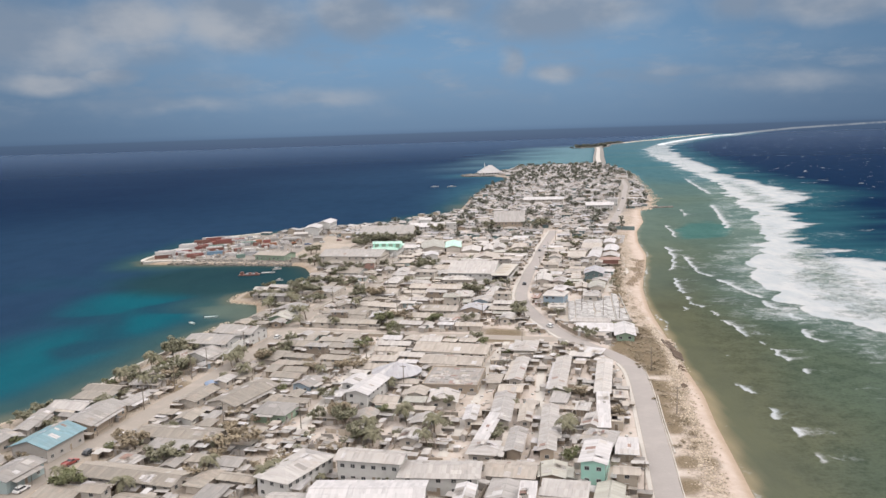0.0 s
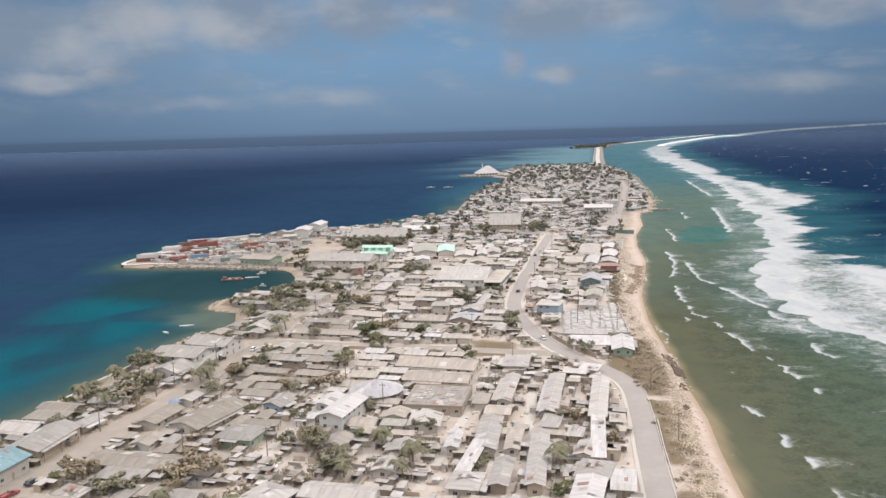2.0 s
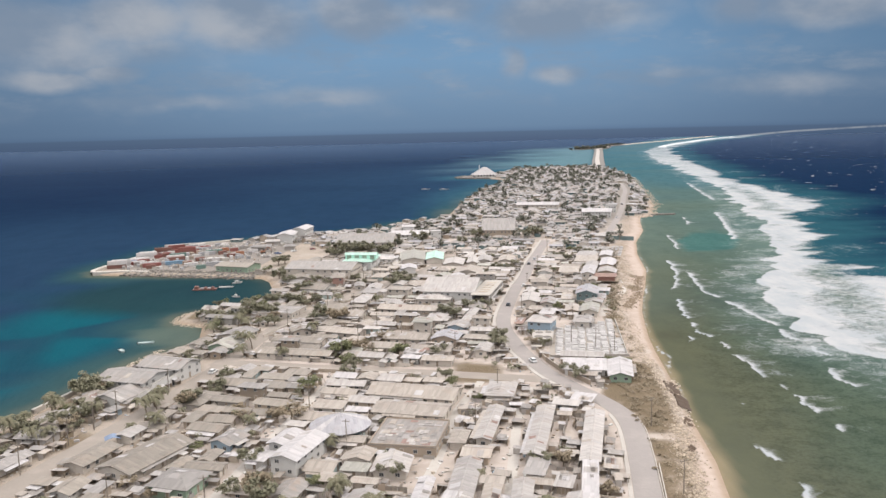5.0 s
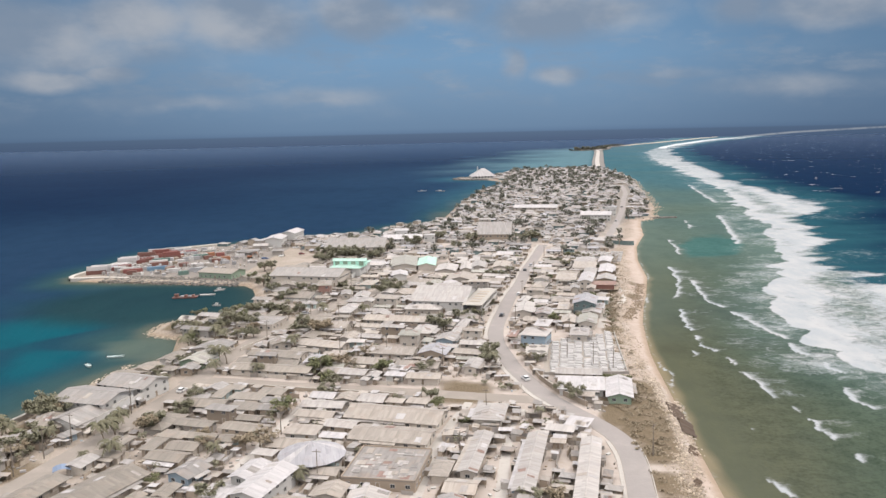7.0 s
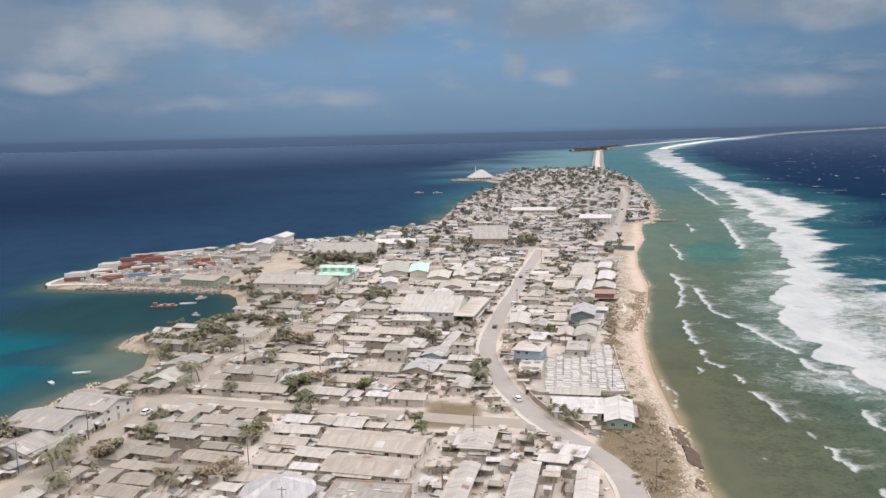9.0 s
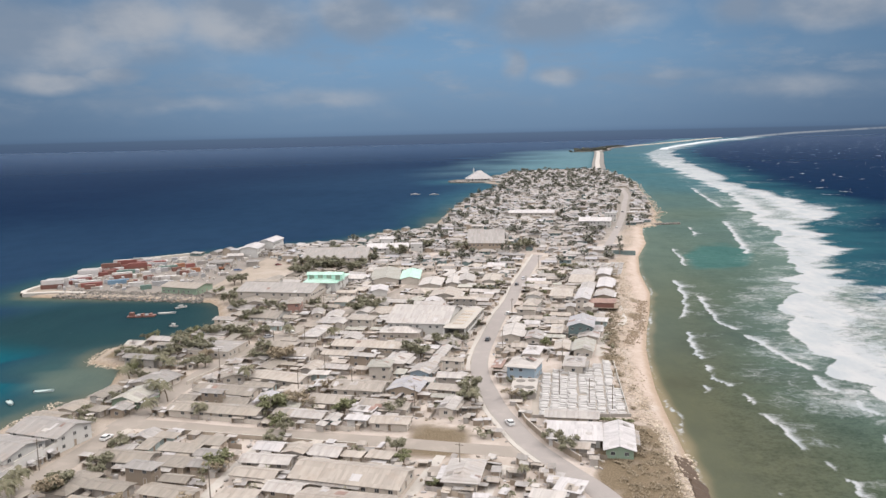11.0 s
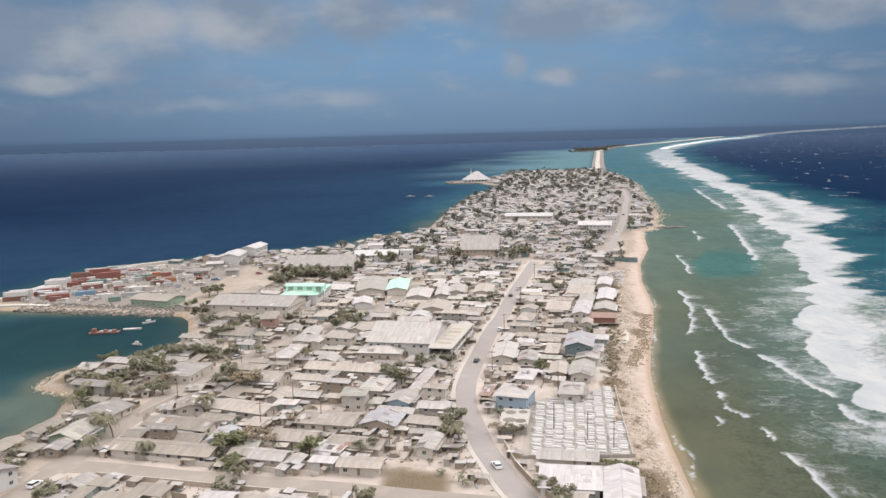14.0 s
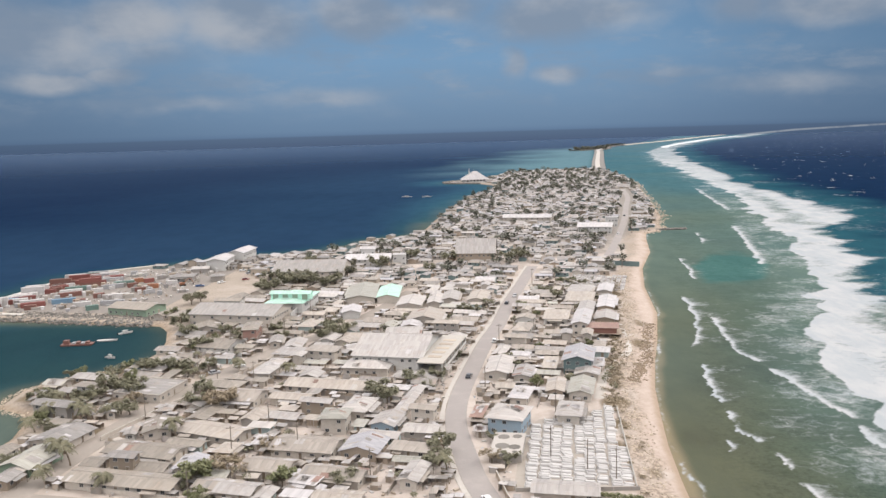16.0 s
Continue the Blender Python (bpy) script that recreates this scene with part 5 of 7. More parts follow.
def broad_meshes(seed, mat, bare=False):
    """A spreading tree: trunk, limbs, and a crown of many small leaves in loose clumps."""
    rng = random.Random(seed)
    b = Build()
    b.tube([(0, 0, -0.3), (0.1, 0.05, 1.0), (0.05, -0.1, 1.9)], (0.3, 0.22, 0.18), 7)
    ends = []
    for i in range(7):
        a = i * 0.9 + rng.uniform(-0.3, 0.3)
        r, z = rng.uniform(1.2, 3.0), rng.uniform(2.6, 4.6)
        e = Vector((r * math.cos(a), r * math.sin(a), z))
        b.tube([(0.05, -0.1, 1.7), tuple(e * 0.5 + Vector((0, 0, 1.0))), tuple(e)], (0.13, 0.09, 0.04), 5)
        ends.append(e)
        for _ in range(2):
            ends.append(e + Vector((rng.uniform(-1.1, 1.1), rng.uniform(-1.1, 1.1), rng.uniform(-0.7, 0.8))))
    trunk = b.mesh("trunk", BARK)
    c = Build()
    for e in ends:
        size = rng.uniform(0.7, 1.15) * (0.75 if bare else 1)
        for _ in range(22 if bare else 46):
            d = Vector((rng.gauss(0, 1), rng.gauss(0, 1), rng.gauss(0, 0.75)))
            d = d.normalized() * size * rng.uniform(0.45, 1.05)
            p = e + d
            s = rng.uniform(0.16, 0.34)
            q = Euler((rng.uniform(-0.9, 0.9), rng.uniform(-0.9, 0.9), rng.uniform(0, 6.28))).to_matrix()
            c.add([p + q @ Vector(v) for v in ((-s, -s * 0.6, 0), (s, -s * 0.6, 0.05), (s * 0.7, s * 0.7, 0), (-s * 0.7, s * 0.7, -0.05))], [(0, 1, 2, 3)])
    return trunk, c.mesh("crown", mat)


def tree_model(name, label, meshes):
    ob = thing(name, label, "palm" if name == "palm_tree" else "tree", pose(0, 0, -60), "trees among the houses")
    part("trunk", meshes[0], (), ob)
    part("crown", meshes[1], (), ob)
    return ob


PALMS = [tree_model("palm_tree", "slender coconut palm with dusty drooping fronds", palm_meshes(k)) for k in range(3)]
BROAD = {
    "LEAF": [tree_model("broadleaf_tree", "dusty olive-green spreading tree between houses", broad_meshes(k, LEAF)) for k in (11, 12, 13)],
    "DRY": [tree_model("broadleaf_tree", "dry brownish tree with a thin crown", broad_meshes(k, DRY, k > 21)) for k in (21, 22)],
    "FRESH": [tree_model("broadleaf_tree", "bright green bushy tree in a yard", broad_meshes(k, FRESH)) for k in (31, 32)],
}
SPRIG = random.Random(8)
FREE_MODELS = set(PALMS + [t for ts in BROAD.values() for t in ts])


def tree(x, y, size, kind):
    model = SPRIG.choice(PALMS if kind == "palm" else BROAD[kind])
    low = 0.85 if kind != "palm" else 1.0
    size *= 1.12 if kind == "palm" else 1.1
    m = pose(x, y, 0, 0, 0, SPRIG.uniform(0, 360)) @ Matrix.Diagonal((size, size, size * low * SPRIG.uniform(0.9, 1.1), 1))
    if model in FREE_MODELS:
        FREE_MODELS.discard(model)
        model.matrix_basis = m
    else:
        copy_thing(model, m).scale = (size, size, size * low)


tree(-98.9, 200.7, 1.3, "FRESH")
tree(-90.4, 225.4, 1.2, "DRY")
tree(-79.8, 215.7, 1.0, "LEAF")
tree(-77.1, 217.1, 1.0, "LEAF")
tree(-62.9, 223.2, 1.4, "DRY")
tree(-57.6, 224.8, 1.3, "DRY")
tree(-34.1, 245.7, 1.1, "DRY")
tree(-25.2, 226.4, 1.2, "LEAF")
tree(-21.7, 224.0, 1.1, "palm")
tree(-45.6, 197.9, 1.2, "palm")
tree(-43.7, 202.8, 1.1, "palm")
tree(-64.6, 206.1, 1.1, "palm")
tree(-84.5, 195.8, 1.2, "palm")
tree(32.6, 209.7, 0.7, "FRESH")
tree(-11.8, 243.7, 1.1, "palm")
tree(-18.3, 274.8, 1.0, "palm")
tree(-3.9, 231.2, 1.1, "palm")
tree(-5.9, 220.7, 1.0, "palm")
tree(-118.4, 291.2, 1.1, "palm")
tree(-115.8, 294.4, 1.0, "palm")
tree(-109.9, 327.9, 1.2, "LEAF")
tree(-106.3, 329.2, 1.1, "LEAF")
tree(-116.2, 312.5, 1.0, "palm")
tree(-112.8, 313.7, 1.0, "palm")
tree(-72.1, 311.6, 1.1, "DRY")
tree(-80.2, 308.7, 1.1, "palm")
tree(-40.2, 265.0, 0.9, "LEAF")
tree(-106.9, 282.3, 1.0, "palm")
tree(-103.5, 283.2, 1.0, "palm")
tree(35.1, 223.6, 1.1, "palm")
tree(-66.9, 206.3, 0.8, "DRY")
tree(-50.0, 298.1, 0.8, "DRY")
tree(-33.3, 326.0, 0.9, "DRY")
tree(-104.0, 442.0, 0.9, "LEAF")
tree(-98.1, 438.1, 1.0, "LEAF")
tree(-89.2, 424.3, 1.2, "palm")
tree(-90.2, 413.0, 1.1, "palm")
tree(-84.8, 427.7, 1.2, "palm")
tree(-83.6, 440.4, 1.1, "LEAF")
tree(-83.7, 452.6, 1.2, "LEAF")
tree(-77.0, 448.3, 1.2, "LEAF")
tree(-71.4, 446.6, 1.3, "LEAF")
tree(-76.1, 472.3, 1.1, "LEAF")
tree(-86.0, 466.1, 1.1, "LEAF")
tree(-69.8, 474.6, 1.1, "LEAF")
tree(-65.5, 472.8, 1.1, "LEAF")
tree(-76.5, 423.4, 1.1, "palm")
tree(-68.9, 427.5, 0.9, "LEAF")
tree(-94.0, 435.5, 1.0, "palm")
tree(-80.2, 423.6, 1.0, "palm")
tree(-102.0, 467.0, 0.8, "LEAF")
tree(-100.3, 467.4, 0.9, "FRESH")
tree(-47.0, 444.5, 1.1, "LEAF")
tree(-38.4, 427.8, 1.3, "DRY")
tree(-34.6, 430.7, 1.2, "DRY")
tree(-46.1, 431.7, 1.0, "LEAF")
tree(-43.3, 403.5, 1.2, "palm")
tree(-73.4, 391.3, 1.2, "palm")
tree(-66.9, 385.7, 1.2, "palm")
tree(-67.2, 374.8, 1.1, "palm")
tree(-52.8, 369.5, 1.1, "palm")
tree(-28.9, 371.4, 1.3, "FRESH")
tree(-26.7, 374.0, 1.2, "FRESH")
tree(-22.1, 377.9, 1.1, "DRY")
tree(-20.3, 375.3, 1.1, "DRY")
tree(-12.1, 389.9, 1.0, "DRY")
tree(-4.8, 368.5, 1.1, "FRESH")
tree(11.2, 367.5, 0.9, "LEAF")
tree(14.3, 436.4, 1.3, "LEAF")
tree(18.0, 430.3, 1.2, "LEAF")
tree(25.7, 450.8, 1.0, "LEAF")
tree(36.5, 388.5, 1.1, "LEAF")
tree(35.4, 378.9, 1.0, "LEAF")
tree(37.5, 373.3, 1.0, "palm")
tree(-76.9, 526.7, 1.2, "LEAF")
tree(-87.0, 546.7, 1.3, "LEAF")
tree(-83.6, 557.7, 1.2, "LEAF")
tree(-61.6, 531.1, 0.9, "LEAF")
tree(-62.3, 506.3, 1.1, "LEAF")
tree(-66.7, 505.0, 1.0, "LEAF")
tree(-12.2, 525.7, 1.4, "LEAF")
tree(-15.5, 513.4, 1.2, "LEAF")
tree(-8.9, 519.4, 1.2, "LEAF")
tree(-38.5, 530.6, 1.0, "LEAF")
tree(-64.9, 623.4, 1.4, "LEAF")
tree(-60.0, 630.8, 1.5, "LEAF")
tree(-53.2, 638.2, 1.6, "LEAF")
tree(-47.1, 640.7, 1.6, "LEAF")
tree(-40.3, 639.7, 1.6, "LEAF")
tree(-30.9, 631.6, 1.5, "LEAF")
tree(-25.8, 642.8, 1.4, "LEAF")
tree(-22.2, 670.0, 1.3, "LEAF")
tree(-60.1, 656.8, 1.5, "LEAF")
tree(-46.7, 658.5, 1.5, "LEAF")
tree(-70.7, 658.4, 1.3, "LEAF")
tree(-23.9, 701.2, 1.3, "LEAF")
tree(-2.7, 691.3, 1.9, "LEAF")
tree(16.3, 724.3, 1.6, "LEAF")
tree(41.4, 710.6, 1.6, "LEAF")
tree(46.5, 719.1, 1.3, "LEAF")
tree(46.7, 560.0, 1.0, "LEAF")
tree(52.1, 555.7, 1.0, "LEAF")
tree(28.6, 678.0, 1.2, "LEAF")
tree(-41.4, 474.2, 1.1, "palm")
tree(-21.4, 460.3, 1.1, "palm")
tree(90.5, 602.0, 0.9, "LEAF")
tree(96.0, 586.6, 1.0, "LEAF")
tree(80.8, 706.2, 1.5, "LEAF")
tree(90.7, 711.5, 1.5, "LEAF")
tree(88.5, 728.9, 1.3, "LEAF")
tree(-99.1, 571.6, 0.9, "FRESH")
tree(-101.4, 565.7, 0.8, "FRESH")
tree(-97.1, 597.8, 1.3, "LEAF")
tree(-94.5, 604.6, 1.2, "LEAF")
tree(-52.5, 717.1, 1.3, "LEAF")
tree(-65.7, 426.2, 0.8, "LEAF")
tree(-4.8, 526.9, 1.0, "LEAF")
tree(13.4, 519.9, 1.1, "LEAF")
tree(-54.3, 522.3, 0.9, "LEAF")
tree(53.9, 378.8, 0.7, "LEAF")
tree(49.5, 379.8, 0.8, "DRY")
tree(33.7, 455.3, 0.9, "LEAF")
tree(30.8, 444.0, 0.7, "LEAF")
tree(58.0, 341.0, 0.8, "LEAF")
tree(61.5, 334.5, 0.9, "LEAF")
tree(-111.8, 331.6, 1.3, "LEAF")
tree(-112.2, 326.8, 1.2, "LEAF")
tree(-83.1, 316.0, 1.2, "palm")
tree(-71.1, 315.3, 1.1, "LEAF")
tree(-82.4, 305.5, 1.1, "palm")
tree(-46.9, 292.3, 0.9, "palm")
tree(-34.7, 298.3, 1.2, "DRY")
tree(-33.8, 326.9, 1.1, "FRESH")
tree(-38.9, 297.4, 0.9, "DRY")
tree(-116.7, 288.8, 1.2, "palm")
tree(-114.0, 290.5, 1.1, "LEAF")
tree(-107.6, 297.5, 1.0, "LEAF")
tree(-116.0, 314.5, 1.1, "palm")
tree(-102.3, 302.6, 1.0, "LEAF")
tree(-99.0, 304.0, 1.0, "palm")
tree(-111.7, 329.5, 1.3, "LEAF")
tree(-31.6, 240.5, 1.2, "LEAF")
tree(-24.5, 229.7, 1.2, "palm")
tree(-12.7, 241.2, 1.1, "palm")
tree(-4.1, 232.9, 1.2, "palm")
tree(-0.8, 254.0, 0.9, "LEAF")
tree(38.9, 259.2, 0.8, "LEAF")
tree(44.2, 259.2, 0.8, "DRY")
tree(52.6, 241.0, 0.7, "DRY")
tree(37.2, 232.1, 1.1, "palm")
tree(-31.5, 297.6, 0.8, "DRY")
tree(-71.0, 314.5, 1.0, "LEAF")
tree(-46.1, 200.3, 1.0, "LEAF")
tree(-49.3, 205.0, 0.9, "DRY")
tree(-96.6, 231.0, 0.9, "DRY")
tree(-33.6, 249.2, 0.9, "LEAF")
tree(-66.0, 236.5, 0.8, "DRY")
tree(-61.8, 231.5, 0.9, "DRY")
tree(-64.0, 215.3, 0.8, "DRY")
tree(-83.4, 315.2, 1.2, "palm")
tree(-75.6, 292.3, 1.2, "palm")
tree(-65.7, 329.6, 0.9, "LEAF")
tree(-66.3, 341.9, 0.9, "LEAF")
tree(-24.6, 360.2, 0.8, "FRESH")
tree(-21.0, 354.5, 0.8, "LEAF")

# more trees in the gaps between the houses


def town_trees():
    made = 0
    while made < 85:
        y = SPRIG.uniform(195, 640)
        x = np.interp(y, [200, 640], [-40, 50]) + SPRIG.uniform(-105, 80)
        if on_map(INLAND, x, y) < 9 or not clear_of_roads(x, y, 0.5) or not clear_of_houses(x, y, 1.0, 1.0, 0) or (x > 52 and 355 < y < 428) or (x > 66 and y < 345) or (x < -60 and 550 < y):
            continue
        tree(x, y, SPRIG.uniform(0.45, 0.85), SPRIG.choice(("LEAF", "LEAF", "DRY", "palm", "FRESH")))
        made += 1


town_trees()


def lagoon_trees():
    """Trees and palms on the scrubby strip between the lagoon and the west street."""
    made = 0
    while made < 46:
        y = SPRIG.uniform(195, 505)
        x = np.interp(y, [195, 280, 350, 432, 505], [-117, -99, -81, -64, -35]) - 5 - SPRIG.uniform(0, 45)
        if on_map(INLAND, x, y) < 6 or not clear_of_roads(x, y, -1.0) or not clear_of_houses(x, y, 0.6, 0.6, 0):
            continue
        tree(x, y, SPRIG.uniform(0.55, 0.95), SPRIG.choice(("LEAF", "LEAF", "FRESH", "palm", "LEAF", "DRY")))
        made += 1


lagoon_trees()

# far groves: too many and too small to tell apart


def grove(name, label, spots, seed, leaf=0.75, mat=LEAF):
    rng = random.Random(seed)
    b = Build()
    for x, y, r, h in spots:
        b.tube([(x, y, -0.5), (x, y, h * 0.6)], (0.03 * h, 0.015 * h), 5, 1)
        for _ in range(int(34 + r * 8)):
            d = Vector((rng.gauss(0, 1), rng.gauss(0, 1), rng.gauss(0, 0.8))).normalized() * rng.uniform(0.4, 1.0)
            p = Vector((x, y, h * 0.66)) + Vector((d.x * r, d.y * r, d.z * h * 0.36))
            s = leaf * rng.uniform(0.6, 1.3)
            q = Euler((rng.uniform(-0.9, 0.9), rng.uniform(-0.9, 0.9), rng.uniform(0, 6.28))).to_matrix()
            b.add([p + q @ Vector(v) for v in ((-s, -s * 0.6, 0), (s, -s * 0.6, 0.05), (s * 0.7, s * 0.7, 0), (-s * 0.7, s * 0.7, -0.05))], [(0, 1, 2, 3)])
    solid(name, b, (mat, BARK), label, "trees", kind="stuff")


def far_groves():
    rng = random.Random(77)
    spots, small = [], []
    while len(spots) < 520:
        y = rng.uniform(640, 1790)
        mid = np.interp(y, [600, 860, 1190, 1500, 1800], [40, 125, 175, 235, 330])
        x = mid + rng.uniform(-140, 140)
        if on_map(INLAND, x, y) < 6 or not clear_of_roads(x, y, 1.0) or any(math.hypot(x - kx, y - ky) < r for kx, ky, r in KEEP_CLEAR):
            continue
        if math.hypot(x - 72, y - 758) < 30 or (y < 1250 and rng.random() < 0.5):
            continue
        spots.append((x, y, rng.uniform(2.2, 5.0), rng.uniform(5, 10)))
    grove("distant_trees", "dark green palms and breadfruit trees among distant roofs", spots, 5, 0.75, FAR_LEAF)
    while len(small) < 150:
        y = rng.uniform(190, 640)
        x = np.interp(y, [200, 640], [-40, 50]) + rng.uniform(-110, 90)
        deep = on_map(INLAND, x, y)
        if deep < 8 or not clear_of_roads(x, y, 0.8) or not clear_of_houses(x, y, 1.2, 1.2, 0) or (x > 55 and 355 < y < 430) or (x > 72 and y < 345):
            continue
        small.append((x, y, rng.uniform(0.9, 1.9), rng.uniform(1.6, 3.2)))
    low = []
    for _ in range(420):
        k = rng.choice((rng.uniform(215, 640), rng.uniform(425, 640), rng.uniform(425, 640)))
        inner = np.interp(k, [215, 290, 340, 365, 430, 500, 560, 640], [68, 77, 84, 89, 94, 110, 122, 139])
        low.append((inner + rng.gauss(-1.5, 3.0 if k < 350 else 1.5), k, rng.uniform(0.5, 1.9), rng.uniform(0.35, 0.9)))
    grove("scrub", "dry low scrub along the top of the beach", low, 7, 0.2, DRY)
    grove("shrubs", "dusty green shrubs in the yards between houses", small, 6, 0.3)


far_groves()

# ---- the graveyard by the beach ----


def grave_model():
    ob = thing("grave", "whitewashed concrete grave with a raised slab and headstone", "grave", pose(0, 0, -60), "graves in the seaside graveyard")
    part("base", Build().box(-1.15, -0.52, -0.2, 1.15, 0.52, 0.28), TOMB, ob)
    b = Build()
    b.add([(-1.0, -0.4, 0.28), (1.0, -0.4, 0.28), (1.0, 0.4, 0.28), (-1.0, 0.4, 0.28), (-0.95, -0.34, 0.62), (0.95, -0.34, 0.55), (0.95, 0.34, 0.55), (-0.95, 0.34, 0.62)],
          [(4, 5, 6, 7), (0, 1, 5, 4), (1, 2, 6, 5), (2, 3, 7, 6), (3, 0, 4, 7)])
    part("slab", b, TOMB, ob)
    b = Build()
    b.add([(-1.12, -0.36, 0.25), (-0.96, -0.36, 0.25), (-0.96, 0.36, 0.25), (-1.12, 0.36, 0.25), (-1.12, -0.36, 0.95), (-0.96, -0.36, 0.95), (-0.96, 0.36, 0.95), (-1.12, 0.36, 0.95), (-1.12, 0, 1.2), (-0.96, 0, 1.2)],
          [(0, 4, 8, 7, 3), (1, 2, 6, 9, 5), (0, 1, 5, 4), (2, 3, 7, 6), (4, 5, 9, 8), (7, 8, 9, 6)])
    part("headstone", b, TOMB, ob)
    return ob


def graveyard():
    rng = random.Random(12)
    model, used = grave_model(), False
    ring = np.array([(55.5, 363.5), (83.5, 362.5), (90.5, 421), (86, 421), (84, 414), (67, 411), (60.5, 399)], float)
    ca, sa = math.cos(radians(-9)), math.sin(radians(-9))
    count = 0
    for i in range(13):
        for j in range(48):
            u, v = -2 + i * 3.05 + (0.5 if i % 3 == 0 else 0), j * 1.36
            x, y = 54 + u * ca - v * sa, 364.5 + u * sa + v * ca
            if count >= 298 or not inside(np.array([x]), np.array([y]), ring)[0] or rng.random() < 0.09:
                continue
            m = pose(x + rng.uniform(-0.35, 0.35), y + rng.uniform(-0.3, 0.3), 0, 0, 0, -9 + rng.uniform(-4, 4)) @ Matrix.Diagonal((rng.uniform(1.05, 1.32), rng.uniform(0.95, 1.3), rng.uniform(0.6, 1.5), 1))
            if used:
                copy_thing(model, m)
            else:
                model.matrix_basis, used = m, True
            count += 1
    b = Build()
    for i in range(12):
        for j in range(26):
            u, v = i * 2.9, j * 1.75
            x, y = 103 + u * math.cos(radians(-17)) + v * 0.25, 613 + u * math.sin(radians(-17)) + v * 0.95
            if rng.random() < 0.12 or not clear_of_houses(x, y, 1.2, 1.2, 0):
                continue
            turn = pose(x, y, 0, 0, 0, -17 + rng.uniform(-5, 5))
            b.box(-1.1, -0.5, -0.2, 1.1, 0.5, rng.uniform(0.3, 0.8), 0, turn)
            b.box(-1.15, -0.4, 0.2, -0.98, 0.4, rng.uniform(0.8, 1.2), 0, turn)
    solid("graves", b, TOMB, "rows of whitewashed graves in the second graveyard", "graves", kind="stuff")
    solid("graveyard_ground", Build().slab([(54, 363, 0.02), (85, 361.5, 0.02), (92, 422, 0.02), (66, 412, 0.02), (59.5, 400, 0.02)], 0.2), painted("graveyard gravel", (0.36, 0.325, 0.28), amount=0.4, scale=0.5), "grey-brown gravel of the graveyard", "ground", kind="structure")


graveyard()

# ---- the pier and its cargo ----
PAINT = {k: painted(k + " container paint", c, (0.2, 0.12, 0.08), 0.3, 0.6, 0.2) for k, c in {
    "red": (0.235, 0.088, 0.075), "white": (0.56, 0.54, 0.52), "brown": (0.20, 0.10, 0.08), "blue": (0.17, 0.28, 0.38), "green": (0.14, 0.22, 0.19), "grey": (0.35, 0.35, 0.35), "orange": (0.33, 0.15, 0.085)}.items()}


def container(x, y, turn, color, long=12.2, z=0.0):
    ob = thing("shipping_container", f"{color} steel shipping container stacked on the pier yard" if z > 1 else f"{color} steel shipping container standing on the pier yard", "container",
               pose(x, y, z, 0, 0, turn), "containers on the pier")
    a, c, h = long / 2, 1.22, 2.6
    b = Build()
    k = int(long / 0.55)
    for sgn in (-1, 1):
        vs, fs = [], []
        for i in range(k + 1):
            s = -a + 0.1 + i * (long - 0.2) / k
            o = c - (0.0 if i % 2 else 0.07)
            vs += [(s, sgn * o, 0.12), (s, sgn * o, h - 0.12)]
        for i in range(k):
            q = (2 * i, 2 * i + 2, 2 * i + 3, 2 * i + 1)
            fs.append(q if sgn < 0 else q[::-1])
        b.add(vs, fs)
    b.box(-a + 0.05, -c + 0.07, 0.12, a - 0.05, c - 0.07, h - 0.05)
    part("body", b, PAINT[color], ob)
    b = Build()
    for px in (-a, a - 0.15):
        for py in (-c, c - 0.15):
            b.box(px, py, 0, px + 0.15, py + 0.15, h)
    for py in (-c, c - 0.12):
        b.box(-a, py, 0, a, py + 0.12, 0.14)
        b.box(-a, py, h - 0.14, a, py + 0.12, h)
    part("frame", b, PAINT[color], ob)
    for sgn in (-1, 1):
        part("door", Build().box(a - 0.02, -0.02 if sgn > 0 else -c + 0.16, 0.16, a + 0.03, c - 0.16 if sgn > 0 else -0.04, h - 0.16), PAINT[color], ob)
    return ob


CARGO = random.Random(6)
for k in range(21):
    y = 601 + 5.0 * k
    x = np.interp(y, [597, 655, 702], [-219, -208, -200]) + 10 + CARGO.uniform(-1, 1)
    color = ("brown", "white", "red", "blue", "white", "white", "white", "white", "white", "red", "white", "brown", "red", "brown", "brown", "red", "grey", "brown", "red", "green", "grey")[k]
    container(x, y, 18, color)
    if k in (0, 1, 7, 8, 12, 15):
        container(x + 0.5, y, 18, "white" if k != 12 else "brown", z=2.6)
container(-176.8, 630.7, 32, "brown")
container(-185, 604, 25, "red")
container(-189, 611, 25, "white")
container(-183, 597, 15, "brown", 6.1, 0)
container(-181, 648, 24, "green")
container(-177, 666, 24, "red")
container(-178, 661, 24, "brown")
container(-178, 661, 24, "red", 12.2, 2.6)
container(-173, 684, 24, "red")
container(-170, 676, 24, "grey")
container(-158, 625, 35, "brown", 6.1, 0)
container(-162.5, 610, 30, "brown", 6.1, 0)
container(-148, 592, 30, "green", 6.1, 0)
container(-152.5, 670.5, 30, "orange", 6.1, 0)
container(-145, 669, 30, "red", 6.1, 0)
container(-146, 622, 15, "white")
container(-180, 639, 24, "white")
container(-140, 640, 15, "brown", 6.1, 0)
container(-172, 612, 24, "blue")
container(-165, 640, 24, "white", 6.1, 0)
container(-132, 632, 50, "grey", 6.1, 0)
container(-128, 660, 10, "white", 6.1, 0)
container(-196, 640, 20, "red")
container(-195, 646, 20, "brown")
container(-194, 652, 20, "red")
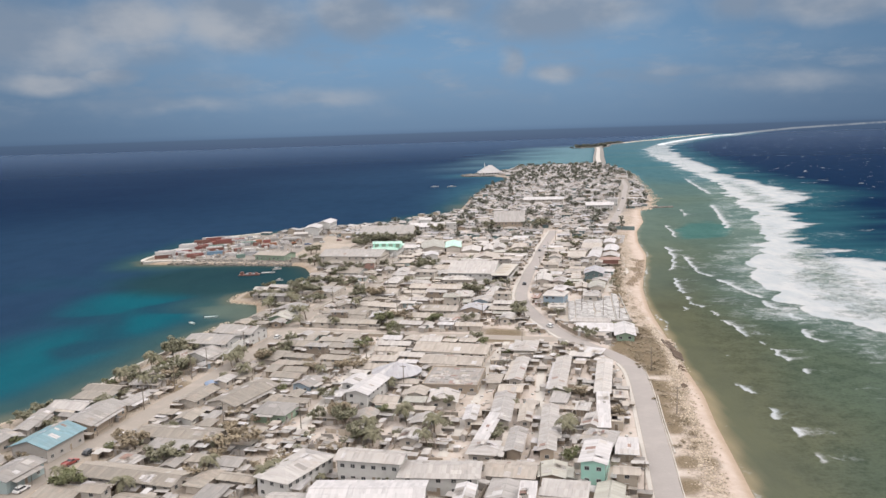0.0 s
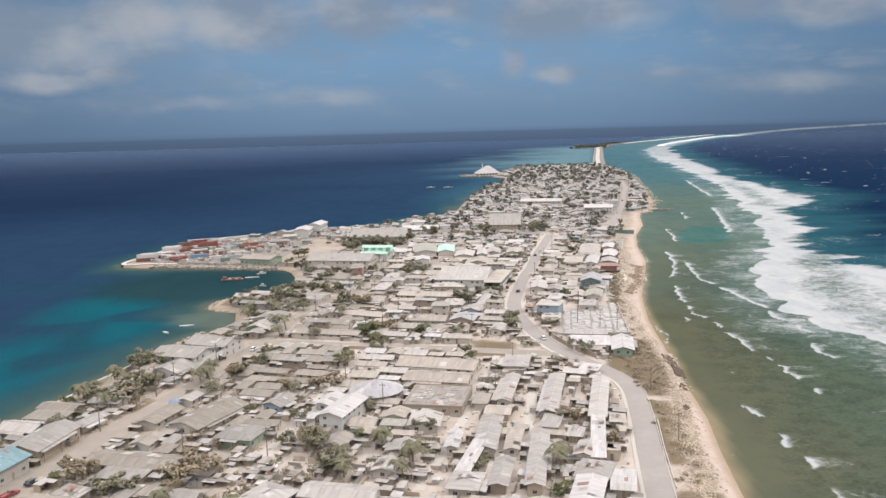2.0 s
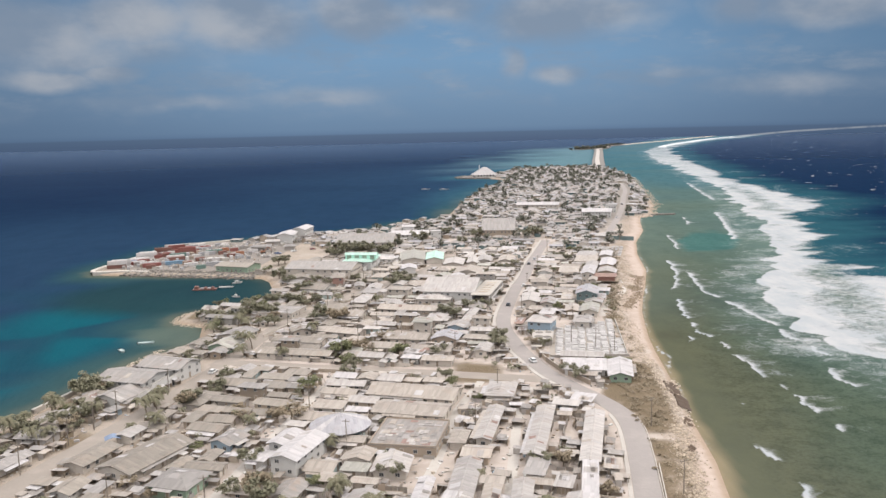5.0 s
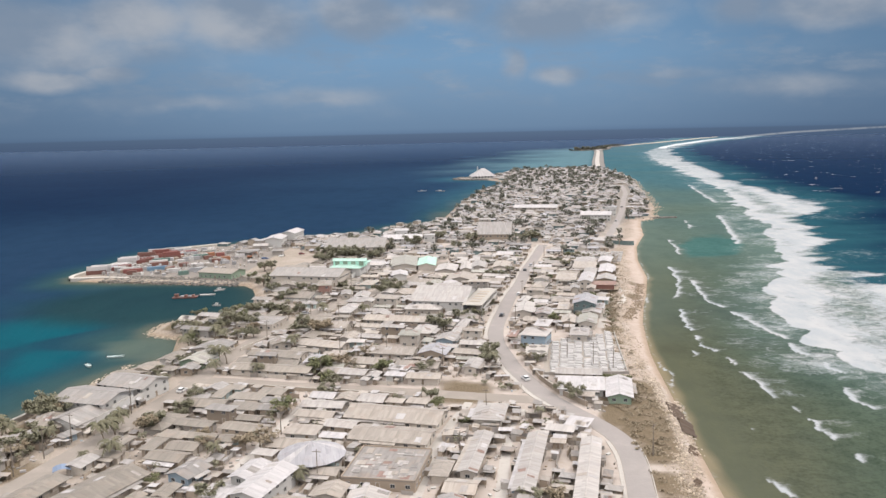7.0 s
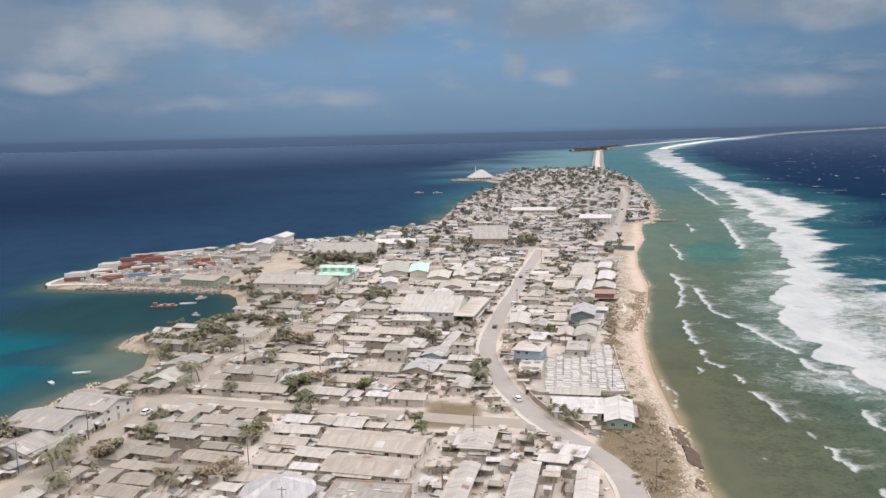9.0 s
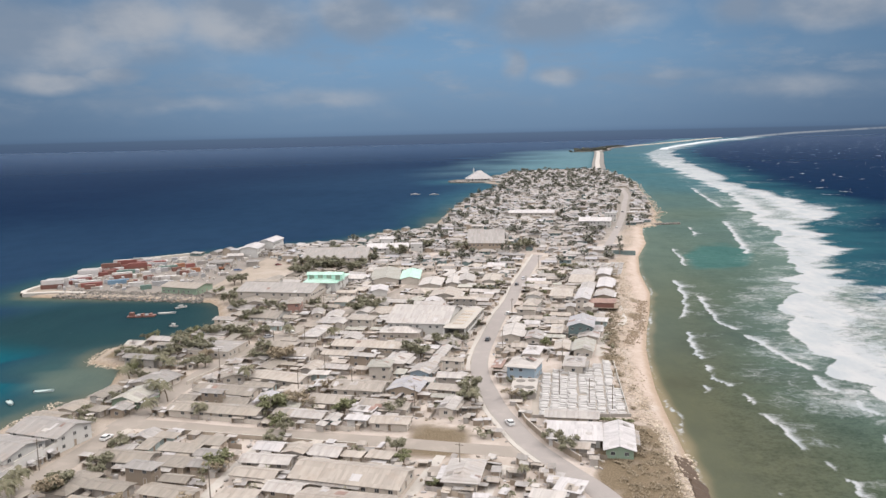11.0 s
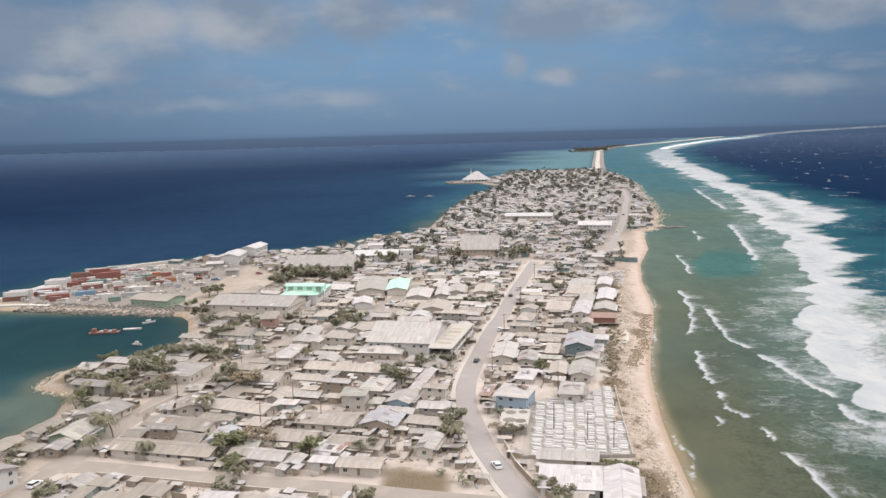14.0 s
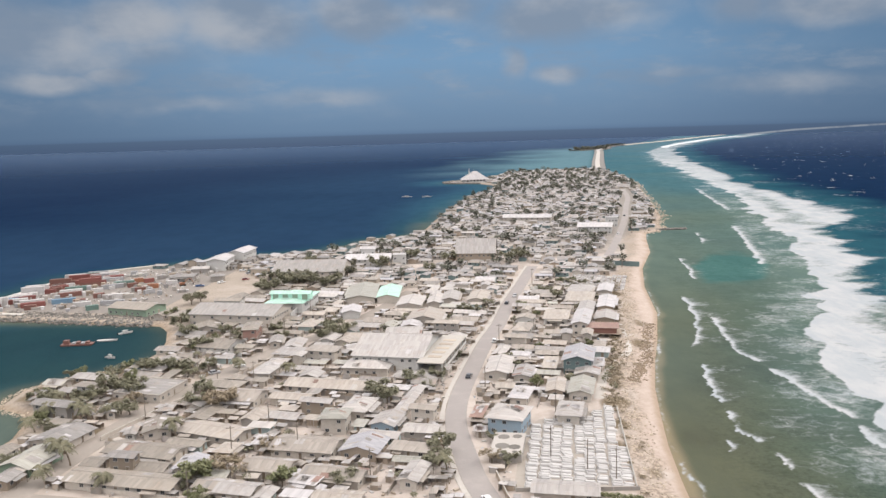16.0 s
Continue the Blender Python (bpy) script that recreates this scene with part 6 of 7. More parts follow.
container(-193, 658, 20, "white")
container(-191, 668, 20, "red")
container(-190, 674, 20, "brown")
container(-190, 674, 20, "red", 12.2, 2.6)
container(-187, 683, 20, "red")
container(-185, 690, 20, "grey")
container(-181, 697, 20, "white")
container(-199, 622, 20, "red")
container(-200, 615, 20, "white")
container(-161, 652, 28, "grey")
container(-150, 655, 40, "brown", 6.1, 0)
container(-158, 662, 24, "green")
container(-142, 604, 15, "grey")
container(-156, 602, 20, "white", 6.1, 0)
container(-136, 650, 12, "orange", 6.1, 0)

solid("quay", ribbon([(-217, 584.5), (-198, 586.5), (-180, 583)], 2.6, 1.2, -2.4, 0.55), CONCRETE, "sun-bleached concrete quay at the head of the pier", "quay", kind="structure")
solid("quay", ribbon([(-217.5, 586), (-220, 600), (-210, 655), (-202, 702), (-160, 736)], 1.4, 1.4, -2.4, 0.5), CONCRETE, "long concrete quay wall facing the lagoon", "quay", kind="structure")
solid("pier_yard", Build().slab([(-212, 598, 0.05), (-112, 577, 0.05), (-100, 700, 0.05), (-120, 748, 0.05), (-158, 727, 0.05), (-197, 698, 0.05)], 0.3), painted("pier concrete", (0.235, 0.21, 0.185), amount=0.4, scale=0.08), "wide bleached concrete yard on the pier", "yard", kind="structure")


def pier_clutter():
    """Pallets, crates, scrap and small gear strewn over the pier yard."""
    rng = random.Random(63)
    mats = [PAINT["white"], PAINT["grey"], WALL["wood"], CONCRETE, ROOF["grey"], WALL["grey"]]
    b = Build()
    for _ in range(420):
        u, v = rng.random(), rng.random()
        y = 590 + 120 * u
        x = np.interp(y, [590, 655, 710], [-205, -196, -160]) * (1 - v) - 112 * v
        big = rng.random() < 0.3
        w, d, h = (rng.uniform(2, 5), rng.uniform(1.5, 2.6), rng.uniform(1.2, 2.6)) if big else (rng.uniform(0.5, 2.2), rng.uniform(0.5, 1.4), rng.uniform(0.2, 1.2))
        b.box(-w / 2, -d / 2, 0, w / 2, d / 2, h, rng.randrange(len(mats)), pose(x, y, 0.05, 0, 0, rng.choice((20, 110)) + rng.uniform(-12, 12)))
    solid("pier_clutter", b, mats, "pallets, crates, scrap and gear strewn over the pier yard", "clutter", kind="stuff")


pier_clutter()


def rocks(name, label, line, width, count, seed, size=(0.35, 1.0), z=-0.9, slope=0.0, mat=None):
    """Loose boulders heaped along a line."""
    rng = random.Random(seed)
    pts = curve_points(line, 3)
    b = Build()
    ball = [(0, 0, 1), (0.9, 0, 0.3), (0.28, 0.85, 0.35), (-0.75, 0.5, 0.4), (-0.7, -0.55, 0.3), (0.3, -0.85, 0.4), (0.7, 0.55, -0.5), (-0.3, 0.85, -0.5), (-0.9, 0, -0.5), (-0.2, -0.85, -0.5), (0.75, -0.5, -0.5)]
    fs = [(0, 1, 2), (0, 2, 3), (0, 3, 4), (0, 4, 5), (0, 5, 1), (1, 6, 2), (2, 7, 3), (3, 8, 4), (4, 9, 5), (5, 10, 1), (6, 7, 2), (7, 8, 3), (8, 9, 4), (9, 10, 5), (10, 6, 1)]
    spots = []
    for _ in range(count):
        k = rng.randrange(len(pts) - 1)
        p = pts[k].lerp(pts[k + 1], rng.random())
        t = (pts[k + 1] - pts[k]).normalized()
        o = min(max(rng.gauss(0, width * 0.55), -1.6 * width), 1.6 * width)
        spots.append((p.x - t.y * o, p.y + t.x * o, z + slope * o if z is not None else 0.0))
    if z is None:
        at = np.array(spots)
        spots = np.column_stack((at[:, :2], np.maximum(land_height(at[:, 0], at[:, 1]), SEA - 0.1)))
    for x, y, base in spots:
        s = rng.uniform(*size) * (0.6 + 0.8 * rng.random() ** 2)
        q = Euler((rng.uniform(-0.5, 0.5), rng.uniform(-0.5, 0.5), rng.uniform(0, 6.28))).to_matrix()
        c = Vector((x, y, base + s * 0.15))
        b.add([c + q @ Vector((v[0] * s * rng.uniform(0.8, 1.2), v[1] * s * rng.uniform(0.8, 1.2), v[2] * s * 0.8)) for v in ball], fs)
    solid(name, b, mat or ROCK, label, "rocks", kind="stuff")


rocks("riprap", "grey boulders heaped along the pier's edge", [(-196, 582), (-160, 574), (-104, 560)], 4.5, 1300, 1, (0.3, 0.9), -0.75, 0.14, PIER_ROCK)
rocks("riprap", "loose grey boulders strewn beside the pier yard", [(-192, 590), (-160, 582), (-108, 569)], 5.0, 900, 8, (0.25, 0.7), -0.05, 0.0, PIER_ROCK)
rocks("riprap", "boulders along the lagoon shore", [(-146, 252), (-134, 271), (-127, 299), (-119, 335), (-112, 368), (-107, 392)], 2.0, 1000, 2, (0.15, 0.5), None, 0.0, ROCK)
rocks("riprap", "brown rocks strewn round the small lagoon point", [(-101, 431), (-117, 441), (-117.5, 460), (-107, 475)], 1.6, 420, 3, (0.15, 0.5), None, 0.0, RUBBLE)
rocks("beach_rubble", "coral rubble along the top of the beach", [(65, 188), (71.5, 222), (76, 250), (80.5, 275), (83, 288)], 3.4, 2600, 4, (0.1, 0.42), None, 0.0, RUBBLE)
rocks("beach_rubble", "coral rubble and debris above the sand", [(90, 362), (94, 400), (98, 440), (107, 480), (118, 520), (126, 560), (138, 620), (148, 660)], 4.2, 2600, 5, (0.1, 0.4), None, 0.0, RUBBLE)
rocks("groyne", "dark rocks of a low groyne running into the sea", [(212, 860), (228, 862), (246, 864)], 2.6, 300, 6, (0.5, 1.3), -1.2, 0.0, PIER_ROCK)
rocks("riprap", "dark boulders round the church spit", [(100, 1490), (50, 1510), (46, 1530), (48, 1548), (100, 1590)], 5.0, 500, 9, (0.8, 2.0), -0.8, 0.0, PIER_ROCK)
rocks("riprap", "dark boulders along the northern ocean shore", [(206, 842), (226, 863), (233, 905), (252, 962), (293, 1189), (330, 1400), (345, 1546)], 5.0, 700, 10, (0.4, 1.2), None, 0.0, RUBBLE)
rocks("beach_rubble", "dark broken rock at the foot of an eroded bank", [(87.5, 290), (89.5, 303), (92.5, 322), (94, 334)], 1.2, 160, 7, (0.2, 0.55), None)

rocks("beach_rubble", "brown heap of coral rubble and debris beside the sandy track", [(104, 448), (112, 468), (117, 481), (119.5, 494), (123, 507), (127, 522), (131, 534)], 2.6, 1300, 12, (0.15, 0.5), None, 0.0, BROWN_HEAP)

for run in ([(-129, 284), (-127.3, 292), (-125.2, 301)], [(-123.5, 314), (-120.5, 325), (-117.5, 336)]):
    solid("sea_wall", ribbon(run, 0.5, 0.5, -1.8, 0.35, 3.0), CONCRETE, "pale concrete sea wall along the lagoon shore", "sea wall", kind="structure")

# eroded bank: dark tilted slabs of beach rock, broken off the edge


def beach_rock(x, y, turn, w, d, top, seed):
    """A tilted plate with a ragged outline: local x along the shore, local y inland."""
    rng = random.Random(seed)
    n = 9
    low = [Vector((-w / 2 + w * k / (n - 1), -d / 2 + rng.uniform(-0.5, 0.5), -1.55 + rng.uniform(-0.1, 0.25))) for k in range(n)]
    mid = [Vector((p.x + rng.uniform(-0.3, 0.3), rng.uniform(-0.5, 0.3), top * 0.25 - 0.55 + rng.uniform(-0.3, 0.15))) for p in low]
    high = [Vector((p.x + rng.uniform(-0.3, 0.3), d / 2 + rng.uniform(-0.4, 0.4), top + rng.uniform(-0.15, 0.15))) for p in low]
    under = [v + Vector((0, 0.5, -0.7)) for v in high]
    b = Build().add(low + mid + high + under, [(r * n + k, r * n + k + 1, (r + 1) * n + k + 1, (r + 1) * n + k) for r in range(3) for k in range(n - 1)])
    solid("beach_rock", b, WET_ROCK, "dark brown slab of broken beach rock at the shore", "rock", pose(x, y, 0, 0, 0, turn), "beach rock slabs")


WET_ROCK = painted("dark wet beach rock", (0.095, 0.065, 0.045), (0.16, 0.12, 0.085), 0.4, 0.8, 0.3)
beach_rock(91.2, 323, 84, 14, 4.4, 0.35, 1)
beach_rock(90.6, 309, 80, 12, 4.0, 0.25, 2)
beach_rock(87.0, 290.5, 74, 6, 2.6, 0.2, 3)
beach_rock(82.0, 270.5, 70, 5, 2.0, -0.2, 4)

# ---- boats ----


def boat(x, y, turn, long, color, label, cabin=True, z=SEA):
    ob = thing("boat", label, "boat", pose(x, y, z, 0, 0, turn), "boats in the bay")
    a, c = long / 2, long * 0.16
    ring = [(-a, c * 0.8), (-a * 0.3, c), (a * 0.4, c * 0.85), (a, 0), (a * 0.4, -c * 0.85), (-a * 0.3, -c), (-a, -c * 0.8)]
    k = len(ring)
    b = Build()
    b.add([(p[0] * 0.92, p[1] * 0.7, -0.35) for p in ring] + [(p[0], p[1], 0.55 + 0.35 * max(0, p[0] / a) ** 2) for p in ring] + [(p[0] * 0.9, p[1] * 0.85, 0.3) for p in ring],
          [(i, (i + 1) % k, (i + 1) % k + k, i + k) for i in range(k)] + [(i + k, (i + 1) % k + k, (i + 1) % k + 2 * k, i + 2 * k) for i in range(k)] + [tuple(range(2 * k, 3 * k))[::-1], tuple(range(k))])
    part("hull", b, color, ob)
    if cabin:
        b = Build().box(-a * 0.35, -c * 0.55, 0.3, a * 0.2, c * 0.55, 1.5)
        b.box(-a * 0.42, -c * 0.62, 1.5, a * 0.3, c * 0.62, 1.6)
        part("cabin", b, FRAME, ob)
    part("outboard_motor", Build().box(-a - 0.3, -0.15, 0, -a + 0.1, 0.15, 0.9), RUBBER, ob)
    return ob


boat(-115.3, 530.9, 5, 9, FRAME, "long white open boat moored in the bay", False)
boat(-112.2, 544.1, 40, 7, FRAME, "small white cabin boat moored near the pier")
boat(-102.3, 501.6, -20, 5, FRAME, "white skiff with a canopy moored off the shore")
boat(-117.9, 404.1, 8, 7, WALL["aqua"], "pale green open boat moored off the warehouses", False)
boat(-123.6, 391.4, -50, 6, WALL["aqua"], "blue and white skiff moored off the shore", False)
boat(-10, 1274, 0, 14, FRAME, "white boat at anchor far out in the lagoon")
boat(17, 1265, 0, 14, FRAME, "white motor boat at anchor in the lagoon")
boat(-164, 716, 30, 16, FRAME, "white workboat berthed behind the pier")
boat(-94, 768, 20, 13, FRAME, "white launch berthed by the harbour hall")

boat(-169, 690, 60, 10, FRAME, "white cabin boat standing on the pier yard", True, 0.45)
boat(-160, 694, 20, 11, FRAME, "white fishing boat standing on the pier yard", True, 0.45)

boat(-119.5, 275.5, 12, 6.5, FRAME, "white cabin boat laid up on the grass by the lagoon", True, 0.4)


def excavator(x, y, turn):
    ob = thing("excavator", "orange excavator working among scrap by the pier", "excavator", pose(x, y, 0, 0, 0, turn))
    for s in (-1.1, 1.1):
        part("track", Build().box(-1.9, s - 0.3, 0, 1.9, s + 0.3, 0.8), RUBBER, ob)
    part("body", Build().box(-1.8, -1.2, 0.9, 1.2, 1.2, 2.0), PAINT["orange"], ob)
    part("cab", Build().box(0.1, 0.2, 2.0, 1.3, 1.2, 3.0), GLASS, ob)
    part("boom", Build().tube([(1.0, -0.2, 1.6), (3.4, -0.2, 4.2), (5.4, -0.2, 3.6)], (0.28, 0.24, 0.18), 6), PAINT["orange"], ob)
    part("stick", Build().tube([(5.4, -0.2, 3.6), (6.2, -0.2, 1.2)], (0.18, 0.14), 6), PAINT["orange"], ob)
    part("bucket", Build().box(5.8, -0.7, 0.5, 6.7, 0.3, 1.3), RUBBER, ob)


excavator(-120, 655, 20)

wreck = thing("barge", "rusty red-brown barge lying low in the bay", "barge", pose(-126.4, 525, SEA, 0, 0, 4) @ Matrix.Diagonal((0.72, 0.72, 0.8, 1)))
part("hull", Build().add([(-9, -2.4, -0.4), (9, -2.4, -0.4), (9, 2.4, -0.4), (-9, 2.4, -0.4), (-9.6, -2.7, 0.8), (9.8, -2.7, 0.9), (9.8, 2.7, 0.9), (-9.6, 2.7, 0.8)],
                         [(0, 1, 5, 4), (1, 2, 6, 5), (2, 3, 7, 6), (3, 0, 4, 7), (4, 5, 6, 7)]), PAINT["brown"], wreck)
part("wheelhouse", Build().box(-8, -1.6, 0.8, -5, 1.6, 2.9), PAINT["brown"], wreck)
for k in range(4):
    part("deck_cargo", Build().box(-3 + k * 2.8, -1.6, 0.85, -1 + k * 2.8, 1.5, 1.6 + 0.4 * (k % 2)), PAINT["brown" if k % 2 else "grey"], wreck)

# ---- halls with a shape of their own ----


def round_pavilion(x, y, r, h):
    ob = thing("round_pavilion", "round meeting hall with a pale grey many-sided sheet roof", "pavilion", pose(x, y, 0, 0, 0, 10))
    ring = [(r * math.cos(k * math.pi / 8), r * math.sin(k * math.pi / 8)) for k in range(16)]
    for k in range(16):
        p, q = ring[k], ring[(k + 1) % 16]
        # two panels are white, the rest blue-grey
        part("roof_panel", Build().slab([(p[0], p[1], h), (q[0], q[1], h), (0, 0, h + 3.4)], 0.12), ROOF["white"] if k in (0, 9) else ROOF["bluegrey"], ob, "white roof panel" if k in (0, 9) else "")
        if k % 2 == 0:
            part("post", Build().tube([(p[0] * 0.93, p[1] * 0.93, -0.2), (p[0] * 0.93, p[1] * 0.93, h + 0.1)], (0.14, 0.14), 8), CONCRETE, ob)
    part("wall", Build().tube([(0, 0, 0.1), (0, 0, 2.2)], (r * 0.86, r * 0.86), 16), WALL["aqua"], ob, "low pale aqua wall round the hall")
    part("floor_slab", Build().tube([(0, 0, -0.2), (0, 0, 0.15)], (r * 0.97, r * 0.97), 16), CONCRETE, ob)


round_pavilion(-17.8, 284.5, 9.2, 3.9)


def white_church():
    ob = thing("church", "white pyramid-shaped church hall on the lagoon spit", "church", pose(92, 1536, 0, 0, 0, 8))
    part("wall", Build().box(-19, -14, -0.5, 19, 14, 4.0), WALL["white"], ob)
    b = Build()
    for q in ([(-22, -16, 3.6), (22, -16, 3.6), (4, 0, 17), (-2, 0, 17)], [(22, 16, 3.6), (-22, 16, 3.6), (-2, 0, 17), (4, 0, 17)], [(22, -16, 3.6), (22, 16, 3.6), (4, 0, 17)], [(-22, 16, 3.6), (-22, -16, 3.6), (-2, 0, 17)]):
        b.slab(q, 0.3)
    part("roof", b, ROOF["white"], ob)
    part("spire", Build().tube([(-9, 0, 0), (-9, 0, 17), (-9, 0, 22)], (1.0, 0.9, 0.1), 6), WALL["white"], ob)
    for k in range(6):
        part("window", Build().box(-15 + k * 5.5, -14.1, 1.0, -12.5 + k * 5.5, -13.95, 3.2), GLASS, ob)


white_church()
house(-113, 716, 14, 26, 0, 7.0, "g", "white", "white", detail=1, name="hall", label="two-storey white harbour hall with a gabled roof", category="hall")
house(-105, 744, 13, 26, -8, 8.0, "g", "white", "white", detail=1, name="hall", label="white harbour hall with a long gabled roof", category="hall")


def clerestory(x, y, turn, w, d, z0, z1):
    """The raised lantern on the mint green hall."""
    ob = thing("roof_lantern", "mint green raised lantern with dark shutters on the hall's roof", "roof lantern", pose(x, y, 0, 0, 0, turn))
    part("wall", Build().box(-w / 2, -d / 2, z0, w / 2, d / 2, z1), WALL["mintw"], ob)
    b = Build()
    for q in roof_faces("g", w, d, z1, 1.0, 0.6):
        b.slab(q, 0.12)
    part("roof", b, ROOF["mint"], ob)
    for k in range(4):
        s = -w / 2 + (k + 0.5) * w / 4
        part("shutter", Build().box(s - 1.4, -d / 2 - 0.08, z0 + 0.5, s + 1.4, -d / 2, z1 - 0.2), WALL["green"], ob)


clerestory(-38.5, 571, -8, 20, 5, 7.0, 10.6)


def tank_slab():
    ob = thing("water_cistern", "low concrete cistern with dark round openings", "cistern", pose(54.6, 388, 0, 0, 0, -10))
    part("body", Build().box(-4.4, -8, -0.3, 4.4, 8, 2.3), WALL["grey"], ob)
    for px, py, r in ((-1.6, 4.5, 1.7), (2.2, 5.2, 1.4), (-1.4, -2.2, 2.0), (2.0, -2.6, 1.7), (2.4, -6.0, 0.7)):
        part("opening", Build().tube([(px, py, 2.28), (px, py, 2.34)], (r, r), 16), PIER_ROCK, ob, "dark round opening")


tank_slab()


def white_frame_block():
    ob = thing("unfinished_building", "two-storey white concrete shell with open bays and galleries", "building", pose(36.5, 476, 0, 0, 0, -14))
    w, d = 10.0, 40.0
    for z in (0.0, 2.9, 5.8):
        part("floor_slab", Build().box(-w / 2, -d / 2, z - 0.25, w / 2, d / 2, z + 0.05), CONCRETE, ob)
    for k in range(9):
        for sx in (-w / 2 + 0.25, w / 2 - 0.25):
            part("column", Build().box(sx - 0.22, -d / 2 + 0.1 + k * 4.9, 0, sx + 0.22, -d / 2 + 0.54 + k * 4.9, 5.6), WALL["white"], ob)
    part("back_wall", Build().box(-w / 2 + 0.6, -d / 2 + 0.3, 0, -w / 2 + 0.8, d / 2 - 0.3, 5.6), WALL["white"], ob)
    for k in range(5):
        part("roof_patch", Build().box(-2.5, -13 + k * 6, 5.86, 2.6, -10.4 + k * 6, 5.95), WALL["tan"], ob)
    for sx in (-w / 2, w / 2):
        part("railing", Build().box(sx - 0.06, -d / 2, 2.95, sx + 0.06, d / 2, 3.9), WALL["white"], ob)


white_frame_block()


def timber_deck():
    ob = thing("stilt_house", "brown plank house on stilts above the beach", "house", pose(106, 511, 0, 0, 0, -12))
    part("deck", Build().box(-8, -4.5, 1.6, 7, 4.5, 1.8), WALL["wood"], ob)
    for k in range(5):
        for sy in (-4.2, 4.2):
            part("post", Build().tube([(-7.5 + k * 3.5, sy, -0.3), (-7.5 + k * 3.5, sy, 1.6)], (0.14, 0.12), 6), TIMBER, ob)
    part("wall", Build().box(-7, -3.6, 1.8, 5, 3.6, 4.2), PAINT["brown"], ob)
    part("roof", Build().slab([(-7.8, -4.2, 4.2), (6, -4.2, 4.2), (6, 4.2, 4.8), (-7.8, 4.2, 4.8)], 0.12), ROOF["brown"], ob)


timber_deck()

# ---- poles ----


def pole_model():
    ob = thing("utility_pole", "grey timber utility pole with a crossarm beside the street", "utility pole", pose(0, 0, -60), "utility poles")
    part("pole", Build().tube([(0, 0, -0.4), (0, 0, 9.0)], (0.17, 0.11), 8), TIMBER, ob)
    part("crossarm", Build().box(-1.1, -0.06, 8.3, 1.1, 0.06, 8.45), TIMBER, ob)
    for s in (-1.0, 0.0, 1.0):
        part("insulator", Build().tube([(s, 0, 8.45), (s, 0, 8.7)], (0.06, 0.04), 6), FRAME, ob)
    return ob


POLE = pole_model()
for k, (x, y) in enumerate(((-16.5, 408.9), (-23, 389.4), (-4.6, 390.6), (17.6, 370.5), (71.3, 412.5), (74.1, 372.7), (80.3, 366.5), (-44.9, 455.7), (-31.5, 454.5), (-58.4, 420.4), (-32.6, 520), (-52.1, 503.5),
                            (-28.2, 563), (75.4, 508.3), (81.7, 717.8), (-92.3, 306.2), (-97.3, 282.6), (-94.7, 294.3), (-68.7, 240.4), (22.2, 188.3), (-14.9, 274.5), (70.8, 241.7), (47.1, 186.5), (-44.7, 238.4),
                            (-101, 262), (-30.9, 308.8), (-26.3, 360), (31, 320.6), (65.8, 382.5), (74.5, 287), (-83.5, 330), (22, 285.3), (51, 440), (60, 500), (73, 560), (88, 630))):
    m = pose(x, y, 0, 0, 0, (k * 37) % 90 - 30)
    if k == 0:
        POLE.matrix_basis = m
    else:
        copy_thing(POLE, m)

# ---- cars ----
LAMP = plain("car lamp", (0.6, 0.55, 0.5), 0.2)
CARPAINT = {k: plain(k + " car paint", c, 0.3, 0.0, 0.5) for k, c in {"white": (0.75, 0.75, 0.74), "red": (0.26, 0.05, 0.045), "dark": (0.05, 0.055, 0.065), "silver": (0.42, 0.42, 0.43), "blue": (0.08, 0.14, 0.28)}.items()}
TYRE = Build().tube([(0, -0.11, 0), (0, 0.11, 0)], (0.33, 0.33), 12).mesh("tyre", RUBBER)
RIM = Build().tube([(0, -0.12, 0), (0, 0.12, 0)], (0.18, 0.18), 10).mesh("rim", CARPAINT["silver"])


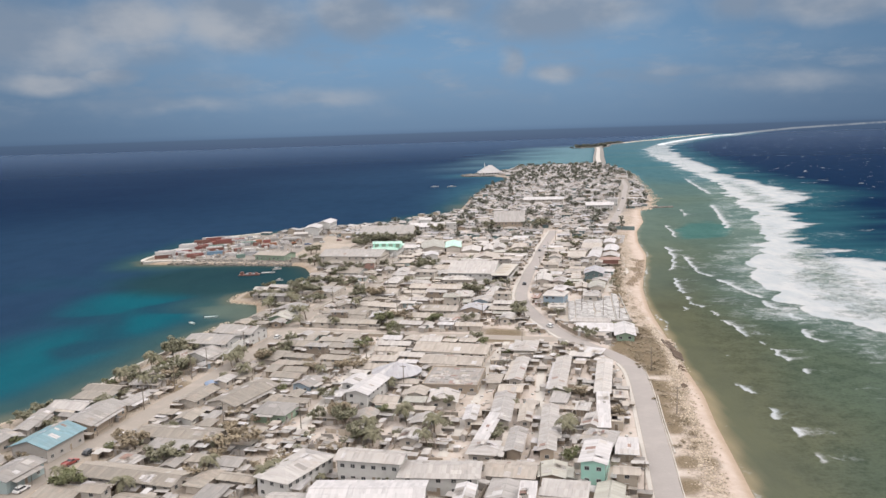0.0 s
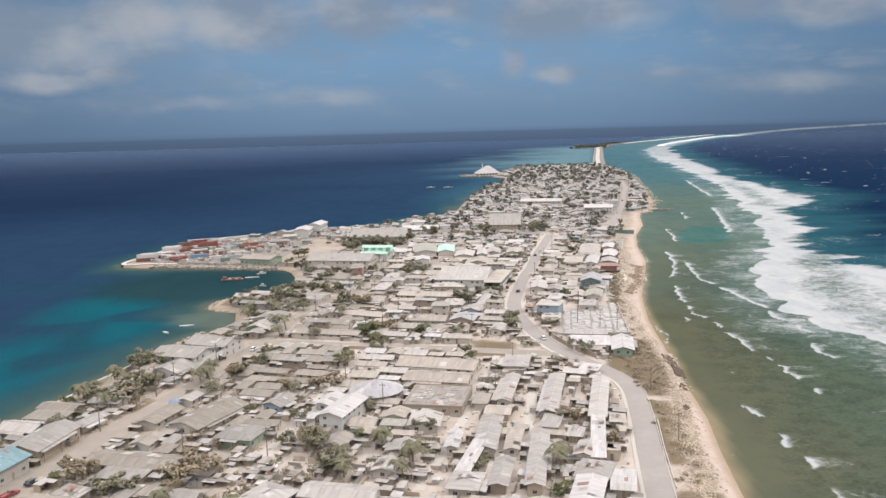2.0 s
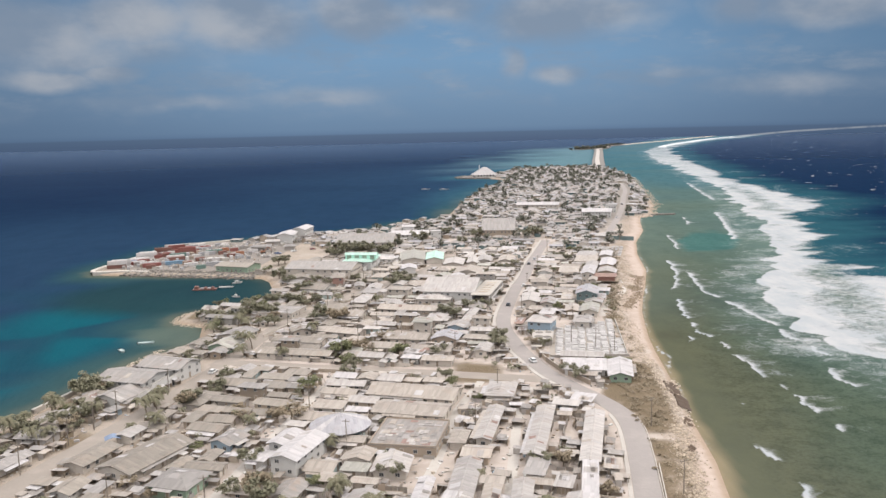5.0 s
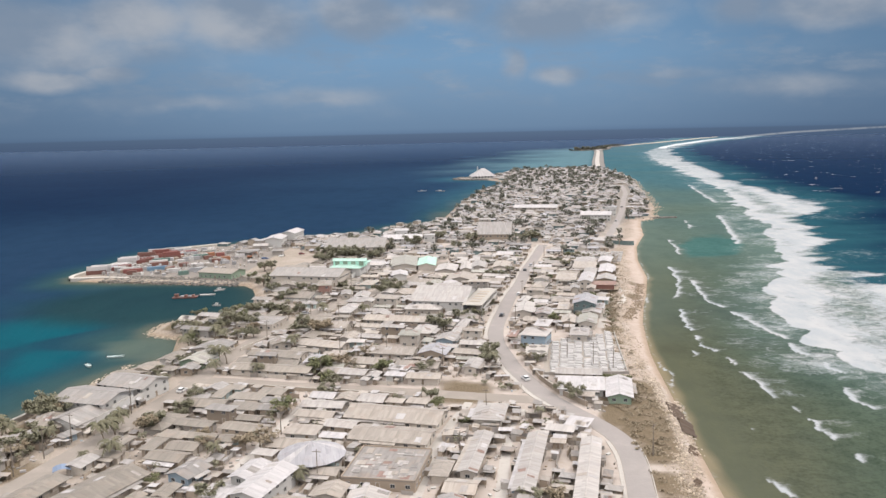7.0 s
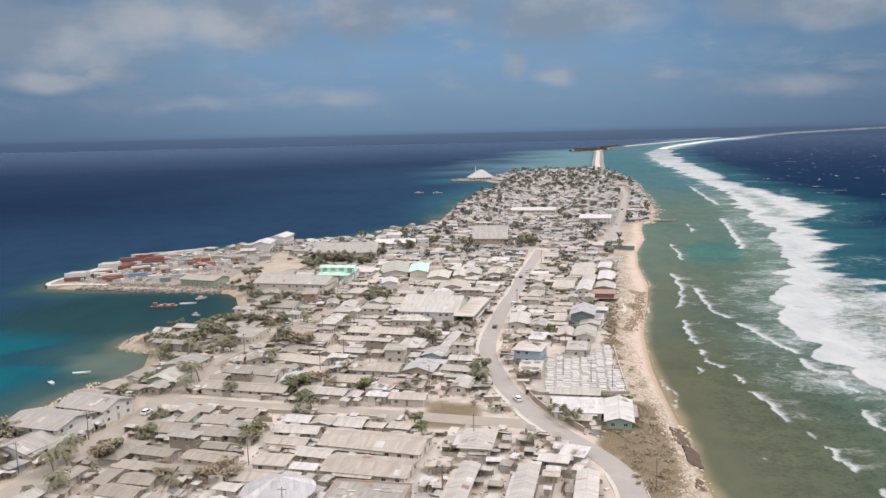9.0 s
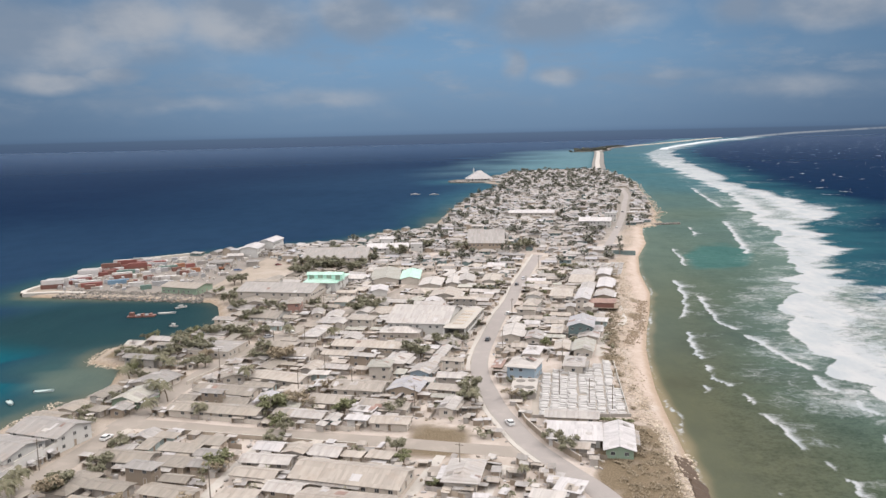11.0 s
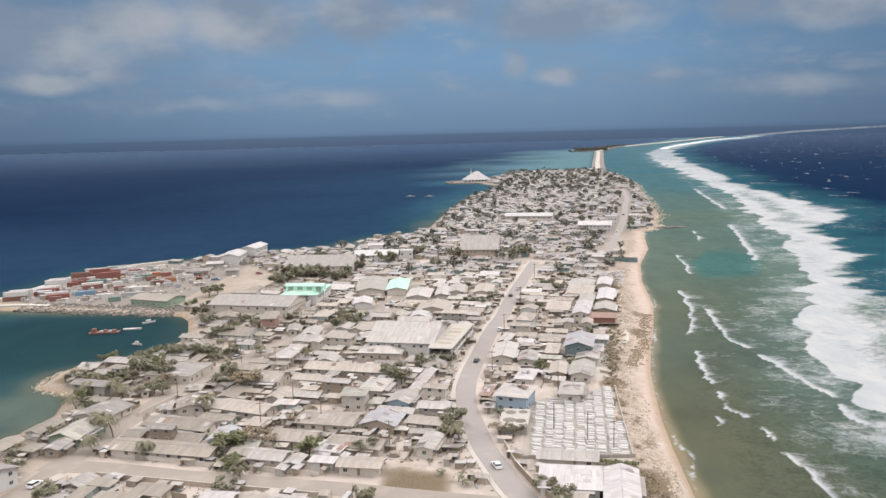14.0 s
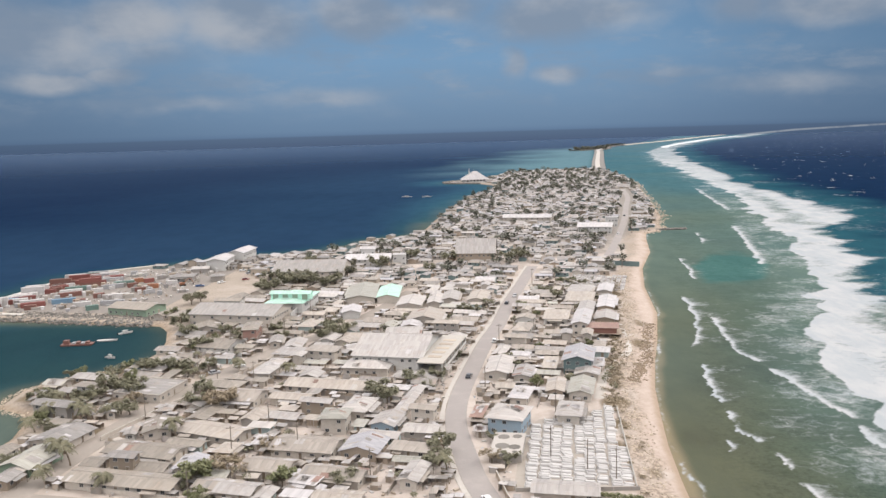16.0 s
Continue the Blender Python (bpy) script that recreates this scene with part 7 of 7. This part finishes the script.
def car(x, y, turn, paint="white", pickup=False, long=4.5):
    kind = "pickup truck" if pickup else "car"
    ob = thing("pickup_truck" if pickup else "car", f"{paint} {kind} parked beside the street", kind, pose(x, y, 0.05, 0, 0, turn), "parked cars")
    a, c = long / 2, 0.88
    side = [(-a, 0.35), (a, 0.35), (a, 0.72), (a * 0.55, 0.92), (-a + 0.05, 0.95)]
    k = len(side)
    b = Build().add([(p, -c, z) for p, z in side] + [(p, c, z) for p, z in side], [tuple(range(k)), tuple(range(2 * k - 1, k - 1, -1))] + [((i + 1) % k, i, i + k, (i + 1) % k + k) for i in range(k)])
    if pickup:
        b.box(-a + 0.1, -c, 0.95, -0.35, -c + 0.08, 1.15).box(-a + 0.1, c - 0.08, 0.95, -0.35, c, 1.15)
    part("body", b, CARPAINT[paint], ob)
    f, r = (a * 0.42, -0.35) if pickup else (a * 0.42, -a * 0.85)
    b = Build().add([(f, -c * 0.94, 0.9), (f, c * 0.94, 0.9), (r, c * 0.94, 0.93), (r, -c * 0.94, 0.93), (f - 0.6, -c * 0.78, 1.46), (f - 0.6, c * 0.78, 1.46), (r + 0.35, c * 0.78, 1.46), (r + 0.35, -c * 0.78, 1.46)],
                    [(0, 1, 5, 4), (1, 2, 6, 5), (2, 3, 7, 6), (3, 0, 4, 7)])
    part("cabin_glass", b, GLASS, ob)
    part("car_roof", Build().box(r + 0.33, -c * 0.8, 1.44, f - 0.58, c * 0.8, 1.5), CARPAINT[paint], ob)
    for sx in (-a * 0.62, a * 0.64):
        for sy in (-0.8, 0.8):
            w = part("wheel", TYRE, (), ob, "", pose(sx, sy, 0.33))
            part("rim", RIM, (), w)
    for sy in (-0.62, 0.62):
        part("headlight", Build().box(a - 0.03, sy - 0.16, 0.55, a + 0.02, sy + 0.16, 0.68), LAMP, ob)


car(-43.1, 231, -8, "white", True, 5.2)
car(-105.8, 217.7, 70, "red", True, 5.2)
car(-103.5, 225, 70, "dark", False, 4.4)
car(-111, 201, 72, "white", False, 4.4)
car(46, 456.9, 76, "dark", False, 4.4)
car(69.5, 578.8, 76, "dark", False, 4.4)
car(44.6, 551.8, 10, "white", False, 4.4)
car(-42.5, 478, 20, "white", False, 4.4)
car(52, 738, 5, "dark", True, 5.2)
car(83, 710.5, 0, "dark", False, 4.4)
car(-59.9, 622.7, 30, "white", False, 4.4)
car(1.8, 466.5, 10, "silver", False, 4.4)
car(31.2, 421, 70, "white", False, 4.4)
car(-94.8, 701.8, 10, "white", True, 5.2)
car(-88, 690, 40, "silver", False, 4.4)
car(47.0, 357, 105, "white", False, 4.4)
car(58.5, 505, 76, "white", False, 4.4)
car(75, 596, -104, "silver", False, 4.4)
car(-50, 470, 40, "silver", False, 4.4)
car(-74, 352, 75, "white", False, 4.4)
car(47, 402, 96, "red", False, 4.4)
car(-85, 668, 25, "red", False, 4.4)
car(-98, 660, 60, "white", True, 5.2)
car(-108, 650, 10, "blue", True, 5.2)
car(180, 830, 72, "white", False, 4.4)
car(214, 960, 74, "dark", False, 4.4)
car(36, 702, -10, "white", False, 4.4)
car(102, 696, 12, "silver", False, 4.4)

# ---- walls between the yards ----


def yard_wall(points, high=1.5, mat="cream", label="low plastered wall between street and yards"):
    for (ax, ay), (bx, by) in zip(points[:-1], points[1:]):
        run = math.hypot(bx - ax, by - ay)
        ob = thing("yard_wall", label, "wall", pose(ax, ay, 0, 0, 0, math.degrees(math.atan2(by - ay, bx - ax))), "yard walls")
        part("panel", Build().box(0, -0.08, -0.2, run, 0.08, high), WALL[mat], ob)
        part("coping", Build().box(0, -0.13, high, run, 0.13, high + 0.08), CONCRETE, ob)
        for k in range(int(run / 4) + 1):
            part("pier", Build().box(k * 4 - 0.15, -0.15, -0.2, k * 4 + 0.15, 0.15, high + 0.02), WALL[mat], ob)


yard_wall([(50.2, 371), (52, 357), (56.2, 342), (63.8, 327)], 1.8, "wood", "dark stained block wall along the main street")
yard_wall([(84.5, 362), (91.8, 420)], 0.9, "white", "low white graveyard wall beside the beach")
yard_wall([(54.5, 362), (85, 361)], 1.0, "grey", "low grey graveyard wall")
yard_wall([(61.7, 212), (65.7, 238), (69.4, 259)], 0.4, "cream", "low pale wall beside the shore road's footway")
yard_wall([(-66, 404), (-56, 430), (-42, 462), (-30, 490)], 1.3, "cream")
yard_wall([(-60, 357), (-33, 350), (3, 341)], 1.3, "tan", "low tan wall along the cross street")
yard_wall([(-55, 369), (-33, 362.5), (0, 354)], 1.3, "cream", "low cream wall along the cross street")
yard_wall([(144, 686), (161, 678)], 3.0, "dteal", "long dark sea wall at the beach's end")
yard_wall([(-36, 552), (-30, 606)], 4.5, "white", "white arcade wall beside the lane")
yard_wall([(-62, 498), (-45, 492)], 2.0, "white", "white yard wall with a gate")

# ---- clutter in the yards ----


def yard_clutter():
    rng = random.Random(31)
    mats = [WALL["wood"], ROOF["pale"], WALL["white"], ROOF["dark"], WALL["tan"], WALL["grey"], CONCRETE, ROOF["tan"], ROOF["white"], ROOF["grey"], WALL["blue"]]
    b = Build()
    made = 0
    while made < 6200:
        y = rng.uniform(185, 640)
        x = np.interp(y, [200, 640], [-20, 60]) + rng.uniform(-115, 95)
        deep = on_map(INLAND, x, y)
        if deep < 7 or (x > 30 and deep < 22) or not clear_of_roads(x, y, -1.2) or not clear_of_houses(x, y, 0.5, 0.5, 0) or math.hypot(x - 24, y - 346) < 16 or math.hypot(x - 82, y - 318) < 14 or (54 < x and 358 < y < 424):
            continue
        made += 1
        w, d, h = rng.uniform(0.2, 1.5), rng.uniform(0.2, 0.9), rng.uniform(0.1, 0.7) ** 1.3
        if rng.random() < 0.24:
            # a lean-to: rough walls under an odd roof sheet
            w, d, h = rng.uniform(1.8, 4.6), rng.uniform(1.5, 3.2), rng.uniform(1.4, 2.1)
            m = pose(x, y, 0, 0, 0, -15 + rng.choice((0, 90)) + rng.uniform(-8, 8))
            skin = rng.choice((0, 0, 4, 5))
            b.box(-w / 2 + 0.15, d / 2 - 0.25, -0.1, w / 2 - 0.15, d / 2 - 0.15, h - 0.1, skin, m)
            b.box(-w / 2 + 0.15, -d / 2 + 0.5, -0.1, -w / 2 + 0.25, d / 2 - 0.25, h - 0.1, skin, m)
            for px in (-w / 2 + 0.15, w / 2 - 0.25):
                b.box(px, -d / 2 + 0.15, -0.1, px + 0.1, -d / 2 + 0.25, h - 0.06, 0, m)
            tip = rng.uniform(-0.25, 0.3)
            b.slab([m @ Vector(v) for v in ((-w / 2, -d / 2, h), (w / 2, -d / 2, h), (w / 2, d / 2, h + tip), (-w / 2, d / 2, h + tip))], 0.06, rng.choice((1, 3, 7, 8, 9, 7, 9)))
            continue
        b.box(-w / 2, -d / 2, -0.1, w / 2, d / 2, h, rng.randrange(len(mats) - (made % 6 > 0)), pose(x, y, 0, rng.uniform(-4, 4), rng.uniform(-4, 4), rng.uniform(0, 180)))
    solid("yard_clutter", b, mats, "crates, lean-tos, sheets and junk piled in the yards", "clutter", kind="stuff")


yard_clutter()


def yard_fences():
    """Thin fences of sheet, board and block between the yards, too many to count."""
    rng = random.Random(57)
    mats = [WALL["wood"], ROOF["grey"], ROOF["dark"], WALL["grey"], WALL["tan"], ROOF["khaki"]]
    b = Build()
    made = 0
    while made < 620:
        y = rng.uniform(185, 620)
        x = np.interp(y, [200, 640], [-20, 60]) + rng.uniform(-110, 90)
        turn = radians(-15 + rng.choice((0, 90)) + rng.uniform(-4, 4))
        run = rng.uniform(3, 11)
        if on_map(INLAND, x, y) < 12 or (x > 30 and on_map(INLAND, x, y) < 24) or not clear_of_roads(x, y, run / 2 - 1.5) or not clear_of_houses(x, y, run, 0.2, turn) or math.hypot(x - 24, y - 346) < 17 or (54 < x and 355 < y < 426):
            continue
        made += 1
        m = pose(x, y, 0, 0, 0, math.degrees(turn))
        k, high = rng.randrange(len(mats)), rng.uniform(0.9, 1.9)
        n = max(2, int(run / 1.8))
        for j in range(n):
            x0, h = -run / 2 + j * run / n, high * rng.uniform(0.9, 1.05)
            b.box(x0, -0.03, -0.1, x0 + run / n - 0.03, 0.03, h, k if rng.random() < 0.8 else rng.randrange(len(mats)), m)
            b.box(x0 - 0.05, 0.03, -0.1, x0 + 0.05, 0.12, high + 0.1, 0, m)
    solid("yard_fences", b, mats, "patched sheet and board fences between crowded yards", "fences", kind="stuff")


yard_fences()

# ---- causeway and the far islets ----
solid("causeway", ribbon([(346, 1785), (403, 2090), (477, 2470), (545, 2820), (572, 2967), (640, 3150)], 13, 15, -3, 1.2, 40), PIER_ROCK, "rocky embankment of the long causeway", "causeway", kind="structure")
solid("road", ribbon([(346, 1780), (403, 2090), (477, 2470), (545, 2820), (572, 2967), (640, 3150)], 6, 4, 1.0, 1.5, 40), PAVING, "pale road along the causeway", "road", kind="structure")
solid("islet", ribbon([(500, 2985), (611, 3154), (709, 3429), (775, 3520)], 24, 16, -3, 0.6, 40), bpy.data.materials["coral ground"], "low sandy islet far along the reef", "islet", kind="structure")
solid("islet", ribbon([(775, 3520), (899, 3741), (1025, 3935), (1240, 4317), (1578, 4915), (2046, 5657)], 14, 14, -3, 0.1, 60), ROCK, "low bare reef rim beyond the islet", "islet", kind="structure")
for pts, half in (([(830, 3080), (874, 3230), (1060, 3640), (1110, 3730)], 14), ([(1110, 3730), (1403, 4320), (1708, 4800)], 20)):
    solid("breakers", ribbon(pts, half, half, -3, -1.1, 60), FOAM, "white line of surf along the far reef", "surf", kind="structure")


def islet_trees():
    rng = random.Random(9)
    spots = []
    line = curve_points([(500, 2990), (600, 3130), (690, 3390), (770, 3520)], 12)
    for p in line:
        for _ in range(2):
            spots.append((p.x + rng.uniform(-22, 16), p.y + rng.uniform(-15, 15), rng.uniform(3, 7), rng.uniform(5, 9)))
    for _ in range(40):
        spots.append((rng.uniform(500, 610), rng.uniform(2990, 3110), rng.uniform(4, 8), rng.uniform(7, 12)))
    grove("distant_trees", "dark palm grove on the far islets", spots, 10, 1.8, FAR_LEAF)


islet_trees()

# ---- a low hedge between the graveyard and the white shed ----
HEDGE = random.Random(44)
grove("hedge", "low bright green hedge beside the graveyard wall", [(68 + k * 0.55, 358.6 - k * 0.13 + HEDGE.uniform(-0.6, 0.6), HEDGE.uniform(0.7, 1.2), HEDGE.uniform(1.2, 1.9)) for k in range(30)], 15, 0.22, FRESH)

# ---- broken rock and low plants above the beach ----
rocks("beach_rubble", "pale broken rock and concrete lumps on the eroded bank", [(83.5, 287), (86, 303), (88, 322), (90.5, 342), (92, 360)], 1.9, 1100, 21, (0.1, 0.42), None, 0.0, ROCK)
PLANTS = random.Random(45)
grove("scrub", "low brown-green beach plants on the waste ground", [(70 + PLANTS.uniform(0, 1) * np.interp(y, [285, 315, 350], [8, 15, 13]) + (y - 285) * 0.08, y, PLANTS.uniform(0.8, 2.2), PLANTS.uniform(0.25, 0.5))
                                                               for y in [PLANTS.uniform(287, 350) for _ in range(120)]], 16, 0.2, DRY)


def tarpaulin(x, y, turn, w, d, h):
    ob = thing("tarpaulin", "blue plastic tarpaulin stretched over poles in a yard", "tarpaulin", pose(x, y, 0, 0, 0, turn))
    b = Build()
    for i in range(4):
        s0, s1 = -w / 2 + i * w / 4, -w / 2 + (i + 1) * w / 4
        z0, z1 = (h + 0.7 * math.sin(math.pi * k / 4) for k in (i, i + 1))
        b.slab([(s0, -d / 2, z0), (s1, -d / 2, z1), (s1, d / 2, z1 + 0.1), (s0, d / 2, z0 + 0.1)], 0.03)
    part("sheet", b, painted("blue plastic", (0.17, 0.23, 0.33), (0.27, 0.3, 0.34), 0.4, 0.5), ob)
    for px in (-w / 2 + 0.1, w / 2 - 0.1):
        for py in (-d / 2 + 0.1, d / 2 - 0.1):
            part("pole", Build().tube([(px, py, -0.2), (px, py, h)], (0.05, 0.05), 6), TIMBER, ob)


tarpaulin(-84, 282, 25, 4.4, 3.6, 2.1)
house(-93.8, 307.2, 6.0, 4.2, 62, 2.7, "s", "ash", "blue", detail=1)


def shop_front(ax, ay, bx, by, high):
    """The street wall that joins the sheds: stepped parapet, doorways and small awnings."""
    run = math.hypot(bx - ax, by - ay)
    ob = thing("shop_front", "whitewashed street wall with doorways and small awnings joining the sheds", "wall", pose(ax, ay, 0, 0, 0, math.degrees(math.atan2(by - ay, bx - ax))))
    n = int(run / 3.6)
    cell = run / n
    for k in range(n):
        x0 = k * cell
        part("pier", Build().box(x0 - cell * 0.3 if k else 0, -0.12, -0.2, x0 + cell * 0.3, 0.12, high), WALL["white"], ob)
        part("lintel", Build().box(x0 + cell * 0.3, -0.117, 2.1, x0 + cell * 0.7, 0.117, high), WALL["white"], ob)
    part("pier", Build().box(run - cell * 0.3, -0.12, -0.2, run, 0.12, high), WALL["white"], ob)
    part("parapet", Build().box(run * 0.3, -0.12, high, run * 0.7, 0.12, high + 0.9), WALL["white"], ob)
    part("coping", Build().box(0, -0.18, high + 0.004, run * 0.3, 0.18, high + 0.1).box(run * 0.7, -0.18, high + 0.004, run, 0.18, high + 0.1).box(run * 0.3, -0.18, high + 0.904, run * 0.7, 0.18, high + 1.0), CONCRETE, ob)
    for k in range(n):
        x0 = k * cell
        part("door", Build().box(x0 + cell * 0.3, 0.02, -0.1, x0 + cell * 0.7, 0.07, 2.1), GLASS if k % 2 else DOOR, ob, "dark recessed doorway")
        if k % 2:
            part("awning", Build().slab([(x0 + cell * 0.2, -1.1, 2.3), (x0 + cell * 0.8, -1.1, 2.3), (x0 + cell * 0.8, -0.13, 2.75), (x0 + cell * 0.2, -0.13, 2.75)], 0.05), ROOF["white"], ob, "small white awning")


shop_front(-89.3, 317, -83.2, 343.5, 3.6)
